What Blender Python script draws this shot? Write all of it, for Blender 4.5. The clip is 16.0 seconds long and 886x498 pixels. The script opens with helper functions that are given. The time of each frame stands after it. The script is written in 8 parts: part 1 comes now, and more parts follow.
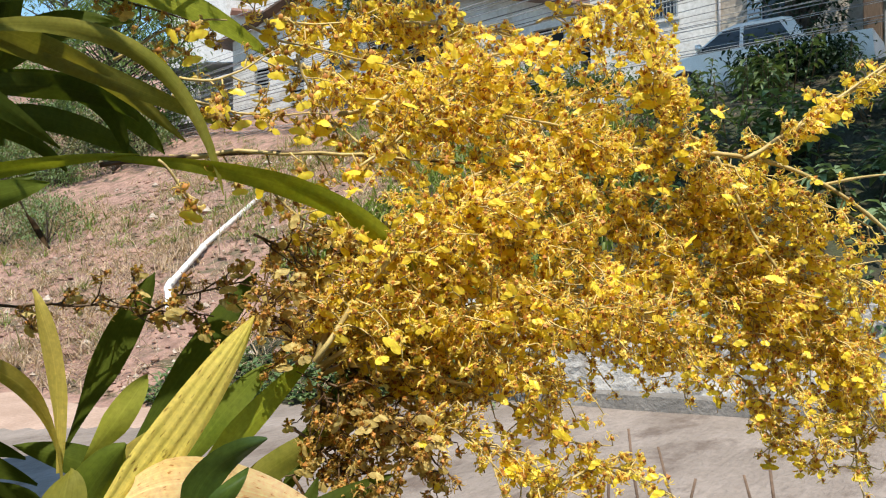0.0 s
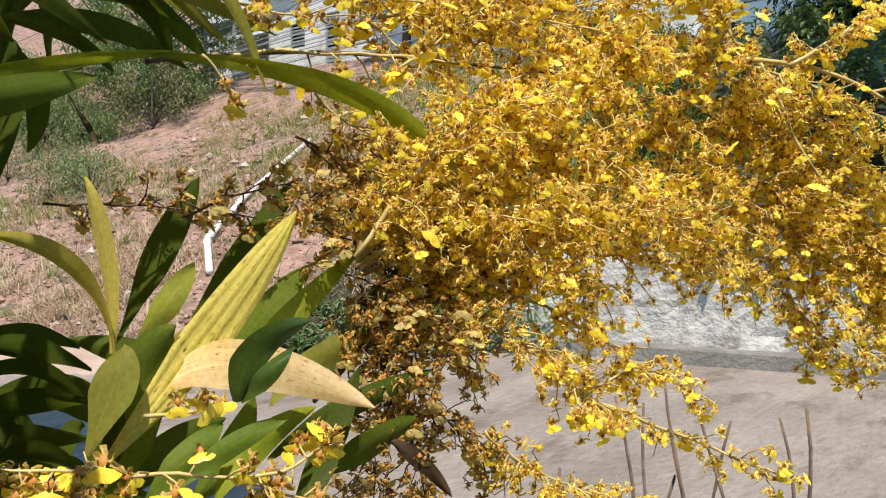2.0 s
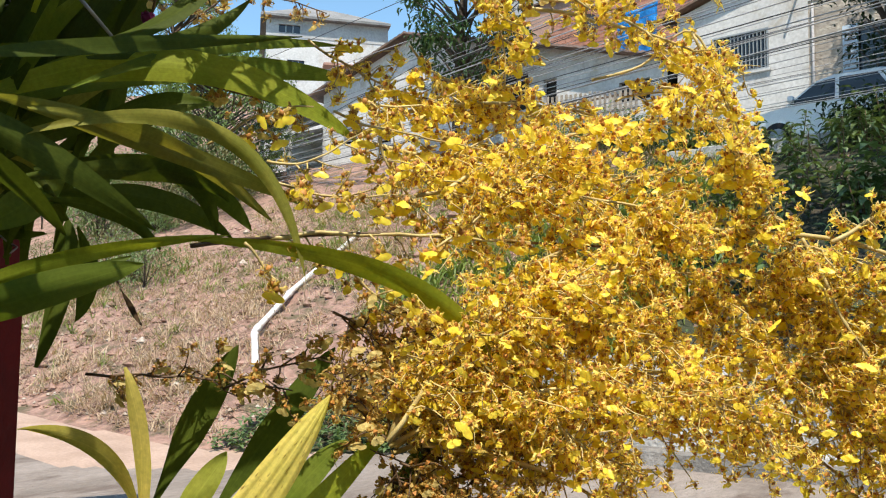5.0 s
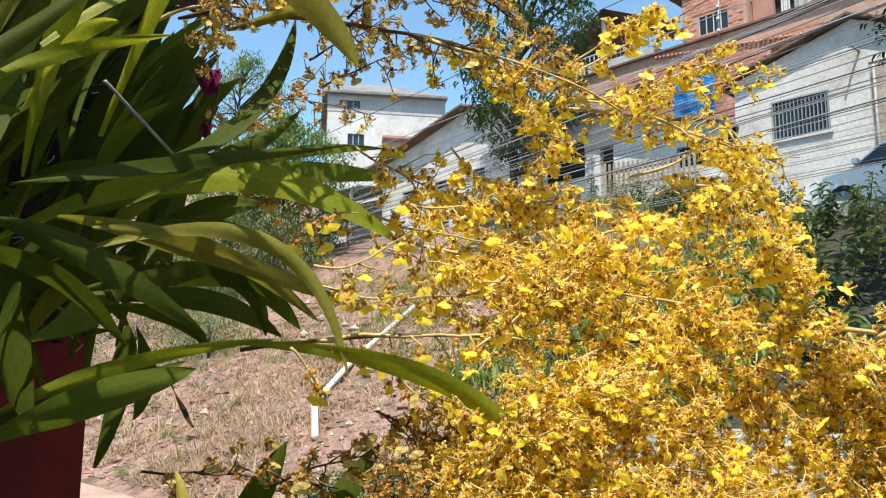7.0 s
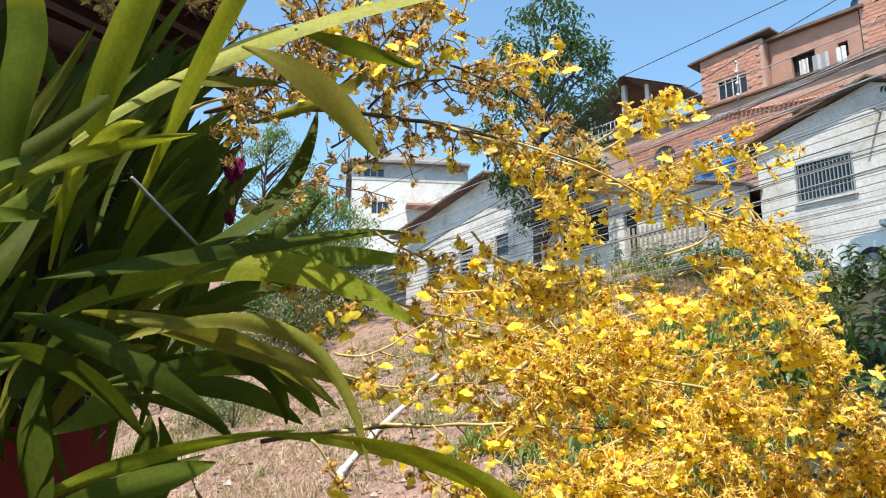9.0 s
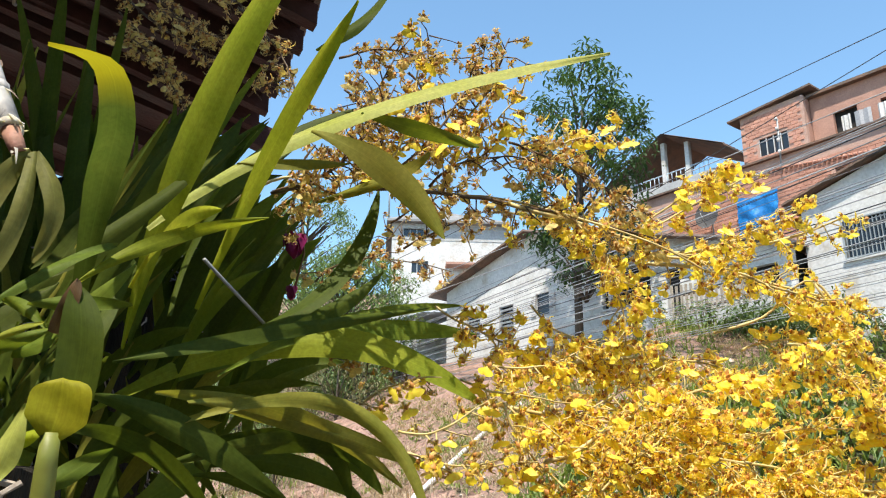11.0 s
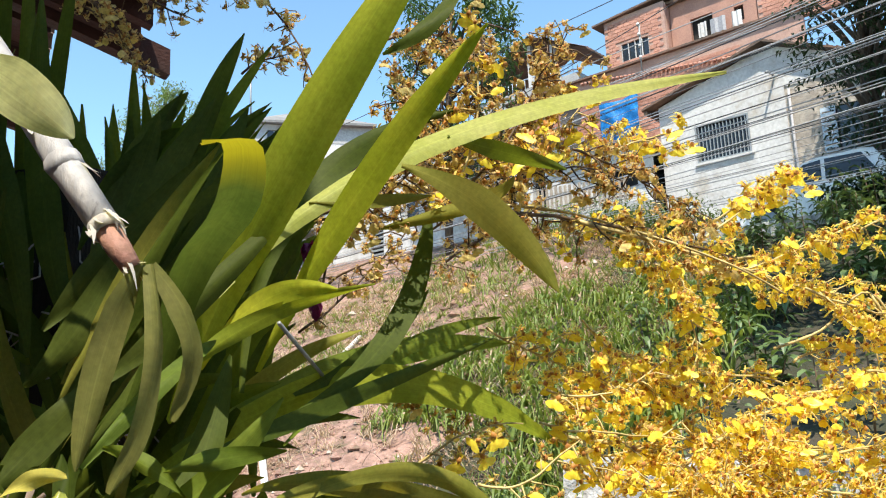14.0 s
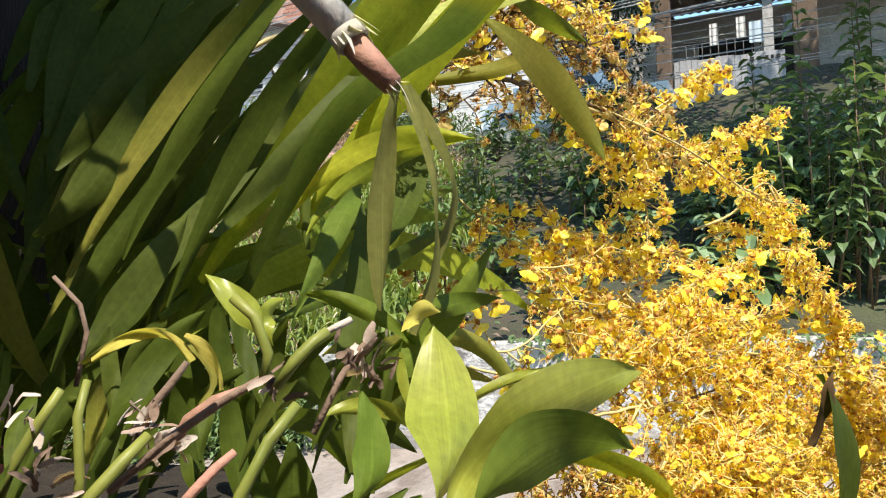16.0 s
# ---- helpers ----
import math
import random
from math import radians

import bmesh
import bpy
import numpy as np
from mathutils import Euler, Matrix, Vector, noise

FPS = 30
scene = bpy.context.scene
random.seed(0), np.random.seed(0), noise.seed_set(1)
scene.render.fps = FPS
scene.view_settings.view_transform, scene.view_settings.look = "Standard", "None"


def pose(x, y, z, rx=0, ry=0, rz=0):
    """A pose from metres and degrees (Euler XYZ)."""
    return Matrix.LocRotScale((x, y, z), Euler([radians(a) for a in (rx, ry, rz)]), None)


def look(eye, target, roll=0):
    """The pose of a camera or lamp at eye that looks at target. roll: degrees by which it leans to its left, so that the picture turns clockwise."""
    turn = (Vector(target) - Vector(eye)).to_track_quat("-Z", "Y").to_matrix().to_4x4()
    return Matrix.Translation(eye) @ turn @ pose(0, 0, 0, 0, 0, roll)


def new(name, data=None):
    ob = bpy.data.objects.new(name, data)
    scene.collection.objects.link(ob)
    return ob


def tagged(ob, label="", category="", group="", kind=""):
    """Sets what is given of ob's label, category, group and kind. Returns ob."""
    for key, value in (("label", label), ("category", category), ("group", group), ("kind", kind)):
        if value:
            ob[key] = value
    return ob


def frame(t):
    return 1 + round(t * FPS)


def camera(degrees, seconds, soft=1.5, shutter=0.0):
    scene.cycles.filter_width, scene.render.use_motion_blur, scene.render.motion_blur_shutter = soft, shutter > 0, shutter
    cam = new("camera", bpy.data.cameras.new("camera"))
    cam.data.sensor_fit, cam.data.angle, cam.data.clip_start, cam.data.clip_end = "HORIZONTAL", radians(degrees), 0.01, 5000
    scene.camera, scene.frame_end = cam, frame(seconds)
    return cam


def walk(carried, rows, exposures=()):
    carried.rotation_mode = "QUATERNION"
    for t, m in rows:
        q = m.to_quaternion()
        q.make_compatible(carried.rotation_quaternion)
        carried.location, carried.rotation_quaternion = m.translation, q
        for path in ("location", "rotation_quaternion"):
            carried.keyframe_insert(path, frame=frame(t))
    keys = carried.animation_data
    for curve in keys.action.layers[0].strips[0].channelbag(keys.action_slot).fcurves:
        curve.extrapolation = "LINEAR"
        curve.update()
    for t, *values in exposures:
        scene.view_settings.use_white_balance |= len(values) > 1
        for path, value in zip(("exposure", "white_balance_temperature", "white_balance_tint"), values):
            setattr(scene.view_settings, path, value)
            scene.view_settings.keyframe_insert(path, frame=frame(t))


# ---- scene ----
cam = camera(57.5, 16.0, soft=1.15)
PATH = [
    (0, (-0.007, 0.059, 1.615), (-1.193, 1.669, 1.635), -0.6),
    (0.5, (0.001, 0.057, 1.603), (-1.214, 1.646, 1.618), -0.7),
    (1, (0.0, 0.052, 1.578), (-1.235, 1.624, 1.566), -0.5),
    (1.5, (-0.004, 0.049, 1.56), (-1.251, 1.613, 1.512), -0.6),
    (2, (-0.005, 0.05, 1.558), (-1.26, 1.605, 1.474), -0.4),
    (2.5, (-0.003, 0.051, 1.56), (-1.269, 1.596, 1.457), 0.1),
    (3, (0.001, 0.057, 1.584), (-1.281, 1.587, 1.466), 0.2),
    (3.5, (-0.001, 0.062, 1.6), (-1.296, 1.582, 1.49), 0.4),
    (4, (0.001, 0.066, 1.623), (-1.315, 1.57, 1.556), 0.5),
    (4.5, (0.005, 0.062, 1.638), (-1.316, 1.563, 1.672), 0.4),
    (4.7, (0.003, 0.059, 1.642), (-1.326, 1.552, 1.724), 0.5),
    (6.8, (0.037, 0.051, 1.677), (-1.384, 1.428, 1.968), 0.5),
    (7, (0.039, 0.05, 1.68), (-1.395, 1.411, 1.985), 0.4),
    (7.5, (0.046, 0.051, 1.689), (-1.385, 1.402, 2.042), 0.2),
    (8, (0.05, 0.048, 1.695), (-1.383, 1.385, 2.095), 0.3),
    (8.5, (0.047, 0.048, 1.697), (-1.396, 1.365, 2.125), 0.2),
    (8.7, (0.046, 0.051, 1.699), (-1.401, 1.359, 2.141), 0.1),
    (10.8, (0.037, 0.026, 1.719), (-1.435, 1.241, 2.314), 0.4),
    (11, (0.036, 0.024, 1.72), (-1.449, 1.219, 2.323), 0.5),
    (11.5, (0.03, 0.021, 1.723), (-1.469, 1.194, 2.337), 0.2),
    (12, (0.018, 0.008, 1.727), (-1.483, 1.177, 2.345), 0.2),
    (12.5, (-0.006, -0.008, 1.746), (-1.52, 1.136, 2.376), 0.5),
    (13, (-0.027, -0.018, 1.76), (-1.542, 1.123, 2.394), 0.3),
    (13.5, (-0.103, -0.048, 1.815), (-1.541, 1.242, 2.329), -1.3),
    (14, (-0.162, -0.087, 1.882), (-1.463, 1.39, 2.24), -2.5),
    (14.5, (-0.226, -0.119, 1.9), (-1.29, 1.566, 2.075), -2.3),
    (15, (-0.285, -0.145, 1.895), (-1.209, 1.625, 2.008), -1.1),
    (15.5, (-0.355, -0.187, 1.888), (-1.19, 1.628, 1.987), -0.7),
    (16, (-0.401, -0.212, 1.867), (-1.176, 1.63, 1.939), -1.8),
]
walk(cam, [(t, look(eye, target, roll)) for t, eye, target, roll in PATH], [(0, 0.42), (4.5, 0.46), (8, 0.62), (11, 0.77), (13.8, 0.81), (14.5, 0.90), (16, 0.97)])

# ---- daylight ----
SUN_WAY = Vector((0.27, -0.37, 0.885)).normalized()
world = bpy.data.worlds.new("sky")
scene.world = world
world.use_nodes = True
wn = world.node_tree
sky = wn.nodes.new("ShaderNodeTexSky")
sky.sky_type, sky.sun_disc = "NISHITA", False
sky.sun_elevation = math.asin(SUN_WAY.z)
sky.sun_rotation = math.atan2(SUN_WAY.x, SUN_WAY.y)
sky.altitude, sky.air_density, sky.dust_density, sky.ozone_density = 300, 1.0, 0.3, 1.0
haze = wn.nodes.new("ShaderNodeMix")
haze.data_type, haze.blend_type = "RGBA", "MULTIPLY"
haze.inputs[0].default_value, haze.inputs[7].default_value = 1.0, (0.84, 1.0, 0.97, 1.0)
wn.links.new(sky.outputs[0], haze.inputs[6])
wn.links.new(haze.outputs[2], wn.nodes["Background"].inputs[0])
wn.nodes["Background"].inputs[1].default_value = 0.18
sun = new("sun", bpy.data.lights.new("sun", "SUN"))
sun.data.energy, sun.data.angle, sun.data.color = 5.0, radians(0.55), (1.0, 0.91, 0.765)
sun.matrix_world = look((0, 0, 30) , (-SUN_WAY.x, -SUN_WAY.y, 30 - SUN_WAY.z))


# ---- materials ----
def material(name, one, two, scale=6.0, rough=0.7, bump=0.3, fine=60.0, metal=0.0, through_light=0.0,
             random_mix=0.0, third=None, third_at=0.62, third_scale=1.3, stretch=(1, 1, 1), spec=0.4, coat=0.0, space="Object"):
    """Two colours mixed by a coarse noise, a third in patches, a fine grain in value and in relief."""
    m = bpy.data.materials.new(name)
    m.use_nodes = True
    t = m.node_tree
    n, l = t.nodes, t.links
    bsdf = n["Principled BSDF"]
    if space == "World":
        source = n.new("ShaderNodeNewGeometry").outputs["Position"]
    else:
        source = n.new("ShaderNodeTexCoord").outputs["Object"]
    mapping = n.new("ShaderNodeMapping")
    mapping.inputs["Scale"].default_value = stretch
    l.new(source, mapping.inputs["Vector"])

    def tex(s, detail=5.0, roughness=0.6):
        q = n.new("ShaderNodeTexNoise")
        q.inputs["Scale"].default_value, q.inputs["Detail"].default_value = s, detail
        q.inputs["Roughness"].default_value = roughness
        l.new(mapping.outputs[0], q.inputs["Vector"])
        return q.outputs["Fac"]

    def ramp(fac, a, b):
        q = n.new("ShaderNodeMapRange")
        q.inputs["From Min"].default_value, q.inputs["From Max"].default_value = a, b
        l.new(fac, q.inputs["Value"])
        return q.outputs["Result"]

    def mixed(fac, a, b, blend="MIX"):
        q = n.new("ShaderNodeMix")
        q.data_type, q.blend_type = "RGBA", blend
        for socket, value in ((q.inputs[0], fac), (q.inputs[6], a), (q.inputs[7], b)):
            if isinstance(value, (tuple, float, int)):
                socket.default_value = (*value, 1) if isinstance(value, tuple) else value
            else:
                l.new(value, socket)
        return q.outputs[2]

    colour = mixed(ramp(tex(scale), 0.36, 0.64), tuple(one), tuple(two))
    if third:
        colour = mixed(ramp(tex(third_scale, 6.0, 0.65), third_at - 0.05, third_at + 0.06), colour, tuple(third))
    grain = tex(fine, 3.0)
    colour = mixed(0.35, colour, mixed(ramp(grain, 0.3, 0.7), (0.55, 0.55, 0.55), (1.3, 1.3, 1.3)), "MULTIPLY")
    if random_mix:
        rnd = n.new("ShaderNodeObjectInfo").outputs["Random"]
        colour = mixed(random_mix, colour, mixed(rnd, (0.45, 0.42, 0.38), (1.5, 1.5, 1.5)), "MULTIPLY")
    l.new(colour, bsdf.inputs["Base Color"])
    bsdf.inputs["Roughness"].default_value, bsdf.inputs["Metallic"].default_value = rough, metal
    bsdf.inputs["Specular IOR Level"].default_value = spec
    bsdf.inputs["Coat Weight"].default_value = coat
    if bump:
        b = n.new("ShaderNodeBump")
        b.inputs["Strength"].default_value, b.inputs["Distance"].default_value = bump, 0.6 / fine
        l.new(grain, b.inputs["Height"])
        l.new(b.outputs[0], bsdf.inputs["Normal"])
    if through_light:
        tr = n.new("ShaderNodeBsdfTranslucent")
        l.new(mixed(1.0, colour, (1.5, 1.45, 0.7), "MULTIPLY"), tr.inputs["Color"])
        mix = n.new("ShaderNodeMixShader")
        mix.inputs[0].default_value = through_light
        l.new(bsdf.outputs[0], mix.inputs[1])
        l.new(tr.outputs[0], mix.inputs[2])
        l.new(mix.outputs[0], n["Material Output"].inputs["Surface"])
    return m


def blade(name, one, two, spots=None, tip=None, through_light=0.40, rough=0.55, pleats=11.0, relief=0.035, spec=0.11):
    """A leaf blade: veins run along it (by its UV), tone drifts, some have dry spots."""
    one, two = ((q[0] * 1.26, q[1] * 1.13, q[2] * 1.25) for q in (one, two))
    m = material(name, one, two, scale=14.0, rough=rough, bump=0.0, fine=220.0, through_light=through_light, random_mix=0.22, spec=spec)
    n, l = m.node_tree.nodes, m.node_tree.links
    uv = n.new("ShaderNodeUVMap")
    if spots:
        # dry dashes that run along the blade
        size = n.new("ShaderNodeMapping")
        size.inputs["Scale"].default_value = (16, 26, 1)
        l.new(uv.outputs[0], size.inputs["Vector"])
        dash = n.new("ShaderNodeTexNoise")
        dash.inputs["Scale"].default_value, dash.inputs["Detail"].default_value = 1.0, 3.0
        l.new(size.outputs[0], dash.inputs["Vector"])
        step = n.new("ShaderNodeMapRange")
        step.inputs["From Min"].default_value, step.inputs["From Max"].default_value = 0.62, 0.68
        l.new(dash.outputs["Fac"], step.inputs["Value"])
        tone = n.new("ShaderNodeMix")
        tone.data_type = "RGBA"
        l.new(step.outputs[0], tone.inputs[0])
        link = n["Principled BSDF"].inputs["Base Color"].links[0]
        l.new(link.from_socket, tone.inputs[6])
        tone.inputs[7].default_value = (*spots, 1)
        l.new(tone.outputs[2], n["Principled BSDF"].inputs["Base Color"])
    if tip:
        # an ageing yellow tip, brightened as sunlit; the body is darkened as shaded
        split = n.new("ShaderNodeSeparateXYZ")
        l.new(uv.outputs[0], split.inputs[0])
        outer = n.new("ShaderNodeMapRange")
        outer.inputs["From Min"].default_value, outer.inputs["From Max"].default_value = 0.64, 0.76
        l.new(split.outputs[1], outer.inputs["Value"])
        lit_tip = n.new("ShaderNodeMix")
        lit_tip.data_type = "RGBA"
        l.new(outer.outputs[0], lit_tip.inputs[0])
        l.new(n["Principled BSDF"].inputs["Base Color"].links[0].from_socket, lit_tip.inputs[6])
        lit_tip.inputs[7].default_value = (*tip, 1)
        l.new(lit_tip.outputs[2], n["Principled BSDF"].inputs["Base Color"])
        l.new(lit_tip.outputs[2], n["Translucent BSDF"].inputs["Color"])
    # fine streaks along the veins, and a paler midrib
    run = n.new("ShaderNodeMapping")
    run.inputs["Scale"].default_value = (34, 1.6, 1)
    l.new(uv.outputs[0], run.inputs["Vector"])
    vein = n.new("ShaderNodeTexNoise")
    vein.inputs["Scale"].default_value, vein.inputs["Detail"].default_value = 1.0, 4.0
    l.new(run.outputs[0], vein.inputs["Vector"])
    value = n.new("ShaderNodeMapRange")
    value.inputs["From Min"].default_value, value.inputs["From Max"].default_value = 0.3, 0.7
    value.inputs["To Min"].default_value, value.inputs["To Max"].default_value = 0.82, 1.16
    l.new(vein.outputs["Fac"], value.inputs["Value"])
    sep = n.new("ShaderNodeSeparateXYZ")
    l.new(uv.outputs[0], sep.inputs[0])
    rib = n.new("ShaderNodeMath")
    rib.operation = "COMPARE"
    rib.inputs[1].default_value, rib.inputs[2].default_value = 0.5, 0.018
    l.new(sep.outputs[0], rib.inputs[0])
    both = n.new("ShaderNodeMath")
    both.operation = "MULTIPLY_ADD"
    both.inputs[1].default_value = 0.22
    l.new(rib.outputs[0], both.inputs[0])
    l.new(value.outputs[0], both.inputs[2])
    streak = n.new("ShaderNodeMix")
    streak.data_type, streak.blend_type = "RGBA", "MULTIPLY"
    streak.inputs[0].default_value = 1.0
    l.new(n["Principled BSDF"].inputs["Base Color"].links[0].from_socket, streak.inputs[6])
    l.new(both.outputs[0], streak.inputs[7])
    l.new(streak.outputs[2], n["Principled BSDF"].inputs["Base Color"])
    wave = n.new("ShaderNodeMath")
    wave.operation = "MULTIPLY"
    wave.inputs[1].default_value = pleats * 6.2832
    l.new(sep.outputs[0], wave.inputs[0])
    sine = n.new("ShaderNodeMath")
    sine.operation = "SINE"
    l.new(wave.outputs[0], sine.inputs[0])
    b = n.new("ShaderNodeBump")
    b.inputs["Strength"].default_value, b.inputs["Distance"].default_value = relief, 0.0006
    l.new(sine.outputs[0], b.inputs["Height"])
    l.new(b.outputs[0], n["Principled BSDF"].inputs["Normal"])
    return m


def glass(name, tint):
    m = bpy.data.materials.new(name)
    m.use_nodes = True
    b = m.node_tree.nodes["Principled BSDF"]
    b.inputs["Base Color"].default_value = (*tint, 1)
    b.inputs["Roughness"].default_value, b.inputs["Specular IOR Level"].default_value = 0.06, 0.6
    return m


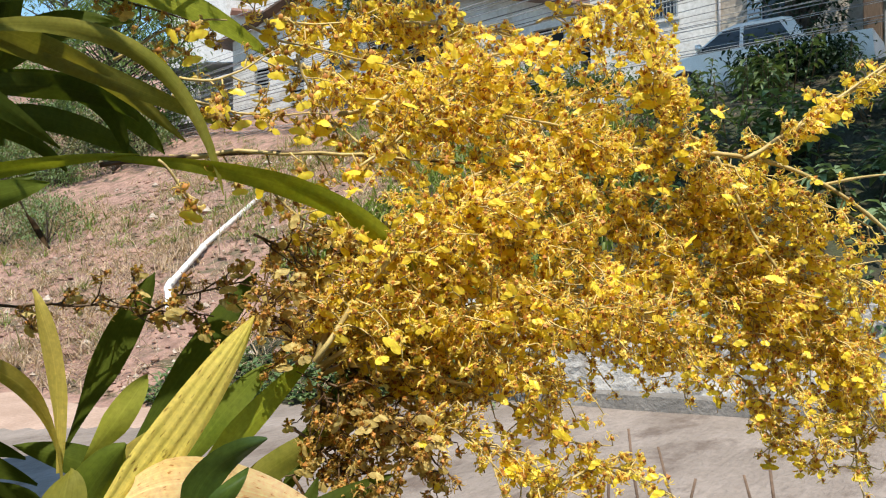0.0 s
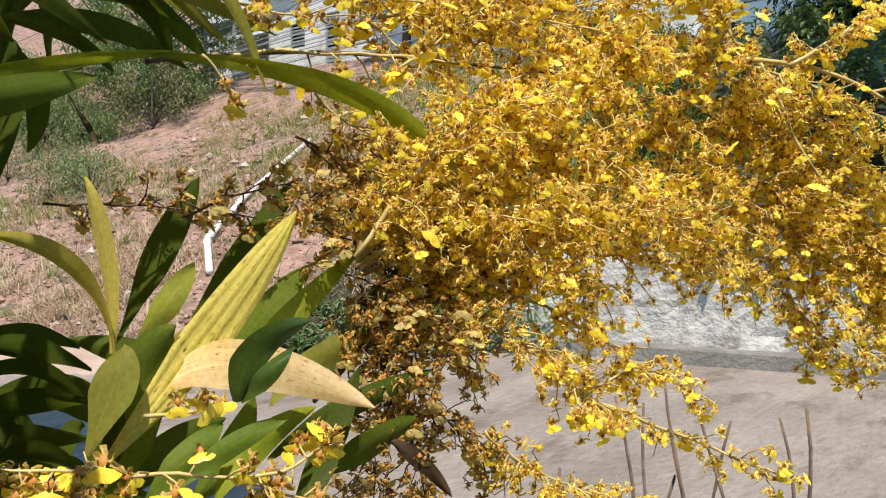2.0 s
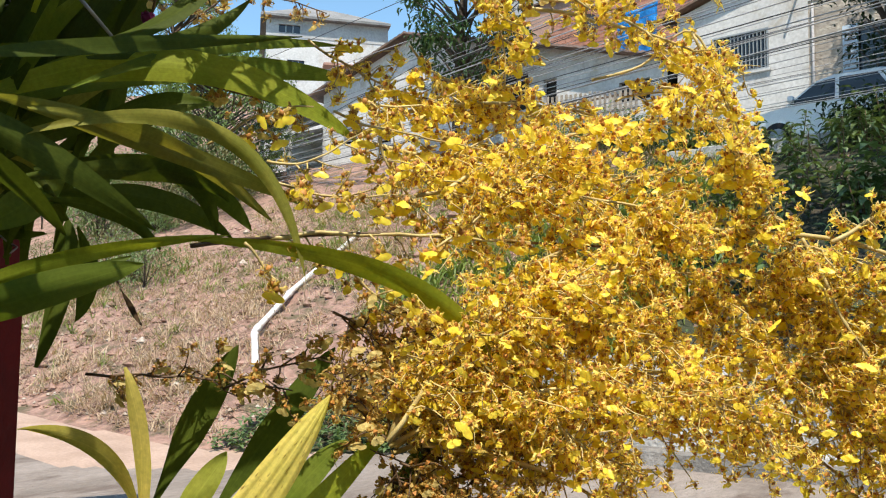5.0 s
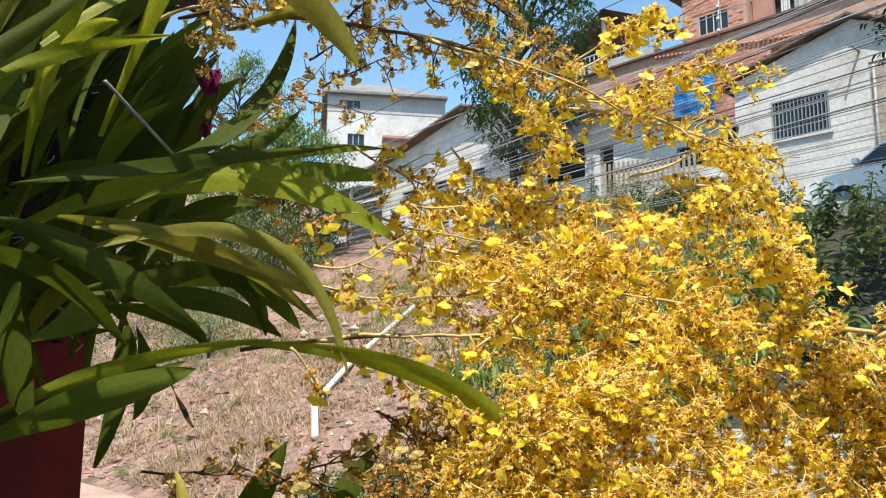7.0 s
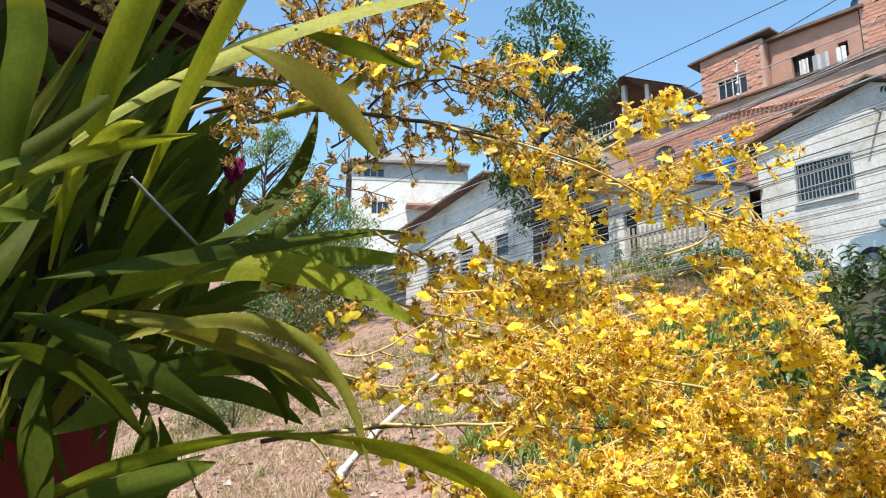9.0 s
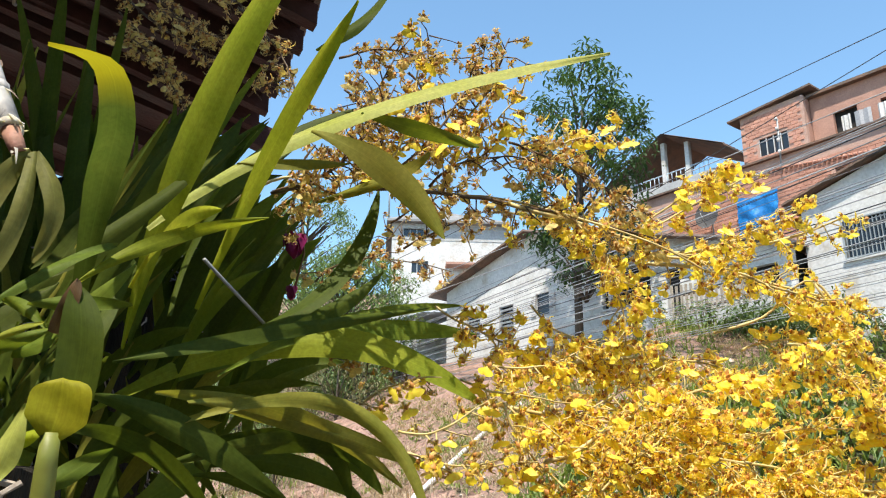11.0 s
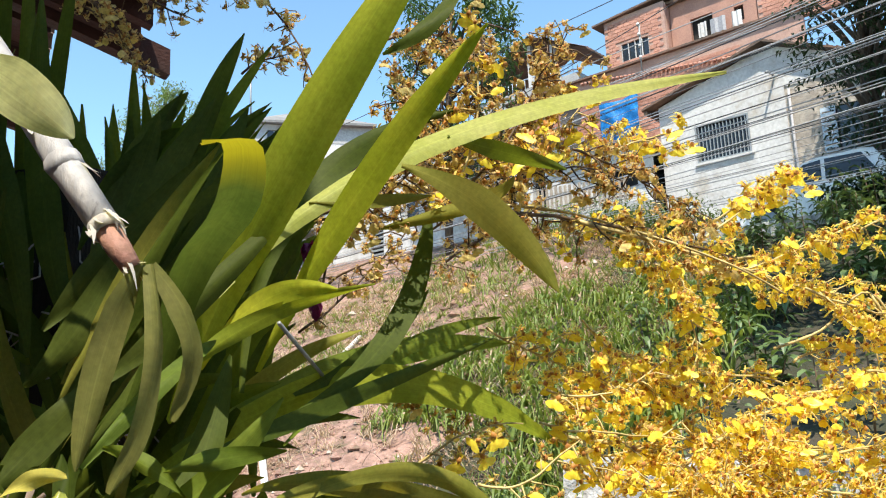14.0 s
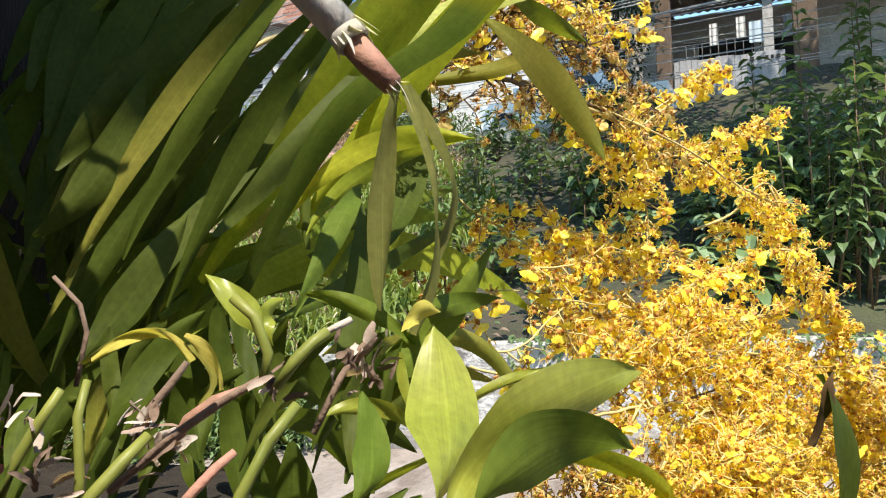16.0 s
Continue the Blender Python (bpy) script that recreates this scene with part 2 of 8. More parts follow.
M = {
    "road": material("worn_concrete_road", (0.29, 0.245, 0.215), (0.20, 0.165, 0.14), 1.7, 0.85, 1.0, 20, third=(0.15, 0.115, 0.095), third_at=0.585, third_scale=2.1, stretch=(1.1, 0.45, 1.0), space="World"),
    "path": material("dusty_footpath", (0.46, 0.33, 0.26), (0.36, 0.25, 0.19), 1.5, 0.9, 0.5, 25, space="World"),
    "dirt": material("red_dirt_slope", (0.38, 0.235, 0.185), (0.20, 0.12, 0.093), 4.5, 0.95, 1.0, 14, third=(0.12, 0.095, 0.055), third_at=0.56, third_scale=2.2, space="World"),
    "soil": material("dark_soil", (0.055, 0.045, 0.03), (0.03, 0.035, 0.018), 1.5, 0.95, 1.0, 14, third=(0.05, 0.055, 0.024), third_at=0.56, space="World"),
    "plaster": material("whitewashed_rough_wall", (0.47, 0.45, 0.43), (0.31, 0.295, 0.28), 3.2, 0.9, 1.0, 16, third=(0.22, 0.195, 0.175), third_at=0.585, third_scale=2.6, space="World"),
    "plinth": material("dirty_footing", (0.20, 0.185, 0.17), (0.14, 0.13, 0.12), 2.5, 0.9, 0.8, 22, third=(0.28, 0.26, 0.24), third_at=0.6, space="World"),
    "bouncewall": material("red_bounce_wall", (0.40, 0.21, 0.15), (0.32, 0.17, 0.12), 2, 0.9, 0.4, 20, space="World"),
    "white": material("white_limewash", (0.61, 0.605, 0.60), (0.50, 0.495, 0.49), 1.1, 0.85, 0.18, 12, third=(0.44, 0.40, 0.35), third_at=0.60, third_scale=1.1, space="World"),
    "render": material("bare_cement_render", (0.42, 0.38, 0.33), (0.32, 0.28, 0.24), 1.4, 0.9, 0.6, 12, third=(0.52, 0.47, 0.40), third_at=0.57, space="World"),
    "grey": material("grey_cement", (0.45, 0.45, 0.45), (0.36, 0.36, 0.36), 1.0, 0.9, 0.4, 10, space="World"),
    "brick": material("hollow_clay_block", (0.53, 0.275, 0.205), (0.45, 0.225, 0.165), 5, 0.9, 0.6, 30, random_mix=0.3),
    "pinkcement": material("pinkish_cement", (0.44, 0.25, 0.19), (0.36, 0.20, 0.155), 2, 0.9, 0.4, 20, space="World"),
    "mortar": material("mortar_joints", (0.49, 0.32, 0.26), (0.41, 0.26, 0.21), 3, 0.95, 0.5, 20, space="World"),
    "rooftile": material("weathered_roof_tile", (0.20, 0.12, 0.085), (0.11, 0.085, 0.07), 2, 0.9, 0.6, 12, space="World"),
    "sheet": material("fibre_cement_roof_sheet", (0.29, 0.205, 0.18), (0.21, 0.15, 0.13), 1.4, 0.9, 0.4, 12, space="World"),
    "fibresheet": material("grey_fibre_cement_sheet", (0.25, 0.25, 0.25), (0.18, 0.18, 0.18), 1.2, 0.9, 0.3, 12, space="World"),
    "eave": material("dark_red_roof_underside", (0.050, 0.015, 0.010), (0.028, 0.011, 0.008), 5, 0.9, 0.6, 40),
    "red": material("dark_red_painted_post", (0.13, 0.006, 0.005), (0.09, 0.005, 0.004), 8, 0.7, 0.15, 60, spec=0.15),
    "wood": material("weathered_plank", (0.17, 0.115, 0.08), (0.10, 0.07, 0.05), 5, 0.85, 0.6, 40, stretch=(8, 8, 1)),
    "paleplank": material("bleached_plank", (0.40, 0.35, 0.29), (0.26, 0.22, 0.18), 5, 0.85, 0.6, 40, stretch=(8, 8, 1), random_mix=0.4),
    "bark": material("rough_bark", (0.11, 0.085, 0.065), (0.06, 0.048, 0.038), 6, 0.95, 1.0, 40, stretch=(2, 2, 0.6)),
    "fibre": material("dark_tree_fern_fibre", (0.030, 0.022, 0.014), (0.016, 0.013, 0.010), 25, 0.95, 1.0, 120, stretch=(3, 3, 0.4)),
    "hole": material("interior_shade_black", (0.03, 0.028, 0.026), (0.02, 0.02, 0.02), 2, 0.9, 0, 10),
    "glass": glass("dark_window_pane", (0.02, 0.024, 0.03)),
    "metal": material("grey_painted_steel", (0.34, 0.36, 0.37), (0.26, 0.28, 0.29), 8, 0.5, 0.1, 60, metal=0.3),
    "blue": material("pale_blue_shutter", (0.50, 0.60, 0.70), (0.42, 0.52, 0.62), 6, 0.6, 0.1, 60),
    "tarp": material("blue_plastic_tarp", (0.02, 0.25, 0.68), (0.012, 0.17, 0.52), 9, 0.32, 0.9, 22, through_light=0.15),
    "bluetank": material("dull_blue_plastic", (0.05, 0.13, 0.24), (0.04, 0.10, 0.19), 3, 0.6, 0.1, 40),
    "cable": material("black_cable", (0.06, 0.06, 0.065), (0.04, 0.04, 0.044), 20, 0.6, 0, 60),
    "greycable": material("grey_cable", (0.27, 0.27, 0.28), (0.20, 0.20, 0.21), 20, 0.6, 0, 60),
    "palecable": material("pale_cable", (0.40, 0.40, 0.42), (0.30, 0.30, 0.32), 20, 0.6, 0, 60),
    "dish": material("dark_grey_dish", (0.10, 0.095, 0.095), (0.075, 0.07, 0.07), 6, 0.6, 0.1, 60),
    "pvc": material("white_pvc_pipe", (0.82, 0.82, 0.80), (0.70, 0.69, 0.66), 6, 0.4, 0.1, 40),
    "car": material("white_car_paint", (0.72, 0.74, 0.76), (0.68, 0.70, 0.72), 2, 0.25, 0, 60, coat=0.6),
    "tyre": material("black_rubber", (0.02, 0.02, 0.02), (0.014, 0.014, 0.014), 10, 0.8, 0.2, 60),
    "pole": material("concrete_pole", (0.36, 0.38, 0.40), (0.29, 0.30, 0.32), 4, 0.85, 0.4, 40),
    "straw": material("dry_grass", (0.54, 0.42, 0.31), (0.31, 0.22, 0.15), 2.5, 0.8, 0, 60, through_light=0.2, space="World"),
    "grass": material("tall_green_grass", (0.215, 0.27, 0.06), (0.13, 0.185, 0.04), 2.5, 0.55, 0, 60, through_light=0.35, space="World"),
    "weed": material("broad_weed_leaf", (0.125, 0.18, 0.07), (0.085, 0.135, 0.05), 3, 0.45, 0, 60, through_light=0.25, space="World"),
    "paleweed": material("pale_grey_green_leaf", (0.22, 0.30, 0.16), (0.15, 0.22, 0.11), 3, 0.4, 0, 60, through_light=0.2, space="World"),
    "mango": material("glossy_tree_leaf", (0.065, 0.125, 0.042), (0.042, 0.09, 0.03), 2, 0.4, 0, 60, through_light=0.25, space="World"),
    "shrub": material("pale_shrub_leaf", (0.165, 0.235, 0.095), (0.11, 0.175, 0.07), 2, 0.45, 0, 60, through_light=0.3, space="World"),
    "drybush": material("half_dry_shrub_leaf", (0.22, 0.21, 0.12), (0.14, 0.14, 0.075), 2, 0.7, 0, 60, through_light=0.25, space="World"),
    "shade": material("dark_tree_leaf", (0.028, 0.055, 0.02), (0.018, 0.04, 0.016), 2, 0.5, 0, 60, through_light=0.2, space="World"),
    "lip": material("yellow_orchid_lip", (0.95, 0.80, 0.095), (0.90, 0.71, 0.055), 60, 0.40, 0.0, 300, through_light=0.33, space="World"),
    "tepal": material("brown_barred_yellow_tepal", (0.91, 0.75, 0.22), (0.63, 0.47, 0.11), 330, 0.5, 0.0, 600, through_light=0.45, space="World"),
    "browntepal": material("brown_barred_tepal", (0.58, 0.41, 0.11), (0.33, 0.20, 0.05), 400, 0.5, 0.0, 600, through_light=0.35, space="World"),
    "rim": material("amber_tepal_edge", (0.94, 0.81, 0.24), (0.85, 0.69, 0.16), 300, 0.5, 0.0, 600, through_light=0.40, space="World"),
    "dulledlip": material("faded_shade_dulled_lip", (0.74, 0.60, 0.22), (0.56, 0.44, 0.16), 120, 0.6, 0.0, 300, through_light=0.35, space="World"),
    "drytepal": material("withered_backlit_tepal", (0.68, 0.53, 0.25), (0.46, 0.32, 0.14), 330, 0.6, 0.0, 600, through_light=0.35, space="World"),
    "papery": material("white_papery_sheath", (0.68, 0.66, 0.62), (0.55, 0.52, 0.48), 60, 0.8, 0.0, 300, through_light=0.4),
    "shred": material("pinkish_torn_sheath", (0.56, 0.45, 0.39), (0.40, 0.30, 0.25), 60, 0.8, 0.1, 300, through_light=0.25),
    "crest": material("red_brown_flower_centre", (0.52, 0.25, 0.05), (0.38, 0.15, 0.03), 300, 0.6, 0.0, 500, space="World"),
    "stalk": material("golden_flower_stalk", (0.62, 0.50, 0.21), (0.44, 0.33, 0.12), 30, 0.5, 0.1, 200, space="World"),
    "stalkdark": material("brown_flower_stalk", (0.13, 0.075, 0.03), (0.085, 0.05, 0.025), 30, 0.55, 0.1, 200, space="World"),
    "cane": material("papery_cane_sheath", (0.54, 0.52, 0.49), (0.22, 0.22, 0.225), 20, 0.6, 0.22, 160, third=(0.16, 0.15, 0.15), third_at=0.6, third_scale=30, stretch=(3, 3, 0.6)),
    "canetip": material("pink_green_cane", (0.40, 0.20, 0.15), (0.27, 0.15, 0.10), 60, 0.7, 0.3, 220),
    "stemgreen": material("yellow_green_cane", (0.24, 0.25, 0.05), (0.16, 0.19, 0.035), 40, 0.5, 0.1, 160, through_light=0.1),
    "root": material("pale_aerial_root", (0.46, 0.41, 0.36), (0.24, 0.19, 0.15), 30, 0.8, 0.4, 160),
    "purple": material("magenta_orchid_petal", (0.24, 0.010, 0.085), (0.13, 0.006, 0.06), 40, 0.5, 0, 300, through_light=0.25),
    "dead": material("dead_stem", (0.22, 0.15, 0.11), (0.13, 0.09, 0.065), 20, 0.9, 0.4, 120),
    "clay": material("white_bark_chip", (0.50, 0.44, 0.39), (0.30, 0.23, 0.17), 20, 0.9, 0.4, 100),
    "sign": material("black_lettering", (0.03, 0.03, 0.03), (0.02, 0.02, 0.02), 20, 0.7, 0, 60),
}
TONES = {
    # lit carries sunlight in its green; dark and dusk carry shade
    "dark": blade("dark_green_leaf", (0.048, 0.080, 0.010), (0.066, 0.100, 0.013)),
    "dark2": blade("deep_green_leaf", (0.085, 0.15, 0.018), (0.11, 0.17, 0.025)),
    "mid": blade("mid_green_leaf", (0.095, 0.155, 0.016), (0.13, 0.185, 0.024)),
    "lit": blade("green_leaf", (0.18, 0.25, 0.018), (0.24, 0.30, 0.028), through_light=0.45),
    "olive": blade("olive_leaf", (0.16, 0.19, 0.028), (0.21, 0.22, 0.040)),
    "fresh": blade("fresh_green_leaf", (0.21, 0.275, 0.032), (0.27, 0.32, 0.05), rough=0.33, spec=0.4),
    "lime": blade("yellow_green_leaf", (0.36, 0.37, 0.06), (0.45, 0.42, 0.10)),
    "lime3": blade("pale_lime_leaf", (0.30, 0.38, 0.075), (0.38, 0.45, 0.13)),
    "dusk": blade("shade_darkened_green_leaf", (0.055, 0.084, 0.012), (0.075, 0.105, 0.017)),
    "pale": blade("pale_glossy_leaf", (0.42, 0.50, 0.17), (0.52, 0.58, 0.26), rough=0.25, spec=0.4),
    "bud": blade("bright_lime_leaf", (0.22, 0.25, 0.011), (0.28, 0.29, 0.018), through_light=0.45),
    "lime2": blade("lime_leaf", (0.24, 0.32, 0.020), (0.32, 0.38, 0.032), through_light=0.45),
    # sun on the tip and shade on the body are in these colours
    "curl": blade("ageing_sunlit_tip_leaf", (0.055, 0.10, 0.012), (0.08, 0.125, 0.016), tip=(0.34, 0.31, 0.012), through_light=0.5),
    "pleated": blade("spotted_yellow_leaf", (0.42, 0.42, 0.07), (0.52, 0.47, 0.11), spots=(0.12, 0.05, 0.015), pleats=4.0, relief=0.35),
    "cream": blade("withered_cream_leaf", (0.66, 0.55, 0.22), (0.74, 0.63, 0.34), spots=(0.40, 0.12, 0.05)),
    "brown": blade("dry_brown_leaf", (0.10, 0.07, 0.03), (0.06, 0.045, 0.025), through_light=0.1),
    "gloss": blade("glossy_deep_green_leaf", (0.045, 0.095, 0.018), (0.065, 0.12, 0.025), rough=0.26, spec=0.55),
    "hang": blade("folded_olive_leaf", (0.115, 0.14, 0.030), (0.17, 0.185, 0.05)),
}


# ---- mesh helpers ----
def finish(name, mesh, mat, parent=None, label="", smooth=False):
    mats = mat if isinstance(mat, (list, tuple)) else [mat]
    for q in mats:
        mesh.materials.append(q)
    if smooth:
        mesh.polygons.foreach_set("use_smooth", [True] * len(mesh.polygons))
    ob = new(name, mesh)
    if parent:
        ob.parent = parent
    if label:
        ob["label"] = label
    return ob


def part(name, bm, mat, parent=None, label="", smooth=False):
    mesh = bpy.data.meshes.new(name)
    bm.to_mesh(mesh)
    bm.free()
    return finish(name, mesh, mat, parent, label, smooth)


def raw(name, verts, faces, mat, parent=None, label="", smooth=False):
    mesh = bpy.data.meshes.new(name)
    mesh.from_pydata(verts, [], faces)
    return finish(name, mesh, mat, parent, label, smooth)


def empty(name, place=(0, 0, 0), turn=0.0):
    ob = new(name)
    ob.empty_display_size = 0.1
    ob.matrix_world = pose(*place, 0, 0, turn)
    return ob


def box(bm, x0, x1, y0, y1, z0, z1, bevel=0.0):
    v = [bm.verts.new(p) for p in ((x0, y0, z0), (x1, y0, z0), (x1, y1, z0), (x0, y1, z0), (x0, y0, z1), (x1, y0, z1), (x1, y1, z1), (x0, y1, z1))]
    f = [bm.faces.new([v[i] for i in q]) for q in ((3, 2, 1, 0), (4, 5, 6, 7), (0, 1, 5, 4), (1, 2, 6, 5), (2, 3, 7, 6), (3, 0, 4, 7))]
    if bevel:
        edges = {e for q in f for e in q.edges}
        bmesh.ops.bevel(bm, geom=list(edges), offset=bevel, segments=1, affect="EDGES")
    return bm


def boxed(name, dims, mat, parent=None, label="", bevel=0.0):
    return part(name, box(bmesh.new(), *dims, bevel), mat, parent, label)


def tube_data(points, radii, sides=6):
    """Vertices and faces of a tube along points."""
    pts = [Vector(p) for p in points]
    verts, faces = [], []
    ref = Vector((0.31, 0.27, 0.91))
    for i, p in enumerate(pts):
        way = (pts[min(i + 1, len(pts) - 1)] - pts[max(i - 1, 0)])
        way = way.normalized() if way.length > 1e-9 else Vector((0, 0, 1))
        side = way.cross(ref)
        side = side.normalized() if side.length > 1e-4 else way.orthogonal().normalized()
        up = side.cross(way)
        r = radii[i] if hasattr(radii, "__len__") else radii
        for k in range(sides):
            a = 2 * math.pi * k / sides
            verts.append(p + r * (math.cos(a) * side + math.sin(a) * up))
    for i in range(len(pts) - 1):
        for k in range(sides):
            a, b = i * sides + k, i * sides + (k + 1) % sides
            faces.append((a, b, b + sides, a + sides))
    faces.append(tuple(range(sides))[::-1])
    faces.append(tuple(range((len(pts) - 1) * sides, len(pts) * sides)))
    return verts, faces


def tube(name, points, radii, mat, parent=None, label="", sides=8):
    return raw(name, *tube_data(points, radii, sides), mat, parent, label, smooth=True)


def curve_at(b, c, t, s):
    return (1 - s) ** 2 * Vector(b) + 2 * s * (1 - s) * Vector(c) + s * s * Vector(t)


class Heap:
    """Gathers many small pieces into one mesh."""

    def __init__(self):
        self.v, self.f, self.m, self.n = [], [], [], 0

    def add(self, verts, faces, index=0):
        self.v.extend(verts)
        self.f.extend(tuple(i + self.n for i in q) for q in faces)
        self.m.extend([index] * len(faces) if isinstance(index, int) else index)
        self.n += len(verts)

    def build(self, name, mats, parent=None, label="", smooth=False):
        ob = raw(name, self.v, self.f, mats, parent, label, smooth)
        ob.data.polygons.foreach_set("material_index", self.m)
        return ob


# ---- the lie of the land ----
FOOT = ((-60, -30, -12, -8.4, -6.7, -5.4, -1.5, 4, 60), (2.5, 4.3, 4.9, 5.1, 6.4, 7.82, 8.6, 9.7, 20))
TERRACE = ((-70, -44, -30, -14, -11.6, -8, -3.5, -1, 4, 20, 60), (19, 10, 7.2, 6.9, 5.8, 5.5, 5.45, 5.9, 5.5, 5, 5))


def foot(x):
    return float(np.interp(x, *FOOT))


def land(x, y):
    """Height of the ground: road, bank above its foot line, terrace of the houses, hill behind."""
    yf = foot(x)
    d = y - yf
    if d <= 0:
        return 0.012 * noise.noise((x * 0.8, y * 0.8, 0)) - (max(0.0, -y - 3) * 0.02)
    high = float(np.interp(x, *TERRACE))
    step = float(np.interp(x, (-5.45, -5.35), (0, 1.08)))
    top = max(float(np.interp(x, (-14.5, -11.5), (20.2, 17.0))), yf + 5)
    rough = 0.12 * noise.noise((x * 0.9, y * 0.9, 3)) + 0.07 * noise.noise((x * 2.7, y * 2.7, 5)) + 0.05 * noise.noise((x * 6, y * 6, 8))
    if y < top:
        s = d / (top - yf)
        return step * min(1, d / 0.3) + (high - step) * (0.8 * s + 0.2 * s * s) - 0.42 * max(0.0, s - 0.75) * 4 * max(0.0, min(1.0, (x + 10.5) / 2)) * max(0.0, min(1.0, (0.5 - x) / 1.5)) + rough * min(1, d * 1.5) * (1 - s * 0.6)
    if y < 25:
        lane = max(0.0, min(1.0, (20.3 - y) / 1.2)) * max(0.0, min(1.0, (x + 10.5) / 2)) * max(0.0, min(1.0, (0.5 - x) / 1.5))
        return high + 0.3 * rough - 0.42 * lane
    return high + min(y - 25, 60) * 0.22 + rough


def spread(marks):
    out = []
    for (a, b, n) in marks:
        out += [a + (b - a) * i / n for i in range(n)]
    return out + [marks[-1][1]]


def ground():
    xs = spread([(-1500, -200, 6), (-200, -45, 16), (-45, -18, 54), (-18, 4, 120), (4, 14, 20), (14, 120, 14), (120, 1500, 6)])
    ys = spread([(-1500, -120, 6), (-120, -6, 14), (-6, 3, 18), (3, 17, 100), (17, 26, 24), (26, 90, 16), (90, 1500, 6)])
    verts = [(x, y, land(x, y)) for y in ys for x in xs]
    faces, kinds = [], []
    w = len(xs)
    for j in range(len(ys) - 1):
        for i in range(w - 1):
            faces.append((j * w + i, j * w + i + 1, (j + 1) * w + i + 1, (j + 1) * w + i))
            x, y = (xs[i] + xs[i + 1]) / 2, (ys[j] + ys[j + 1]) / 2
            d = y - foot(x)
            if d < -0.1:
                kinds.append(1 if x < -7.0 and d > -1.5 else 0)
            elif x < -8.0 - 0.1 * (y - 8) + 0.6 * noise.noise((x * 0.7, y * 0.7, 2)) and y < 18:
                kinds.append(2)
            else:
                kinds.append(3 if y < 17 or x > -9 else 2)
    ob = raw("ground", verts, faces, [M["road"], M["path"], M["dirt"], M["soil"]], smooth=True)
    ob.data.polygons.foreach_set("material_index", kinds)
    tagged(ob, "worn concrete road below a dry reddish earth bank", "ground", kind="structure")


ground()


def retaining_wall():
    """Rough whitewashed wall along the foot of the bank, with a darker plinth."""
    heap_v, heap_f = [], []
    xs = [-5.42 + 0.1 * i for i in range(200)]
    rows = 14
    for k, x in enumerate(xs):
        top = 1.12 + 0.05 * noise.noise((x * 0.8, 0, 1)) + 0.02 * noise.noise((x * 4, 0, 1))
        for j in range(rows + 1):
            z = top * j / rows
            y = foot(x) - 0.10 + 0.06 * z + 0.045 * noise.noise((x * 2.2, 1.7, z * 3)) + 0.03 * noise.noise((x * 7, 3, z * 8)) 
            heap_v.append((x, y, z))
        heap_v.append((x, foot(x) + 0.26, top + 0.01))
        heap_v.append((x, foot(x) + 0.28, 0))
    w = rows + 3
    for k in range(len(xs) - 1):
        for j in range(w - 1):
            a = k * w + j
            heap_f.append((a, a + w, a + w + 1, a + 1))
    heap_f.append(tuple(range(w)))
    heap_f.append(tuple(range((len(xs) - 1) * w, len(xs) * w))[::-1])
    ob = raw("retaining_wall", heap_v, heap_f, M["plaster"])
    tagged(ob, "rough whitewashed low wall along the road", "wall", kind="structure")


retaining_wall()


def wall_plinth():
    """Dirty concrete footing along the wall."""
    verts, faces = [], []
    for k in range(200):
        x = -5.44 + 0.1 * k
        y, h = foot(x) - 0.22 + 0.015 * noise.noise((x * 3, 0, 0)), 0.17 + 0.02 * noise.noise((x * 2, 1, 0))
        verts += [(x, y, -0.02), (x, y + 0.012, h - 0.02), (x, y + 0.03, h), (x, y + 0.16, h + 0.015), (x, y + 0.16, -0.02)]
    for k in range(199):
        for j in range(4):
            a = 5 * k + j
            faces.append((a, a + 5, a + 6, a + 1))
    faces += [(0, 1, 2, 3, 4), tuple(range(995, 1000))[::-1]]
    ob = raw("wall_plinth", verts, faces, M["plinth"])
    tagged(ob, "dirty grey concrete footing of a low wall", "plinth", kind="structure")


wall_plinth()


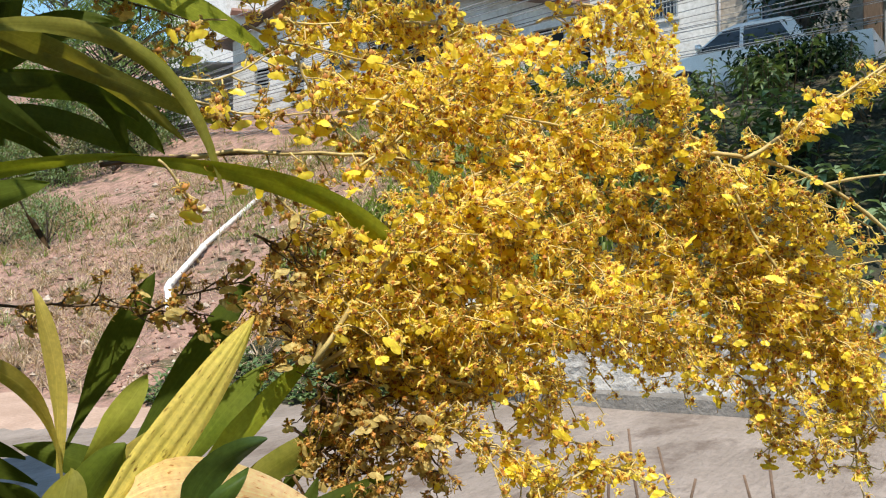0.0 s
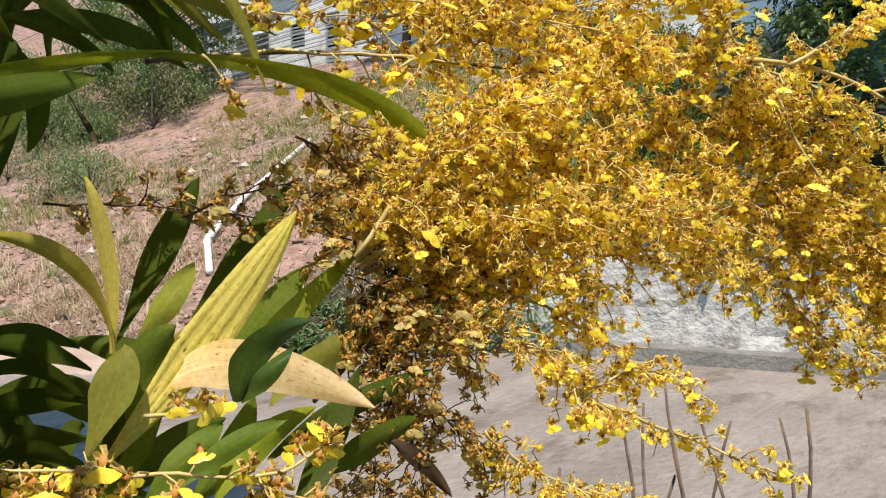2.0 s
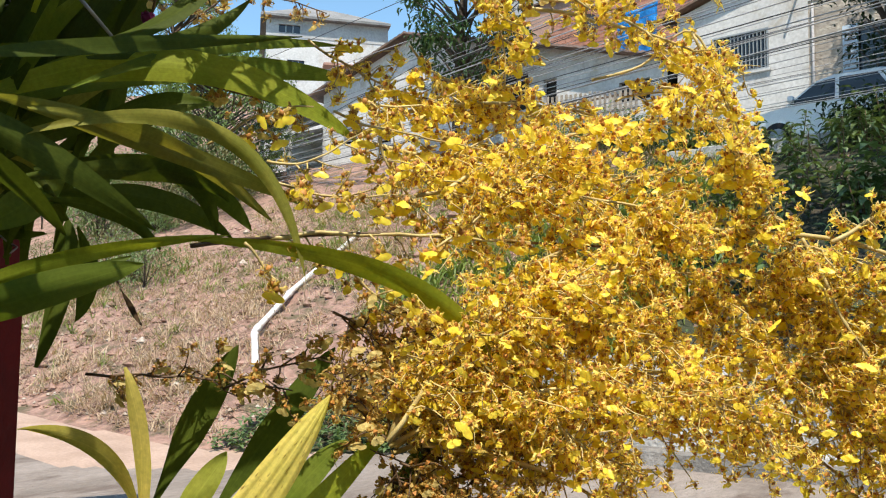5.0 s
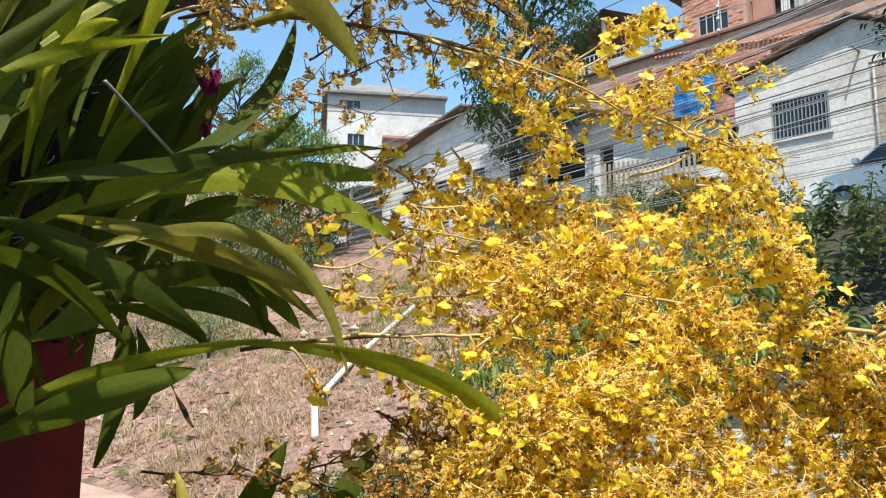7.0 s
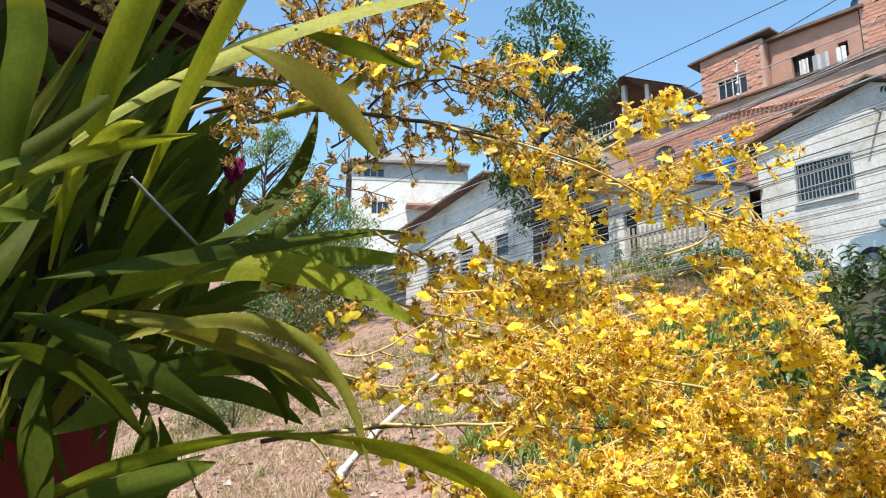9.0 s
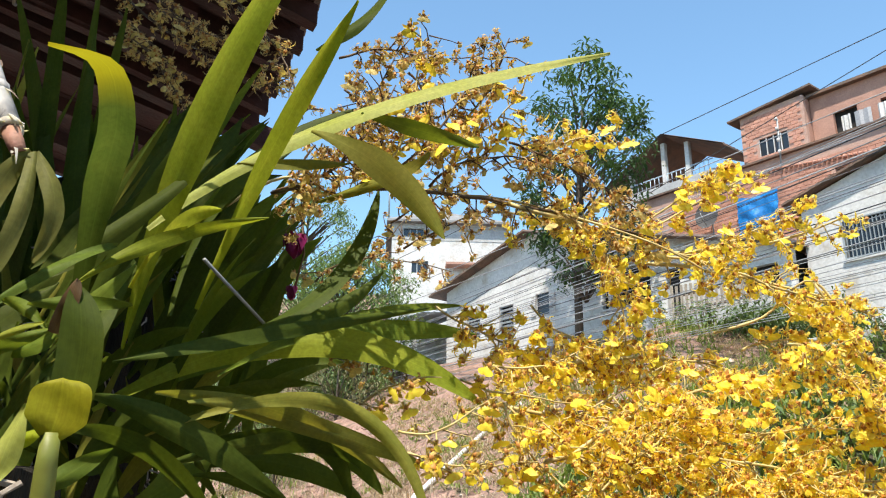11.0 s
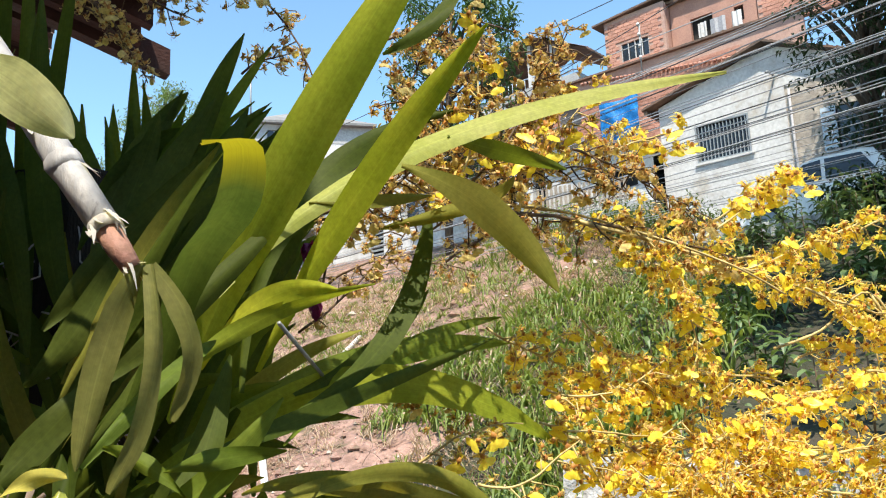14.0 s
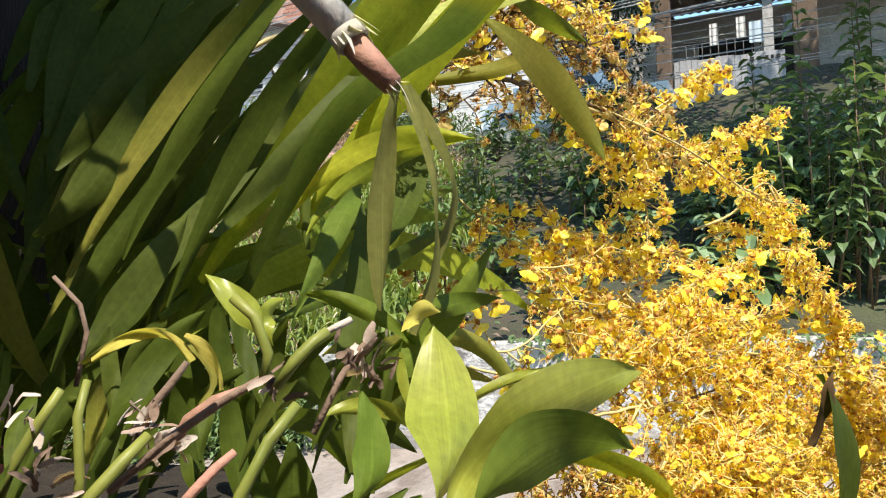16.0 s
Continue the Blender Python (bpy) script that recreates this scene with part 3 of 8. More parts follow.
# ---- houses on the terrace ----
def pierced(bm, x0, x1, y, thick, z0, z1, holes):
    """A wall in the plane y, with rectangular openings (x0, x1, z0, z1) right through it, as one connected shell."""
    xs = sorted({x0, x1, *[v for h in holes for v in h[:2]]})
    zs = sorted({z0, z1, *[v for h in holes for v in h[2:]]})
    pts = {}

    def vert(i, j, k):
        if (i, j, k) not in pts:
            pts[i, j, k] = bm.verts.new((xs[i], y + thick * k, zs[j]))
        return pts[i, j, k]

    def solid(i, j):
        if not (0 <= i < len(xs) - 1 and 0 <= j < len(zs) - 1):
            return False
        x, z = (xs[i] + xs[i + 1]) / 2, (zs[j] + zs[j + 1]) / 2
        return not any(h[0] < x < h[1] and h[2] < z < h[3] for h in holes)

    for i in range(len(xs) - 1):
        for j in range(len(zs) - 1):
            if not solid(i, j):
                continue
            bm.faces.new((vert(i, j, 0), vert(i + 1, j, 0), vert(i + 1, j + 1, 0), vert(i, j + 1, 0)))
            bm.faces.new((vert(i, j + 1, 1), vert(i + 1, j + 1, 1), vert(i + 1, j, 1), vert(i, j, 1)))
            for di, dj, a, c in ((-1, 0, (i, j + 1), (i, j)), (1, 0, (i + 1, j), (i + 1, j + 1)), (0, -1, (i, j), (i + 1, j)), (0, 1, (i + 1, j + 1), (i, j + 1))):
                if not solid(i + di, j + dj):
                    bm.faces.new((vert(*a, 0), vert(*a, 1), vert(*c, 1), vert(*c, 0)))
    return bm


def gable(bm, x0, xp, x1, y, thick, z, z0, zp, z1):
    """A gable's top: a wall from height z up to eaves z0, z1 and peak zp."""
    front = [bm.verts.new(p) for p in ((x0, y, z), (x1, y, z), (x1, y, z1), (xp, y, zp), (x0, y, z0))]
    back = [bm.verts.new((v.co.x, y + thick, v.co.z)) for v in front]
    bm.faces.new(front)
    bm.faces.new(back[::-1])
    for i in range(5):
        bm.faces.new((front[i], back[i], back[(i + 1) % 5], front[(i + 1) % 5]))


def corrugated(name, x0, x1, y0, y1, za, zb, parent, mat, pitch=0.18, along="y", label=""):
    """A corrugated sheet from height za to zb; the waves run along y, or along x."""
    verts, faces = [], []
    n = int(abs(x1 - x0) / pitch * 4) if along == "y" else int(abs(y1 - y0) / pitch * 4)
    for i in range(n + 1):
        w = 0.028 * math.sin(i * math.pi / 2)
        for k in (0, 1):
            for dz in (0, 0.02):
                if along == "y":
                    verts.append((x0 + (x1 - x0) * i / n, y0 if k == 0 else y1, (za if k == 0 else zb) + w + dz))
                else:
                    verts.append((x0 if k == 0 else x1, y0 + (y1 - y0) * i / n, (za if k == 0 else zb) + w + dz))
    for i in range(n):
        a, b = 4 * i, 4 * i + 4
        faces += [(a, a + 2, b + 2, b), (a + 1, b + 1, b + 3, a + 3), (a, b, b + 1, a + 1), (a + 2, a + 3, b + 3, b + 2)]
    return raw(name, verts, faces, mat, parent, label)


def tiled_slope(name, x0, x1, z0, z1, ya, yb, parent, mat, thick=0.09):
    """A roof plane whose slope runs along x, its tile rows stepped like a saw's teeth, as one skin."""
    n = max(6, int(abs(x1 - x0) / 0.22))
    top, low = [], []
    for i in range(n):
        for e in (0, 1):
            a = (i + e) / n
            up = 0.03 if (e == 1) == (z1 > z0) else 0.0
            x, z = x0 + (x1 - x0) * a, z0 + (z1 - z0) * a
            top.append((x, z + up + thick))
            low.append((x, z + up * 0.3))
    line = top + low[::-1]
    verts = [(x, y, z) for y in (ya, yb) for x, z in line]
    m = len(line)
    faces = [(i, (i + 1) % m, m + (i + 1) % m, m + i) for i in range(m)]
    faces += [(i, m - 1 - i, m - 2 - i, i + 1) for i in range(m // 2 - 1)]
    faces += [(m + i, m + i + 1, 2 * m - 2 - i, 2 * m - 1 - i) for i in range(m // 2 - 1)]
    return raw(name, verts, faces, mat, parent)


def barred_window(parent, x0, x1, z0, z1, y, bars=12, frame_mat="metal"):
    w = empty("window", ((x0 + x1) / 2, y, z0))
    w.parent = parent
    mx = w.matrix_world.inverted()
    t = 0.045
    bm = pierced(bmesh.new(), x0, x1, y - 0.03, 0.08, z0, z1, [(x0 + t, x1 - t, z0 + t, z1 - t)])
    bm.transform(mx)
    part("frame", bm, M[frame_mat], w)
    bm = box(bmesh.new(), x0 + t, x1 - t, y + 0.10, y + 0.115, z0 + t, z1 - t)
    bm.transform(mx)
    part("pane", bm, M["glass"], w)
    for i in range(bars):
        x = x0 + t + (x1 - x0 - 2 * t) * (i + 0.5) / bars
        bm = box(bmesh.new(), x - 0.012, x + 0.012, y - 0.015, y + 0.01, z0 + t, z1 - t)
        bm.transform(mx)
        part("bar", bm, M[frame_mat], w)
    return w


def louvre_window(parent, x0, x1, z0, z1, y, shutter=0.28, mat="blue", slats=9):
    """Two louvred shutters folded open beside a dark opening."""
    w = empty("window", ((x0 + x1) / 2, y, z0))
    w.parent = parent
    mx = w.matrix_world.inverted()
    bm = box(bmesh.new(), x0 + shutter, x1 - shutter, y + 0.08, y + 0.1, z0, z1)
    bm.transform(mx)
    part("pane", bm, M["glass"], w)
    for a in (x0, x1 - shutter):
        step = (z1 - z0 - 0.08) / slats
        gaps = [(a + 0.035, a + shutter - 0.035, z0 + 0.05 + step * q, z0 + 0.05 + step * (q + 0.35)) for q in range(slats)] if shutter > 0.1 else []
        bm = pierced(bmesh.new(), a, a + shutter, y - 0.05, 0.03, z0, z1, gaps)
        bm.transform(mx)
        part("shutter", bm, M[mat], w)


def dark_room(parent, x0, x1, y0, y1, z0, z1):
    """Walls and floor behind the openings; their near-black colour stands for room shade."""
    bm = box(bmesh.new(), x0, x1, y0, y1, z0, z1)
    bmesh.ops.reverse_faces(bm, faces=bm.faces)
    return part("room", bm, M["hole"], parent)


def white_gable_house():
    h = empty("house", (-7.4, 21.4, 5.4))
    h.matrix_world = Matrix()
    y = 21.4
    bm = pierced(bmesh.new(), -10.35, -6.75, y, 0.18, 5.2, 9.6, [(-9.3, -7.76, 8.04, 9.15)])
    part("wall", bm, M["white"], h, "whitewashed plaster")
    bm = pierced(bmesh.new(), -6.75, -3.2, y + 0.03, 0.18, 5.2, 9.6, [(-5.7, -4.55, 7.55, 8.74)])
    part("wall", bm, M["render"], h, "bare cement and brick")
    bm = bmesh.new()
    gable(bm, -10.35, -7.1, -4.2, y + 0.004, 0.17, 9.6, 9.98, 10.88, 9.64)
    part("gable", bm, M["white"], h)
    boxed("wall", (-10.35, -10.17, y + 0.18, 30, 5.2, 9.9), M["render"], h)
    boxed("wall", (-3.4, -3.2, y + 0.21, 30, 5.2, 9.5), M["render"], h)
    tiled_slope("roof", -10.75, -7.1, 9.92, 10.92, y - 0.3, 30, h, M["rooftile"], 0.06)
    tiled_slope("roof", -7.1, -3.0, 10.92, 9.1, y - 0.3, 30, h, M["rooftile"], 0.06)
    boxed("rafter", (-10.7, -10.6, y - 0.25, 29, 9.81, 9.91), M["wood"], h)
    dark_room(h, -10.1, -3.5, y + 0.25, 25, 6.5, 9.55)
    barred_window(h, -9.3, -7.76, 8.04, 9.15, y, 14)
    boxed("sill", (-9.36, -7.7, y - 0.07, y + 0.0, 7.97, 8.036), M["white"], h)
    louvre_window(h, -5.92, -4.3, 7.55, 8.74, y, 0.36)
    tube("drainpipe", [(-6.62, y - 0.05, 9.5), (-6.62, y - 0.05, 5.4)], 0.035, M["palecable"], h)
    tube("lamp_bracket", [(-6.95, y, 9.95), (-6.98, y - 0.35, 10.0), (-7.0, y - 0.5, 9.95)], 0.03, M["metal"], h)
    tagged(h, "whitewashed house with a gabled tile roof and barred window", "house")


def long_white_house():
    """One long whitewashed front under a single low gable; its right slope runs down over a fenced porch."""
    h = empty("house", (0, 0, 0))
    y = 20.8
    bm = pierced(bmesh.new(), -25.5, -12.9, y, 0.18, 6.0, 9.3, [(-24.25, -23.4, 7.97, 8.9), (-22.3, -21.5, 7.1, 9.0), (-20.32, -19.62, 8.3, 9.12), (-17.2, -15.2, 7.98, 9.22), (-14.6, -14.1, 7.1, 8.8)])
    part("wall", bm, M["white"], h, "whitewashed plaster with flaking patches")
    bm = pierced(bmesh.new(), -12.9, -10.45, y, 0.18, 5.6, 8.6, [(-11.9, -10.9, 7.65, 8.25)])
    part("wall", bm, M["white"], h)
    bm = bmesh.new()
    gable(bm, -25.5, -20.4, -12.9, y + 0.004, 0.17, 9.3, 10.2, 11.5, 9.38)
    part("gable", bm, M["white"], h)
    bm = bmesh.new()
    gable(bm, -12.9, -11.7, -10.45, y + 0.004, 0.17, 8.6, 9.38, 9.04, 8.69)
    part("gable", bm, M["white"], h)
    boxed("wall", (-25.5, -25.32, y + 0.18, 27, 6.0, 10.1), M["white"], h)
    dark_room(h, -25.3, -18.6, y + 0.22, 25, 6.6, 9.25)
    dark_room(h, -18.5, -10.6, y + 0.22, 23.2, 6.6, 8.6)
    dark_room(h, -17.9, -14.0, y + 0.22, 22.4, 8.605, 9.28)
    tiled_slope("roof", -26.1, -20.4, 10.02, 11.5, y - 0.5, 27, h, M["rooftile"], 0.07)
    tiled_slope("roof", -20.4, -10.25, 11.5, 8.64, y - 0.5, 22.6, h, M["sheet"], 0.06)
    louvre_window(h, -20.55, -19.35, 8.3, 9.12, y, 0.25, "white", 7)
    for x0, x1, z0, z1, n in ((-24.25, -23.4, 7.97, 8.9, 7), (-22.3, -21.5, 7.1, 9.0, 12)):
        step = (z1 - z0) / n
        bm = pierced(bmesh.new(), x0 + 0.01, x1 - 0.01, y + 0.05, 0.03, z0 + 0.004, z1 - 0.004, [(x0 + 0.08, x1 - 0.08, z0 + step * (i + 0.2), z0 + step * (i + 0.72)) for i in range(n)])
        part("louvre", bm, M["metal"], h, "grey slatted leaf in an opening")
    boxed("sill", (-17.3, -15.1, y - 0.06, y - 0.003, 7.9, 7.975), M["white"], h)
    boxed("post", (-16.95, -16.83, y + 0.02, y + 0.14, 7.985, 9.215), M["white"], h)
    tube("drainpipe", [(-18.2, y - 0.05, 10.7), (-18.2, y - 0.05, 7.2)], 0.04, M["palecable"], h)
    boxed("terrace_floor", (-15.3, -10.45, y - 0.55, y - 0.003, 5.4, 7.1), M["grey"], h)
    tagged(h, "long whitewashed house under one low gable with dark openings", "house")
    fence = empty("fence", (-12.7, 20.4, 7.1))
    mx = fence.matrix_world.inverted()
    for i in range(19):
        x = -14.15 + i * 0.168
        top = 8.13 - 0.075 * (x + 14.15) + 0.06 * noise.noise((i * 1.3, 0, 0))
        bm = box(bmesh.new(), x - 0.045, x + 0.045, 20.39, 20.41, 7.1, top, 0.004)
        bm.transform(mx)
        part("slat", bm, M["paleplank"], fence)
    for z in (7.3, 7.75):
        bm = box(bmesh.new(), -14.2, -11.05, 20.412, 20.45, z, z + 0.06)
        bm.transform(mx)
        part("rail", bm, M["wood"], fence)
    tagged(fence, "weathered grey plank fence on a porch", "fence")
    porch = empty("porch_roof", (0, 0, 0))
    corrugated("sheet", -30.5, -25.6, y - 1.2, y + 2.0, 9.2, 9.7, porch, M["blue"], 0.25)
    for x in (-30.2, -28.2, -26.3):
        boxed("post", (x - 0.06, x + 0.06, y - 1.1, y - 0.98, 6.0, 9.2), M["white"], porch)
    boxed("wall", (-30.5, -25.55, y + 1.9, y + 2.05, 6.0, 9.5), M["white"], porch)
    boxed("door", (-27.6, -26.9, y + 1.84, y + 1.895, 7.0, 8.9), M["blue"], porch, "blue-grey door")
    tagged(porch, "blue sheet porch roof beside the white house", "porch")


def far_grey_house():
    h = empty("house", (-33.0, 23.3, 0), 55.7)
    bm = pierced(bmesh.new(), -0.1, 6.0, 0, 0.2, 5, 15.9, [(0.5, 1.55, 15.2, 15.62), (0.95, 1.8, 13.2, 13.85), (4.3, 5.2, 12.0, 12.8)])
    part("wall", bm, M["white"], h)
    boxed("wall", (-0.1, 0.1, 0.2, 7, 5, 15.9), M["grey"], h)
    boxed("wall", (5.8, 6.0, 0.2, 7, 5, 15.9), M["grey"], h)
    bm = pierced(bmesh.new(), -0.12, 6.02, -0.025, 0.02, 15.0, 15.9, [(0.5, 1.55, 15.2, 15.62)])
    part("band", bm, M["grey"], h, "grey cement upper storey")
    dark_room(h, 0.2, 5.7, 0.25, 4, 11, 15.8)
    bm = bmesh.new()
    low = [bm.verts.new(p) for p in ((-0.4, -0.4, 15.9), (6.1, -0.4, 15.9), (6.1, 7.4, 15.9), (-0.4, 7.4, 15.9))]
    rim = [bm.verts.new(v.co + Vector((0, 0, 0.12))) for v in low]
    top = [bm.verts.new(p) for p in ((1.8, 1.9, 17.25), (3.2, 1.9, 17.25))]
    bm.faces.new(low[::-1])
    for i in range(4):
        bm.faces.new((low[i], low[(i + 1) % 4], rim[(i + 1) % 4], rim[i]))
    bm.faces.new((rim[0], rim[1], top[1], top[0]))
    bm.faces.new((rim[1], rim[2], top[1]))
    bm.faces.new((rim[2], rim[3], top[0], top[1]))
    bm.faces.new((rim[3], rim[0], top[0]))
    part("hip_roof", bm, M["fibresheet"], h)
    for x0, x1, z0, z1 in ((0.5, 1.55, 15.2, 15.62), (0.95, 1.8, 13.2, 13.85), (4.3, 5.2, 12.0, 12.8)):
        boxed("pane", (x0, x1, 0.1, 0.12, z0, z1), M["glass"], h)
        for k in (1, 2):
            x = x0 + (x1 - x0) * k / 3
            boxed("mullion", (x - 0.025, x + 0.025, 0.06, 0.097, z0, z1), M["metal"], h)
    boxed("awning", (2.7, 4.2, -0.8, -0.03, 13.5, 13.62), M["pinkcement"], h)
    tube("mast", [(-0.3, 1.0, 16.2), (-0.3, 1.0, 19.2)], 0.05, M["metal"], h, sides=6)
    tagged(h, "grey and white two-storey house with a low hipped roof", "house")


def balcony_house():
    h = empty("house", (0, 0, 0))
    y = 27.0
    part("wall", pierced(bmesh.new(), -21.6, -16.3, y + 2.0, 0.2, 8, 15.1, [(-19.5, -18.3, 13.0, 15.0)]), M["render"], h)
    boxed("parapet", (-21.6, -16.3, y, y + 0.15, 12.5, 14.6), M["grey"], h)
    boxed("side_wall", (-16.5, -16.3, y + 0.15, y + 2, 8, 14.6), M["grey"], h)
    boxed("floor_slab", (-21.6, -16.3, y - 0.05, y + 2.2, 12.3, 12.5), M["grey"], h)
    for x in (-20.4, -18.66, -17.5):
        boxed("pillar", (x - 0.1, x + 0.1, y, y + 0.2, 14.6, 16.62 - 0.5 * abs(x + 18.4)), M["white"], h, bevel=0.01)
    for name, xa, xb in (("roof", -18.4, -15.6), ("roof", -21.6, -18.4)):
        bm = bmesh.new()
        za, zb = 16.66 - 0.5 * abs(xa + 18.4), 16.66 - 0.5 * abs(xb + 18.4)
        rows = [y - 0.4 + 0.12 * k for k in range(29)]
        grid = [[bm.verts.new((x, v, z + up)) for v, k in zip(rows, range(29)) for up in (0.06 + 0.04 * (k % 2), 0.0)] for x, z in ((xa, za), (xb, zb))]
        for k in range(28):
            for a, b in ((2 * k, 2 * k + 2), (2 * k + 3, 2 * k + 1)):
                bm.faces.new((grid[0][a], grid[0][b], grid[1][b], grid[1][a]))
            for end in grid:
                bm.faces.new((end[2 * k], end[2 * k + 2], end[2 * k + 3], end[2 * k + 1]))
        bmesh.ops.recalc_face_normals(bm, faces=bm.faces)
        part(name, bm, M["rooftile"], h)
    for i in range(18):
        tube("rail", [(-20.3 + i * 0.22, y + 0.05, 14.6), (-20.3 + i * 0.22, y + 0.05, 15.04)], 0.016, M["blue"], h, sides=5)
    tube("rail", [(-20.4, y + 0.05, 15.05), (-16.35, y + 0.05, 15.05)], 0.025, M["blue"], h)
    tagged(h, "cement house with a roofed balcony on pillars", "house")


BRICKS = []


def brick_house():
    h = empty("house", (0, 0, 0))
    y = 23.4
    wall = part("wall", pierced(bmesh.new(), -17.2, -6.6, y, 0.16, 8.5, 12.48, [(-10.1, -9.3, 11.3, 11.55)]), M["mortar"], h, "bare clay block wall")
    tower = part("wall", pierced(bmesh.new(), -13.2, -10.95, y + 0.35, 0.16, 12.56, 14.5, [(-12.6, -11.58, 12.85, 13.48)]), M["mortar"], h, "bare clay block tower")
    BRICKS.append((wall, -16.1, -8.4, y - 0.012, 9.75, 12.1, 300, [(-10.15, -9.25, 11.2, 11.6)]))
    BRICKS.append((tower, -13.18, -10.98, y + 0.338, 12.58, 14.45, 300, [(-12.62, -11.56, 12.83, 13.5)]))
    part("side_wall", box(bmesh.new(), -11.11, -10.95, y + 0.51, 28, 12.15, 14.45), M["pinkcement"], h)
    bm = bmesh.new()
    for (xa, za, xb, zb) in ((-13.6, 14.4, -10.6, 14.75),):
        v = [bm.verts.new(p) for p in ((xa, y + 0.2, za), (xb, y + 0.2, zb - 0.1), (xb, 28, zb), (xa, 28, za + 0.1))]
        w = [bm.verts.new(q.co + Vector((0, 0, 0.07))) for q in v]
        bm.faces.new(v[::-1])
        bm.faces.new(w)
        for i in range(4):
            bm.faces.new((v[i], v[(i + 1) % 4], w[(i + 1) % 4], w[i]))
    part("tower_roof", bm, M["rooftile"], h)
    dark_room(h, -13.0, -11.2, y + 0.55, 26, 12.3, 14.3)
    boxed("pane", (-12.6, -11.58, y + 0.42, y + 0.43, 12.85, 13.48), M["glass"], h)
    for i in range(5):
        x = -12.6 + i * 0.255
        boxed("mullion", (x - 0.012, x + 0.012, y + 0.36, y + 0.40, 12.85, 13.48), M["white"], h)
    # thin eave slab over the block wall, and a slanting course of half-round tiles below it
    boxed("eave_slab", (-17.4, -6.4, y - 0.14, y + 0.34, 12.482, 12.55), M["rooftile"], h)
    for i in range(38):
        x = -14.0 + i * 0.152
        z = 12.36 - 0.135 * (x + 14.0)
        tube("edge_tile", [(x, y - 0.10, z), (x, y - 0.013, z + 0.02)], 0.055, M["brick"], h, sides=6)
    part("upper_wall", pierced(bmesh.new(), -10.93, -8.1, y + 0.75, 0.15, 12.56, 14.42, [(-10.25, -9.5, 12.95, 13.7), (-8.8, -8.5, 13.1, 13.6)]), M["pinkcement"], h)
    dark_room(h, -10.8, -8.2, y + 0.95, y + 3, 12.6, 14.3)
    boxed("upper_roof", (-11.0, -7.9, y + 0.55, 28, 14.425, 14.52), M["rooftile"], h)
    upper = part("upper_wall", box(bmesh.new(), -8.05, -4.0, y + 0.7, y + 0.86, 12.56, 14.7), M["mortar"], h, "pink clay block wall")
    BRICKS.append((upper, -8.03, -4.2, y + 0.688, 12.58, 14.65, 300, []))
    tagged(h, "bare red clay-block house with an upper tower room", "house")
    for k, (x, w, mt) in enumerate(((-9.95, 0.28, "white"), (-9.55, 0.5, "palecable"), (-8.85, 0.32, "white"))):
        bm = bmesh.new()
        n = 6
        vs = [[bm.verts.new((x + w * i / n, y + 0.6 + 0.03 * math.sin(i * 2.1 + k), 12.9 + 0.5 * j)) for i in range(n + 1)] for j in (0, 1)]
        for i in range(n):
            bm.faces.new((vs[0][i], vs[0][i + 1], vs[1][i + 1], vs[1][i]))
        ob = part("laundry", bm, M[mt], None)
        tagged(ob, "pale cloth drying on a line", "laundry")


def water_tank():
    w = empty("water_tank", (-8.15, 25.6, 14.52))
    tube("body", [(0, 0, 0.0), (0, 0, 0.08), (0, 0, 0.75), (0, 0, 0.82)], [0.46, 0.50, 0.58, 0.58], M["bluetank"], w, sides=24)
    tube("lid", [(0, 0, 0.822), (0, 0, 0.90), (0, 0, 0.98)], [0.61, 0.58, 0.22], M["bluetank"], w, sides=24)
    tagged(w, "dull blue plastic water tank on a flat roof", "water tank")


def blue_tarp():
    n, m = 18, 20
    verts, faces = [], []
    for j in range(m + 1):
        for i in range(n + 1):
            u, v = i / n, j / m
            sag = 0.10 * math.sin(math.pi * u) * v
            x = -13.28 + 1.45 * u + 0.05 * (1 - v) * math.sin(6 * u)
            z = 9.88 + 1.52 * v - sag + 0.05 * math.sin(7 * u) * (1 - v)
            y = 23.13 + 0.035 * math.sin(9 * u + 3 * v) + 0.07 * noise.noise((u * 5, v * 5, 2)) + 0.04 * noise.noise((u * 11, v * 7, 5)) - 0.05 * math.sin(math.pi * v)
            verts.append((x, y, z))
    for j in range(m):
        for i in range(n):
            a = j * (n + 1) + i
            faces.append((a, a + 1, a + n + 2, a + n + 1))
    ob = raw("tarp", verts, faces, M["tarp"], smooth=True)
    tagged(ob, "bright blue plastic sheet hung on a brick wall", "tarp")


def satellite_dish():
    d = empty("satellite_dish", (-14.36, 23.0, 11.1))
    verts, faces = [(0, 0.10, 0)], []
    for r in (0.15, 0.3, 0.44):
        for k in range(20):
            a = 2 * math.pi * k / 20
            verts.append((r * math.cos(a), 0.10 - 0.5 * r * r, r * math.sin(a)))
    faces += [(0, 1 + k, 1 + (k + 1) % 20) for k in range(20)]
    for q in (0, 1):
        faces += [(1 + q * 20 + k, 21 + q * 20 + k, 21 + q * 20 + (k + 1) % 20, 1 + q * 20 + (k + 1) % 20) for k in range(20)]
    raw("reflector", verts, faces, M["dish"], d, smooth=True)
    tube("feed_arm", [(0, 0.0, -0.42), (0, -0.3, -0.1), (0, -0.34, 0)], 0.015, M["metal"], d, sides=6)
    tube("mast", [(0, 0.12, 0), (0, 0.35, -0.2), (0, 0.36, -0.9)], 0.025, M["metal"], d, sides=6)
    tagged(d, "dark grey satellite dish on a short mast", "satellite dish")


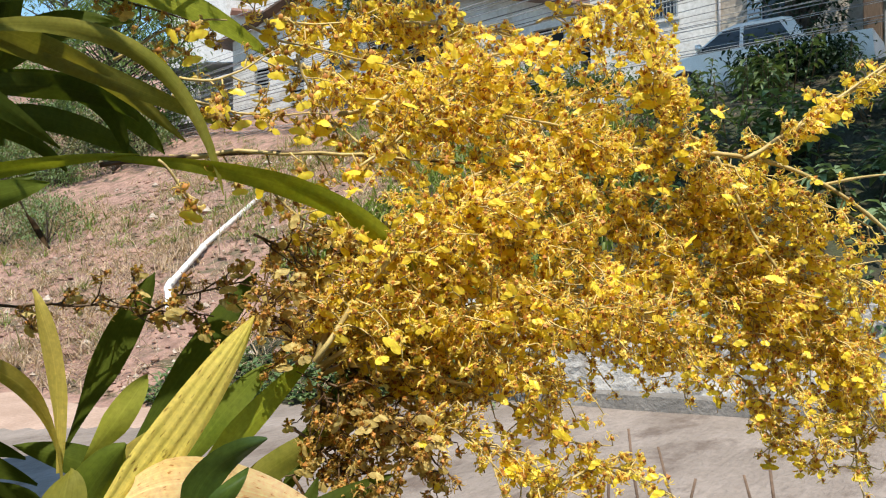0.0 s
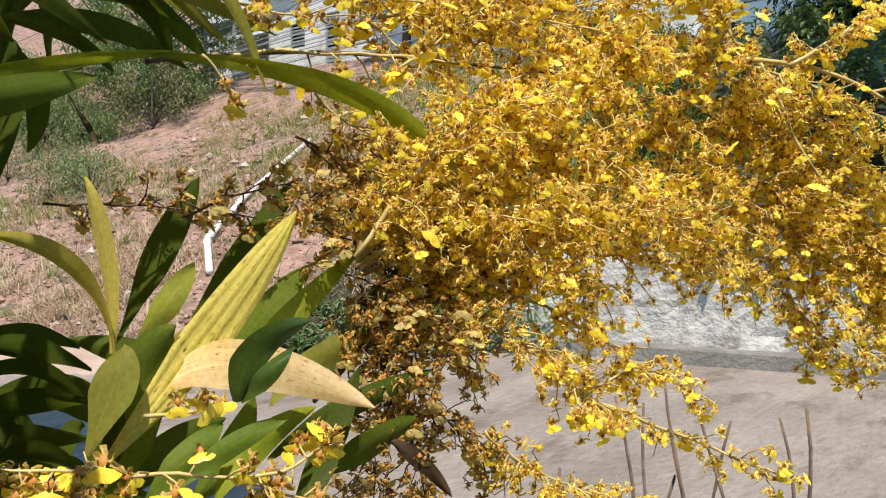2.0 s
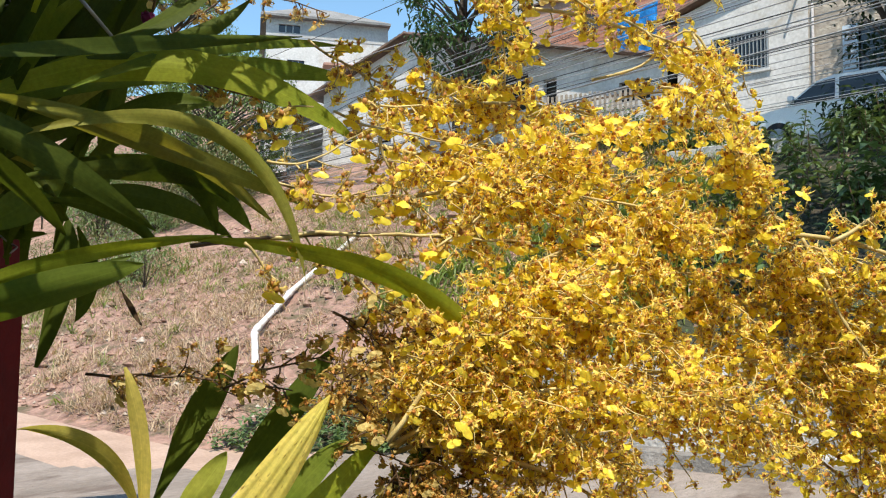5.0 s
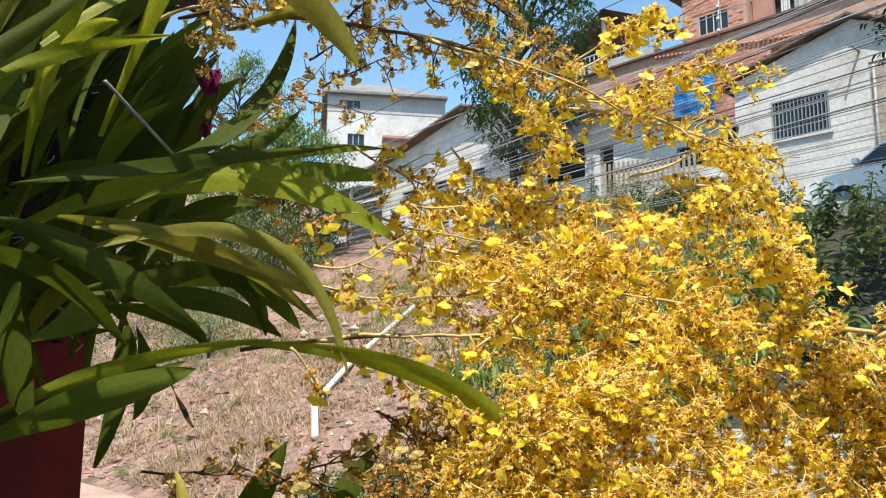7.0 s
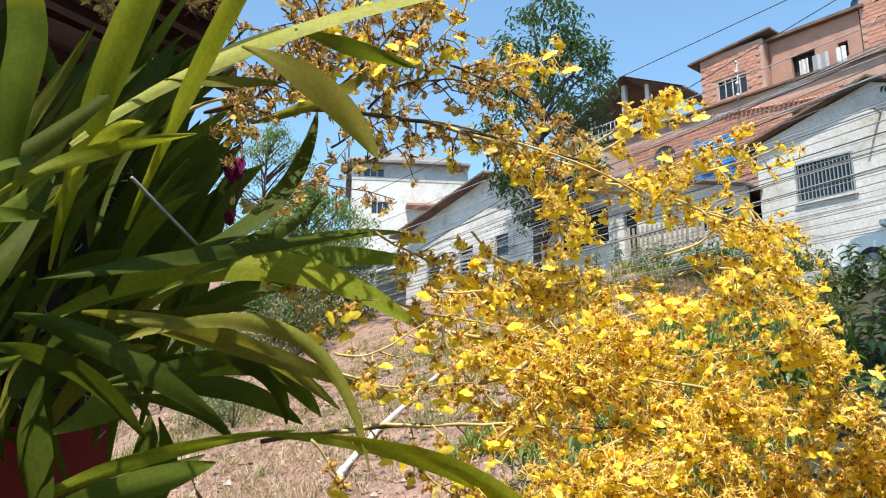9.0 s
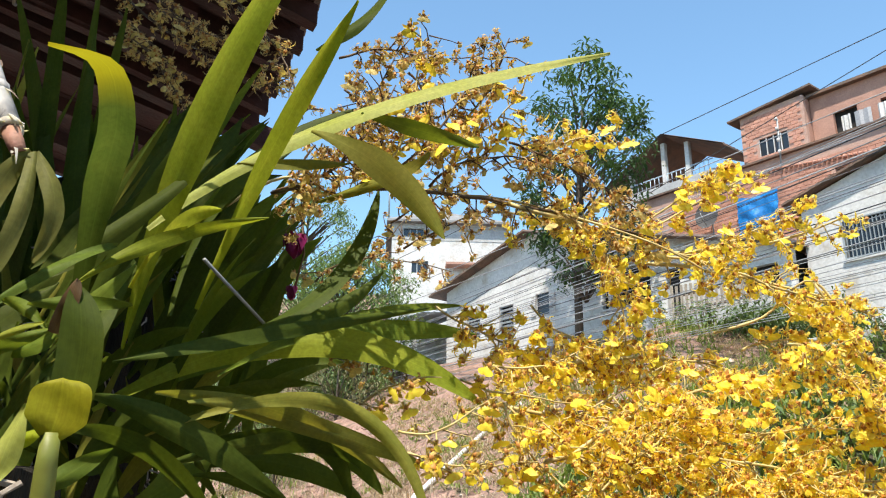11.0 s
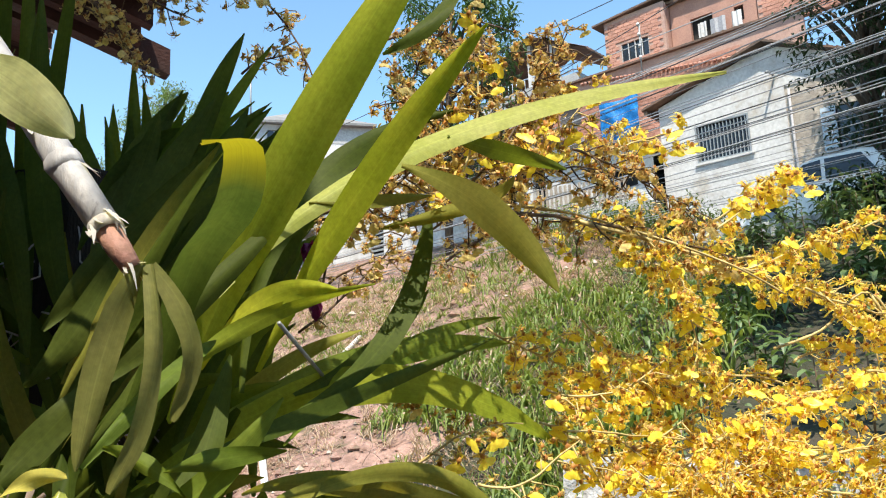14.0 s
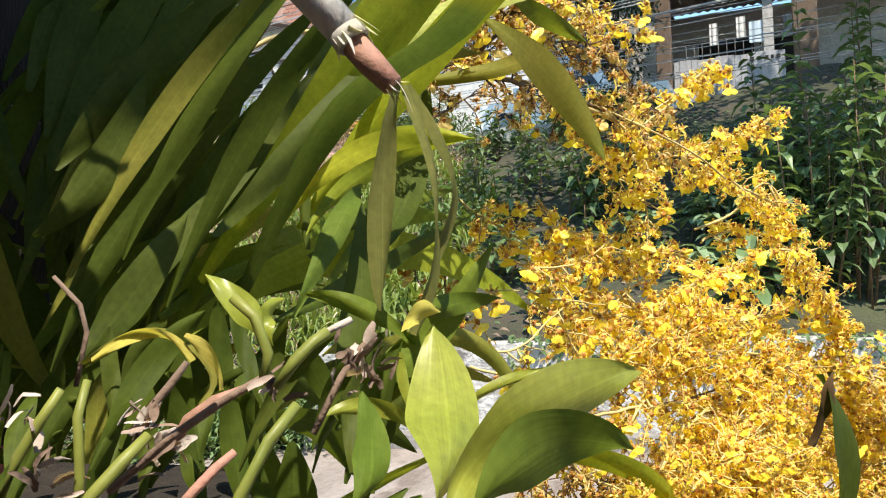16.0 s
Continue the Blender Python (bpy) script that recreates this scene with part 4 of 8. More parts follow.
def parked_car():
    """A white pickup seen from its side; it faces left along the terrace."""
    c = empty("car", (-7.1, 17.7, land(-5.0, 18.4) - 0.0))
    prof = [(0.0, 0.32), (0.02, 0.62), (0.10, 0.80), (0.62, 0.90), (1.00, 0.96), (1.62, 1.42), (1.95, 1.50), (2.85, 1.50), (3.05, 1.46), (3.35, 0.98), (4.55, 0.95), (4.60, 0.36), (4.2, 0.26), (0.25, 0.26)]
    verts, faces = [], []
    for k, (y, s) in enumerate(((0.0, 0.0), (0.12, 0.03), (1.48, 0.03), (1.60, 0.0))):
        for x, z in prof:
            inset = 0.13 * max(0, (z - 0.95)) if k in (0, 3) else 0
            verts.append((x, y + (inset if k == 0 else -inset if k == 3 else 0), z + s * (1 if z > 0.6 else 0)))
    n = len(prof)
    for k in range(3):
        for i in range(n):
            j = (i + 1) % n
            faces.append((k * n + i, k * n + j, (k + 1) * n + j, (k + 1) * n + i))
    faces.append(tuple(range(n))[::-1])
    faces.append(tuple(range(3 * n, 4 * n)))
    raw("body", verts, faces, M["car"], c)
    bm = bmesh.new()
    for pts in (((1.10, 0.99), (1.66, 1.40), (2.02, 1.44), (2.02, 0.99)), ((2.10, 0.99), (2.10, 1.44), (2.82, 1.43), (3.10, 0.99))):
        v = [bm.verts.new((x, -0.012 + 0.13 * max(0, z - 0.95), z)) for x, z in pts]
        bm.faces.new(v[::-1])
    part("side_window", bm, M["glass"], c)
    bm = bmesh.new()
    v = [bm.verts.new(p) for p in ((1.03, 0.2, 1.01), (1.03, 1.4, 1.01), (1.58, 1.36, 1.42), (1.58, 0.24, 1.42))]
    for q in v:
        q.co.x -= 0.03
    bm.faces.new(v)
    part("windscreen", bm, M["glass"], c)
    for x in (0.85, 3.75):
        for y in (-0.02, 1.44):
            w = tube("wheel", [(x, y, 0.32), (x, y + 0.18, 0.32)], 0.32, M["tyre"], c, sides=20)
            tube("rim", [(x, y - 0.006, 0.32), (x, y + 0.02, 0.32)], 0.19, M["metal"], w, sides=14)
    boxed("mirror", (1.1, 1.22, -0.14, 0.0, 1.02, 1.16), M["car"], c, bevel=0.02)
    boxed("headlight", (-0.012, 0.06, 0.1, 0.4, 0.62, 0.76), M["glass"], c)
    tagged(c, "white car parked on the terrace under trees", "car")


def gate_wall():
    g = empty("gate", (0, 0, 0))
    y = 20.9
    for i in range(18):
        x = -2.75 + i * 0.145
        boxed("slat", (x, x + 0.138, y + (0.0 if i % 2 else 0.02), y + 0.06, 6.0, 7.16 + 0.02 * math.sin(i)), M["palecable"], g, "pale ribbed sheet")
    for i, (a, b) in enumerate(((-0.95, -0.85), (-0.79, -0.70), (-0.60, -0.52), (-0.47, -0.40), (-0.34, -0.25))):
        boxed("lettering", (a, b, y - 0.008, y - 0.003, 6.96, 7.05), M["sign"], g)
    boxed("post", (-3.18, -2.8, y - 0.1, y + 0.2, 5.6, 8.8), M["wood"], g, bevel=0.02)
    boxed("post", (0.05, 0.6, y - 0.05, y + 0.3, 5.6, 9.5), M["wood"], g, bevel=0.02)
    tagged(g, "pale ribbed sheet gate between brown posts", "gate")
    h = empty("house", (0, 0, 0))
    bm = pierced(bmesh.new(), -3.2, 6, 24.0, 0.2, 5.4, 9.2, [(-2.4, -0.9, 6.6, 8.4), (-0.4, 0.6, 6.0, 8.3)])
    part("wall", bm, M["grey"], h)
    dark_room(h, -3.0, 5.8, 24.25, 27, 5.6, 9.1)
    corrugated("roof", -3.6, 6.4, 21.2, 25.0, 8.9, 9.6, h, M["sheet"], 0.25)
    for i in range(11):
        tube("railing_bar", [(-2.5 + i * 0.2, 21.5, 6.9), (-2.5 + i * 0.2, 21.5, 7.75)], 0.014, M["cable"], h, sides=5)
    tube("railing_top", [(-2.6, 21.5, 7.75), (-0.3, 21.5, 7.72)], 0.02, M["cable"], h, sides=6)
    boxed("pillar", (-0.62, -0.38, 21.4, 21.65, 5.6, 8.95), M["grey"], h)
    tagged(h, "shaded cement house with a railed porch", "house")
    for x, z, w, mt in ((-1.25, 7.7, 0.22, "white"), (-0.95, 7.55, 0.34, "blue"), (-0.15, 7.6, 0.3, "palecable"), (-1.9, 7.62, 0.2, "white")):
        bm = bmesh.new()
        n = 5
        vs = [[bm.verts.new((x + w * i / n, 21.44 + 0.02 * math.sin(2 * i), z + 0.55 * j)) for i in range(n + 1)] for j in (0, 1)]
        for i in range(n):
            bm.faces.new((vs[0][i], vs[0][i + 1], vs[1][i + 1], vs[1][i]))
        tagged(part("laundry", bm, M[mt]), "cloth hung on a porch railing", "laundry")


def lip_wall():
    bm = bmesh.new()
    for i in range(9):
        x = -8.4 + 0.42 * i
        box(bm, x + 0.004, x + 0.416, 16.55 + 0.01 * (i % 3), 16.78, 4.3, 5.12 + 0.03 * noise.noise((i * 1.7, 0, 0)), 0.012)
    tagged(part("lip_wall", bm, M["grey"]), "low grey block wall at the top of the bank", "wall", kind="structure")


for make in (white_gable_house, long_white_house, far_grey_house, balcony_house, brick_house, water_tank, blue_tarp, satellite_dish, parked_car, lip_wall, gate_wall):
    make()


# ---- cables, pole and pipe ----
def strung(a, b, sag, mat, r):
    """A cable between two places, sagging between them and running on past both."""
    a, b = Vector(a), Vector(b)
    pts = []
    for i in range(29):
        k = -0.35 + 1.7 * i / 28
        pts.append(a.lerp(b, k) - Vector((0, 0, sag * 4 * max(0.0, k * (1 - k)))))
    ob = tube("cable", pts, r, M[mat], sides=5)
    tagged(ob, "thin overhead cable along the street", "cable", "street cables")


def cable(z0, y, lean, sag, mat, r=0.011, x0=-46.0, x1=12.0):
    strung((x0, y, z0 + lean * (x0 + 8)), (x1, y, z0 + lean * (x1 + 8)), sag, mat, r)


rng = random.Random(4)
for i in range(27):
    left, right = 6.75 + i * 0.075 + rng.uniform(-0.12, 0.12), 6.15 + i * 0.095 + rng.uniform(-0.10, 0.10)
    strung((-30, 19.3 + rng.uniform(-0.3, 0.3), left), (3, 13.0 + rng.uniform(-0.3, 0.3), right), rng.uniform(0.0, 0.22), ("cable", "greycable", "palecable", "palecable")[i % 4], rng.choice((0.007, 0.009, 0.012)))
for i in range(14):
    left, right = 6.1 + i * 0.06 + rng.uniform(-0.08, 0.08), 4.95 + i * 0.10 + rng.uniform(-0.08, 0.08)
    strung((-30, 19.3 + rng.uniform(-0.3, 0.3), left), (3, 13.0 + rng.uniform(-0.3, 0.3), right), rng.uniform(0.0, 0.15), ("greycable", "palecable", "palecable")[i % 3], rng.choice((0.006, 0.008)))
cable(12.1, 18.0, 0.06, 0.0, "cable", 0.012)
cable(11.3, 18.0, 0.22, 0.0, "cable", 0.012)
cable(10.9, 18.4, 0.05, 0.1, "palecable", 0.014)
cable(10.1, 18.4, 0.04, 0.1, "palecable", 0.014)


def service_mast():
    m = empty("service_mast", (-11.65, 23.2, 12.2))
    tube("mast", [(0, 0, -0.1), (0.05, 0, 1.5)], 0.03, M["metal"], m, sides=6)
    for z in (0.3, 0.7, 1.1, 1.45):
        tube("insulator", [(0.02, -0.03, z), (0.02, -0.03, z + 0.1)], 0.05, M["white"], m, sides=8)
    tagged(m, "thin service mast with white insulators", "mast")


service_mast()


def street_pole():
    p = empty("utility_pole", (1.2, 11.0, land(1.2, 11.0) - 0.1))
    tube("shaft", [(0, 0, 0), (0, 0, 9)], [0.13, 0.09], M["pole"], p, sides=14)
    boxed("crossarm", (-0.6, 0.6, -0.05, 0.05, 8.2, 8.32), M["wood"], p)
    tagged(p, "grey concrete utility pole on the bank", "pole")


street_pole()


def drain_pipe():
    """White pipe that runs down the bank and bends to vertical near its foot."""
    def on(x, y, up):
        return (x, y, land(x, y) + up)
    a, b, c, e = on(-13.9, 12.5, 0.10), on(-12.1, 9.25, 0.10), on(-10.86, 7.6, 0.12), on(-9.6, 6.75, 0.05)
    p = empty("drain_pipe", c)
    mx = p.matrix_world.inverted()
    pts = [Vector(a), Vector(b), Vector(c).lerp(Vector(b), 0.07), Vector(c), Vector(c).lerp(Vector(e), 0.12), Vector(e)]
    tube("pipe", [mx @ q for q in pts], 0.052, M["pvc"], p, sides=10)
    for q, o in ((Vector(b), Vector(c)), (Vector(c), Vector(b)), (Vector(c), Vector(e))):
        d = (o - q).normalized()
        tube("coupling", [mx @ (q + d * 0.10), mx @ (q + d * 0.24)], 0.064, M["pvc"], p, sides=10)
    tagged(p, "white plastic drain pipe down the earth bank", "pipe")


drain_pipe()


# ---- plants on the bank ----
def blade_piece(base, way, length, width, droop, segs=4):
    """A grass blade: a narrow strip that arches over."""
    way = Vector(way).normalized()
    side = way.cross(Vector((0, 0, 1)))
    side = side.normalized() if side.length > 1e-3 else Vector((1, 0, 0))
    verts, faces = [], []
    for i in range(segs + 1):
        s = i / segs
        p = Vector(base) + way * length * s + Vector((0, 0, -droop * length * s * s))
        w = width * (1 - s) ** 0.6 * 0.5
        if i == segs:
            verts.append(p)
        else:
            verts += [p - side * w, p + side * w]
    for i in range(segs - 1):
        a = 2 * i
        faces.append((a, a + 1, a + 3, a + 2))
    a = 2 * (segs - 1)
    faces.append((a, a + 1, a + 2))
    return verts, faces


def leaf_piece(base, way, up, length, width, droop=0.3):
    """A broad pointed leaf of six faces, folded along its midrib."""
    way, up = Vector(way).normalized(), Vector(up)
    side = way.cross(up)
    side = side.normalized() if side.length > 1e-3 else way.orthogonal().normalized()
    nor = side.cross(way)
    b = Vector(base)
    mid = [b, b + way * length * 0.35 + nor * 0.04 * length, b + way * length * 0.7 - nor * droop * 0.3 * length, b + way * length * 0.96 - nor * droop * length]
    w = (width * 0.5, width * 0.42)
    lift = nor * width * 0.16
    verts = [mid[0], mid[1], mid[2], mid[3], mid[1] + side * w[0] + lift, mid[1] - side * w[0] + lift, mid[2] + side * w[1] + lift, mid[2] - side * w[1] + lift]
    return verts, [(0, 1, 4), (0, 5, 1), (1, 2, 6, 4), (1, 5, 7, 2), (2, 3, 6), (2, 7, 3)]


def clear_of_road(x, y):
    return y > foot(x) + 0.15


def dry_grass():
    r = random.Random(11)
    heap = Heap()
    for _ in range(8200):
        y = 5.0 + 12.0 * r.random() ** 1.3
        x = r.uniform(-22, -6.3)
        if not clear_of_road(x, y) or noise.noise((x * 0.5, y * 0.5, 7)) < -0.22 + 0.4 * r.random():
            continue
        z = land(x, y)
        for _ in range(r.randint(5, 9)):
            a = r.uniform(0, 6.28)
            lean = r.uniform(0.3, 2.2)
            heap.add(*blade_piece((x + r.uniform(-0.1, 0.1), y + r.uniform(-0.1, 0.1), z - 0.02), (math.cos(a) * lean, math.sin(a) * lean - 0.2, 1), r.uniform(0.14, 0.60), r.uniform(0.008, 0.022), r.uniform(0.1, 0.8), 3), 0 if r.random() < (0.985 if x > -14 else 0.8) else 1)
    for _ in range(260):
        x, y = r.uniform(-17, -6.3), 5.2 + 10.5 * r.random() ** 1.2
        if not clear_of_road(x, y):
            continue
        z, green = land(x, y), r.random() < 0.10
        for _ in range(r.randint(18, 34)):
            a, lean = r.uniform(0, 6.28), r.uniform(0.2, 1.6)
            heap.add(*blade_piece((x + r.gauss(0, 0.06), y + r.gauss(0, 0.06), z - 0.02), (math.cos(a) * lean, math.sin(a) * lean, 1), r.uniform(0.25, 0.7), r.uniform(0.01, 0.022), r.uniform(0.3, 1.0), 4), 1 if green else 0)
    ob = heap.build("dry_grass", [M["straw"], M["grass"]])
    tagged(ob, "dry straw-coloured grass on a reddish bank", "grass", kind="stuff")


def tall_grass():
    r = random.Random(12)
    heap = Heap()
    for _ in range(1350):
        x = r.uniform(-9.5, -3.2)
        y = foot(x) + 0.35 + 8.4 * r.random() ** 1.35
        if x < -6.6 and y < 8.6 or x > -4.4 - 0.75 * max(0.0, y - 12):
            continue
        z = land(x, y)
        for _ in range(r.randint(5, 9)):
            a = r.uniform(0, 6.28)
            lean = r.uniform(0.1, 0.6)
            heap.add(*blade_piece((x + r.uniform(-0.12, 0.12), y + r.uniform(-0.12, 0.12), z - 0.03), (math.cos(a) * lean, math.sin(a) * lean - 0.15, 1), r.uniform(0.5, 1.4), r.uniform(0.028, 0.066), r.uniform(0.5, 1.4), 6))
    for _ in range(260):
        x = r.uniform(-13.5, -6.0)
        y = r.uniform(13.5, 19.5)
        z = land(x, y)
        for _ in range(6):
            a = r.uniform(0, 6.28)
            heap.add(*blade_piece((x, y, z - 0.03), (math.cos(a) * 0.4, math.sin(a) * 0.4, 1), r.uniform(0.3, 0.8), 0.025, r.uniform(0.2, 0.7), 4))
    for _ in range(1500):
        x, y = r.uniform(-17.5, -7.0), r.uniform(9.5, 19.6)
        if noise.noise((x * 0.6, y * 0.6, 4)) < -0.25 + 0.045 * max(0.0, -x - 11) * max(0.0, 15 - y) * 0.3:
            continue
        z = land(x, y)
        for _ in range(6):
            a = r.uniform(0, 6.28)
            heap.add(*blade_piece((x, y, z - 0.03), (math.cos(a) * 0.6, math.sin(a) * 0.6, 1), r.uniform(0.25, 0.75), 0.026, r.uniform(0.4, 1.0), 4))
    for _ in range(200):
        x = r.uniform(-24, -17)
        y = r.uniform(6.5, 12)
        z = land(x, y)
        for _ in range(6):
            a = r.uniform(0, 6.28)
            heap.add(*blade_piece((x, y, z - 0.03), (math.cos(a) * 0.4, math.sin(a) * 0.4, 1), r.uniform(0.25, 0.6), 0.025, r.uniform(0.2, 0.7), 4))
    heap.m = [1 if noise.noise((i * 0.37, 0, 0)) > 0.36 else 0 for i in range(len(heap.m))]
    ob = heap.build("tall_grass", [M["grass"], M["straw"]])
    tagged(ob, "tall arching green grass above the low wall", "grass", kind="stuff")


def rosette(name, place, height, leaves, length, seed, label, mat="weed", lean=(0, 0), stems=1, low=0.25):
    """A weed: stems with whorls of drooping pointed leaves up to the top."""
    r = random.Random(seed)
    p = empty(name, place)
    heap = Heap()
    for k in range(stems):
        dx, dy = (r.uniform(-0.5, 0.5), r.uniform(-0.4, 0.4)) if stems > 1 else (0, 0)
        h = height * r.uniform(0.6, 1.0) if k else height
        top = Vector((dx + lean[0], dy + lean[1], h))
        foot_at = Vector((dx * 0.5, dy * 0.5, -0.1))
        tube("stem", [foot_at, (foot_at + top) / 2 + Vector((0.03, 0, 0)), top], [0.014, 0.011, 0.006], M["stalkdark"], p, sides=5)
        for i in range(leaves):
            s = low + (1 - low) * (i / leaves) ** 0.7
            a = i * 2.4 + r.uniform(-0.3, 0.3)
            pos = foot_at.lerp(top, s)
            heap.add(*leaf_piece(pos, (math.cos(a), math.sin(a), r.uniform(-0.1, 0.7) * s), (0, 0, 1), length * r.uniform(0.6, 1.1) * (1.15 - 0.4 * s), length * r.uniform(0.26, 0.36), r.uniform(0.2, 0.7)))
    heap.build("leaves", [M[mat]], p)
    tagged(p, label, "weed", "weeds on the bank")
    return p


def bank_weeds():
    r = random.Random(21)
    for i in range(50):
        x = r.uniform(-3.4, 1.6)
        y = foot(x) + 0.4 + 5.0 * r.random() ** 1.2
        if x < -0.6 and i % 3:
            continue
        rosette("weed", (x, y, land(x, y)), r.uniform(0.5, 1.5), r.randint(11, 18), r.uniform(0.28, 0.46) * (1.25 if i % 5 < 2 else 1), 100 + i, "pale leafy weed on a shaded bank" if i % 5 < 2 else "dark green leafy weed on a shaded bank", "shrub" if i % 5 < 2 else "weed", stems=r.randint(1, 3))
    for i in range(14):
        x = r.uniform(-6.2, -2.6)
        y = r.uniform(12.0, 16.5)
        rosette("weed", (x, y, land(x, y)), r.uniform(0.5, 1.3), 13, r.uniform(0.22, 0.36), 300 + i, "broad-leaved weed on the bank below a car", stems=2)
    for i in range(12):
        x, y = r.uniform(-5.8, -3.0), r.uniform(9.6, 14.2)
        pale = i % 3 == 0
        rosette("weed", (x, y, land(x, y)), r.uniform(0.5, 1.3), r.randint(12, 17), r.uniform(0.26, 0.40), 700 + i, "pale green leafy weed on a bank" if pale else "broad-leaved green weed on a bank", "shrub" if pale else "weed", stems=r.randint(1, 3))
    for i in range(9):
        x, y = r.uniform(-6.4, -3.4), r.uniform(15.4, 16.4)
        rosette("weed", (x, y, land(x, y)), r.uniform(0.55, 0.95), 18, r.uniform(0.24, 0.36), 600 + i, "broad-leaved weed in front of a parked car", stems=2)
    for i in range(16):
        x = r.uniform(-14.5, -9.5)
        y = r.uniform(17.2, 20.3)
        rosette("weed", (x, y, land(x, y)), r.uniform(0.5, 1.1), 14, r.uniform(0.18, 0.28), 400 + i, "green leafy bush below a plank fence", "shrub", stems=3)
    for i in range(6):
        x, y = 0.35 + r.uniform(-0.5, 0.6), 11.0 + r.uniform(-0.3, 1.2)
        rosette("weed", (x, y, land(x, y)), r.uniform(2.3, 3.3), 26, 0.36, 800 + i, "tall leafy weed on a shaded bank", "shrub" if i % 2 else "weed", stems=2)
    rosette("weed", (-0.73, 13.0, land(-0.73, 13.0)), 5.15 - land(-0.73, 13.0), 24, 0.42, 830, "tall single leafy weed in front of a pale gate")
    for i in range(5):
        x, y = -0.25 + r.uniform(-0.5, 0.4), 10.9 + r.uniform(-0.3, 0.5)
        rosette("weed", (x, y, land(x, y)), r.uniform(1.0, 1.7), 18, 0.40, 840 + i, "pale leafy weed on a shaded bank", "shrub", stems=2)
    for i, (x, y, z) in enumerate(((-1.75, 13.4, 3.95), (-1.35, 13.2, 3.75), (-1.33, 11.5, 2.8), (-1.05, 11.4, 2.95), (-1.70, 10.9, 2.45), (-1.04, 10.0, 2.1), (-0.70, 10.2, 2.3), (0.50, 13.1, 3.8), (0.10, 11.6, 3.1), (0.55, 11.2, 2.6), (-0.35, 10.6, 2.2), (0.75, 12.3, 3.3), (0.35, 10.3, 2.3))):
        h = max(0.5, z - land(x, y))
        rosette("weed", (x, y, land(x, y)), h, 13, 0.40, 900 + i, "pale weed with drooping whorls of long leaves", "paleweed", stems=4, low=0.72)
    for i in range(5):
        x = 0.15 + r.uniform(-0.5, 0.5)
        y = 10.0 + r.uniform(-0.4, 0.8)
        rosette("weed", (x, y, land(x, y)), r.uniform(1.8, 2.9), 22, 0.36, 500 + i, "tall leafy weed beside a concrete pole", "shrub" if i % 2 else "weed", stems=2)


def bank_litter():
    """Small dead leaves and low creepers on the shaded soil."""
    r = random.Random(31)
    heap = Heap()
    for _ in range(1100):
        x = r.uniform(-4.5, 2.0)
        y = foot(x) + 0.25 + 6.5 * r.random()
        a = r.uniform(0, 6.28)
        heap.add(*leaf_piece((x, y, land(x, y) + r.uniform(0.0, 0.16)), (math.cos(a), math.sin(a), r.uniform(-0.2, 0.5)), (0, -0.5, 1), r.uniform(0.06, 0.16), r.uniform(0.03, 0.08), 0.3), 0 if r.random() < 0.8 else 1)
    for _ in range(900):
        x, y = r.uniform(-8.5, -1.5), r.uniform(12.0, 19.0)
        a = r.uniform(0, 6.28)
        heap.add(*leaf_piece((x, y, land(x, y) + r.uniform(0.0, 0.2)), (math.cos(a), math.sin(a), r.uniform(-0.2, 0.6)), (0, -0.5, 1), r.uniform(0.08, 0.22), r.uniform(0.03, 0.09), 0.3), 0 if r.random() < 0.75 else 1)
    for _ in range(700):
        x = r.uniform(-3.2, 1.0)
        y = foot(x) + r.uniform(-0.12, 0.25)
        heap.add(*leaf_piece((x, y, 1.02 + r.uniform(-0.25, 0.2)), (r.uniform(-1, 1), -1, r.uniform(-1, 0.3)), (0, -0.5, 1), r.uniform(0.06, 0.14), r.uniform(0.03, 0.07), 0.4))
    ob = heap.build("creepers", [M["weed"], M["dead"]])
    tagged(ob, "low creepers and dead leaves on shaded soil", "creeper", kind="stuff")


def roadside_weeds():
    r = random.Random(33)
    heap = Heap()
    for _ in range(420):
        x = r.uniform(-8.2, -5.3)
        y = foot(x) + r.uniform(-0.25, 1.0)
        for _ in range(5):
            a = r.uniform(0, 6.28)
            heap.add(*leaf_piece((x, y, max(0.0, land(x, y)) + r.uniform(0, 0.2)), (math.cos(a), math.sin(a), r.uniform(0, 0.9)), (0, 0, 1), r.uniform(0.06, 0.16), r.uniform(0.03, 0.06)), 0)
    ob = heap.build("roadside_weeds", [M["shrub"]])
    tagged(ob, "small green weeds at the road's edge", "weeds", kind="stuff")


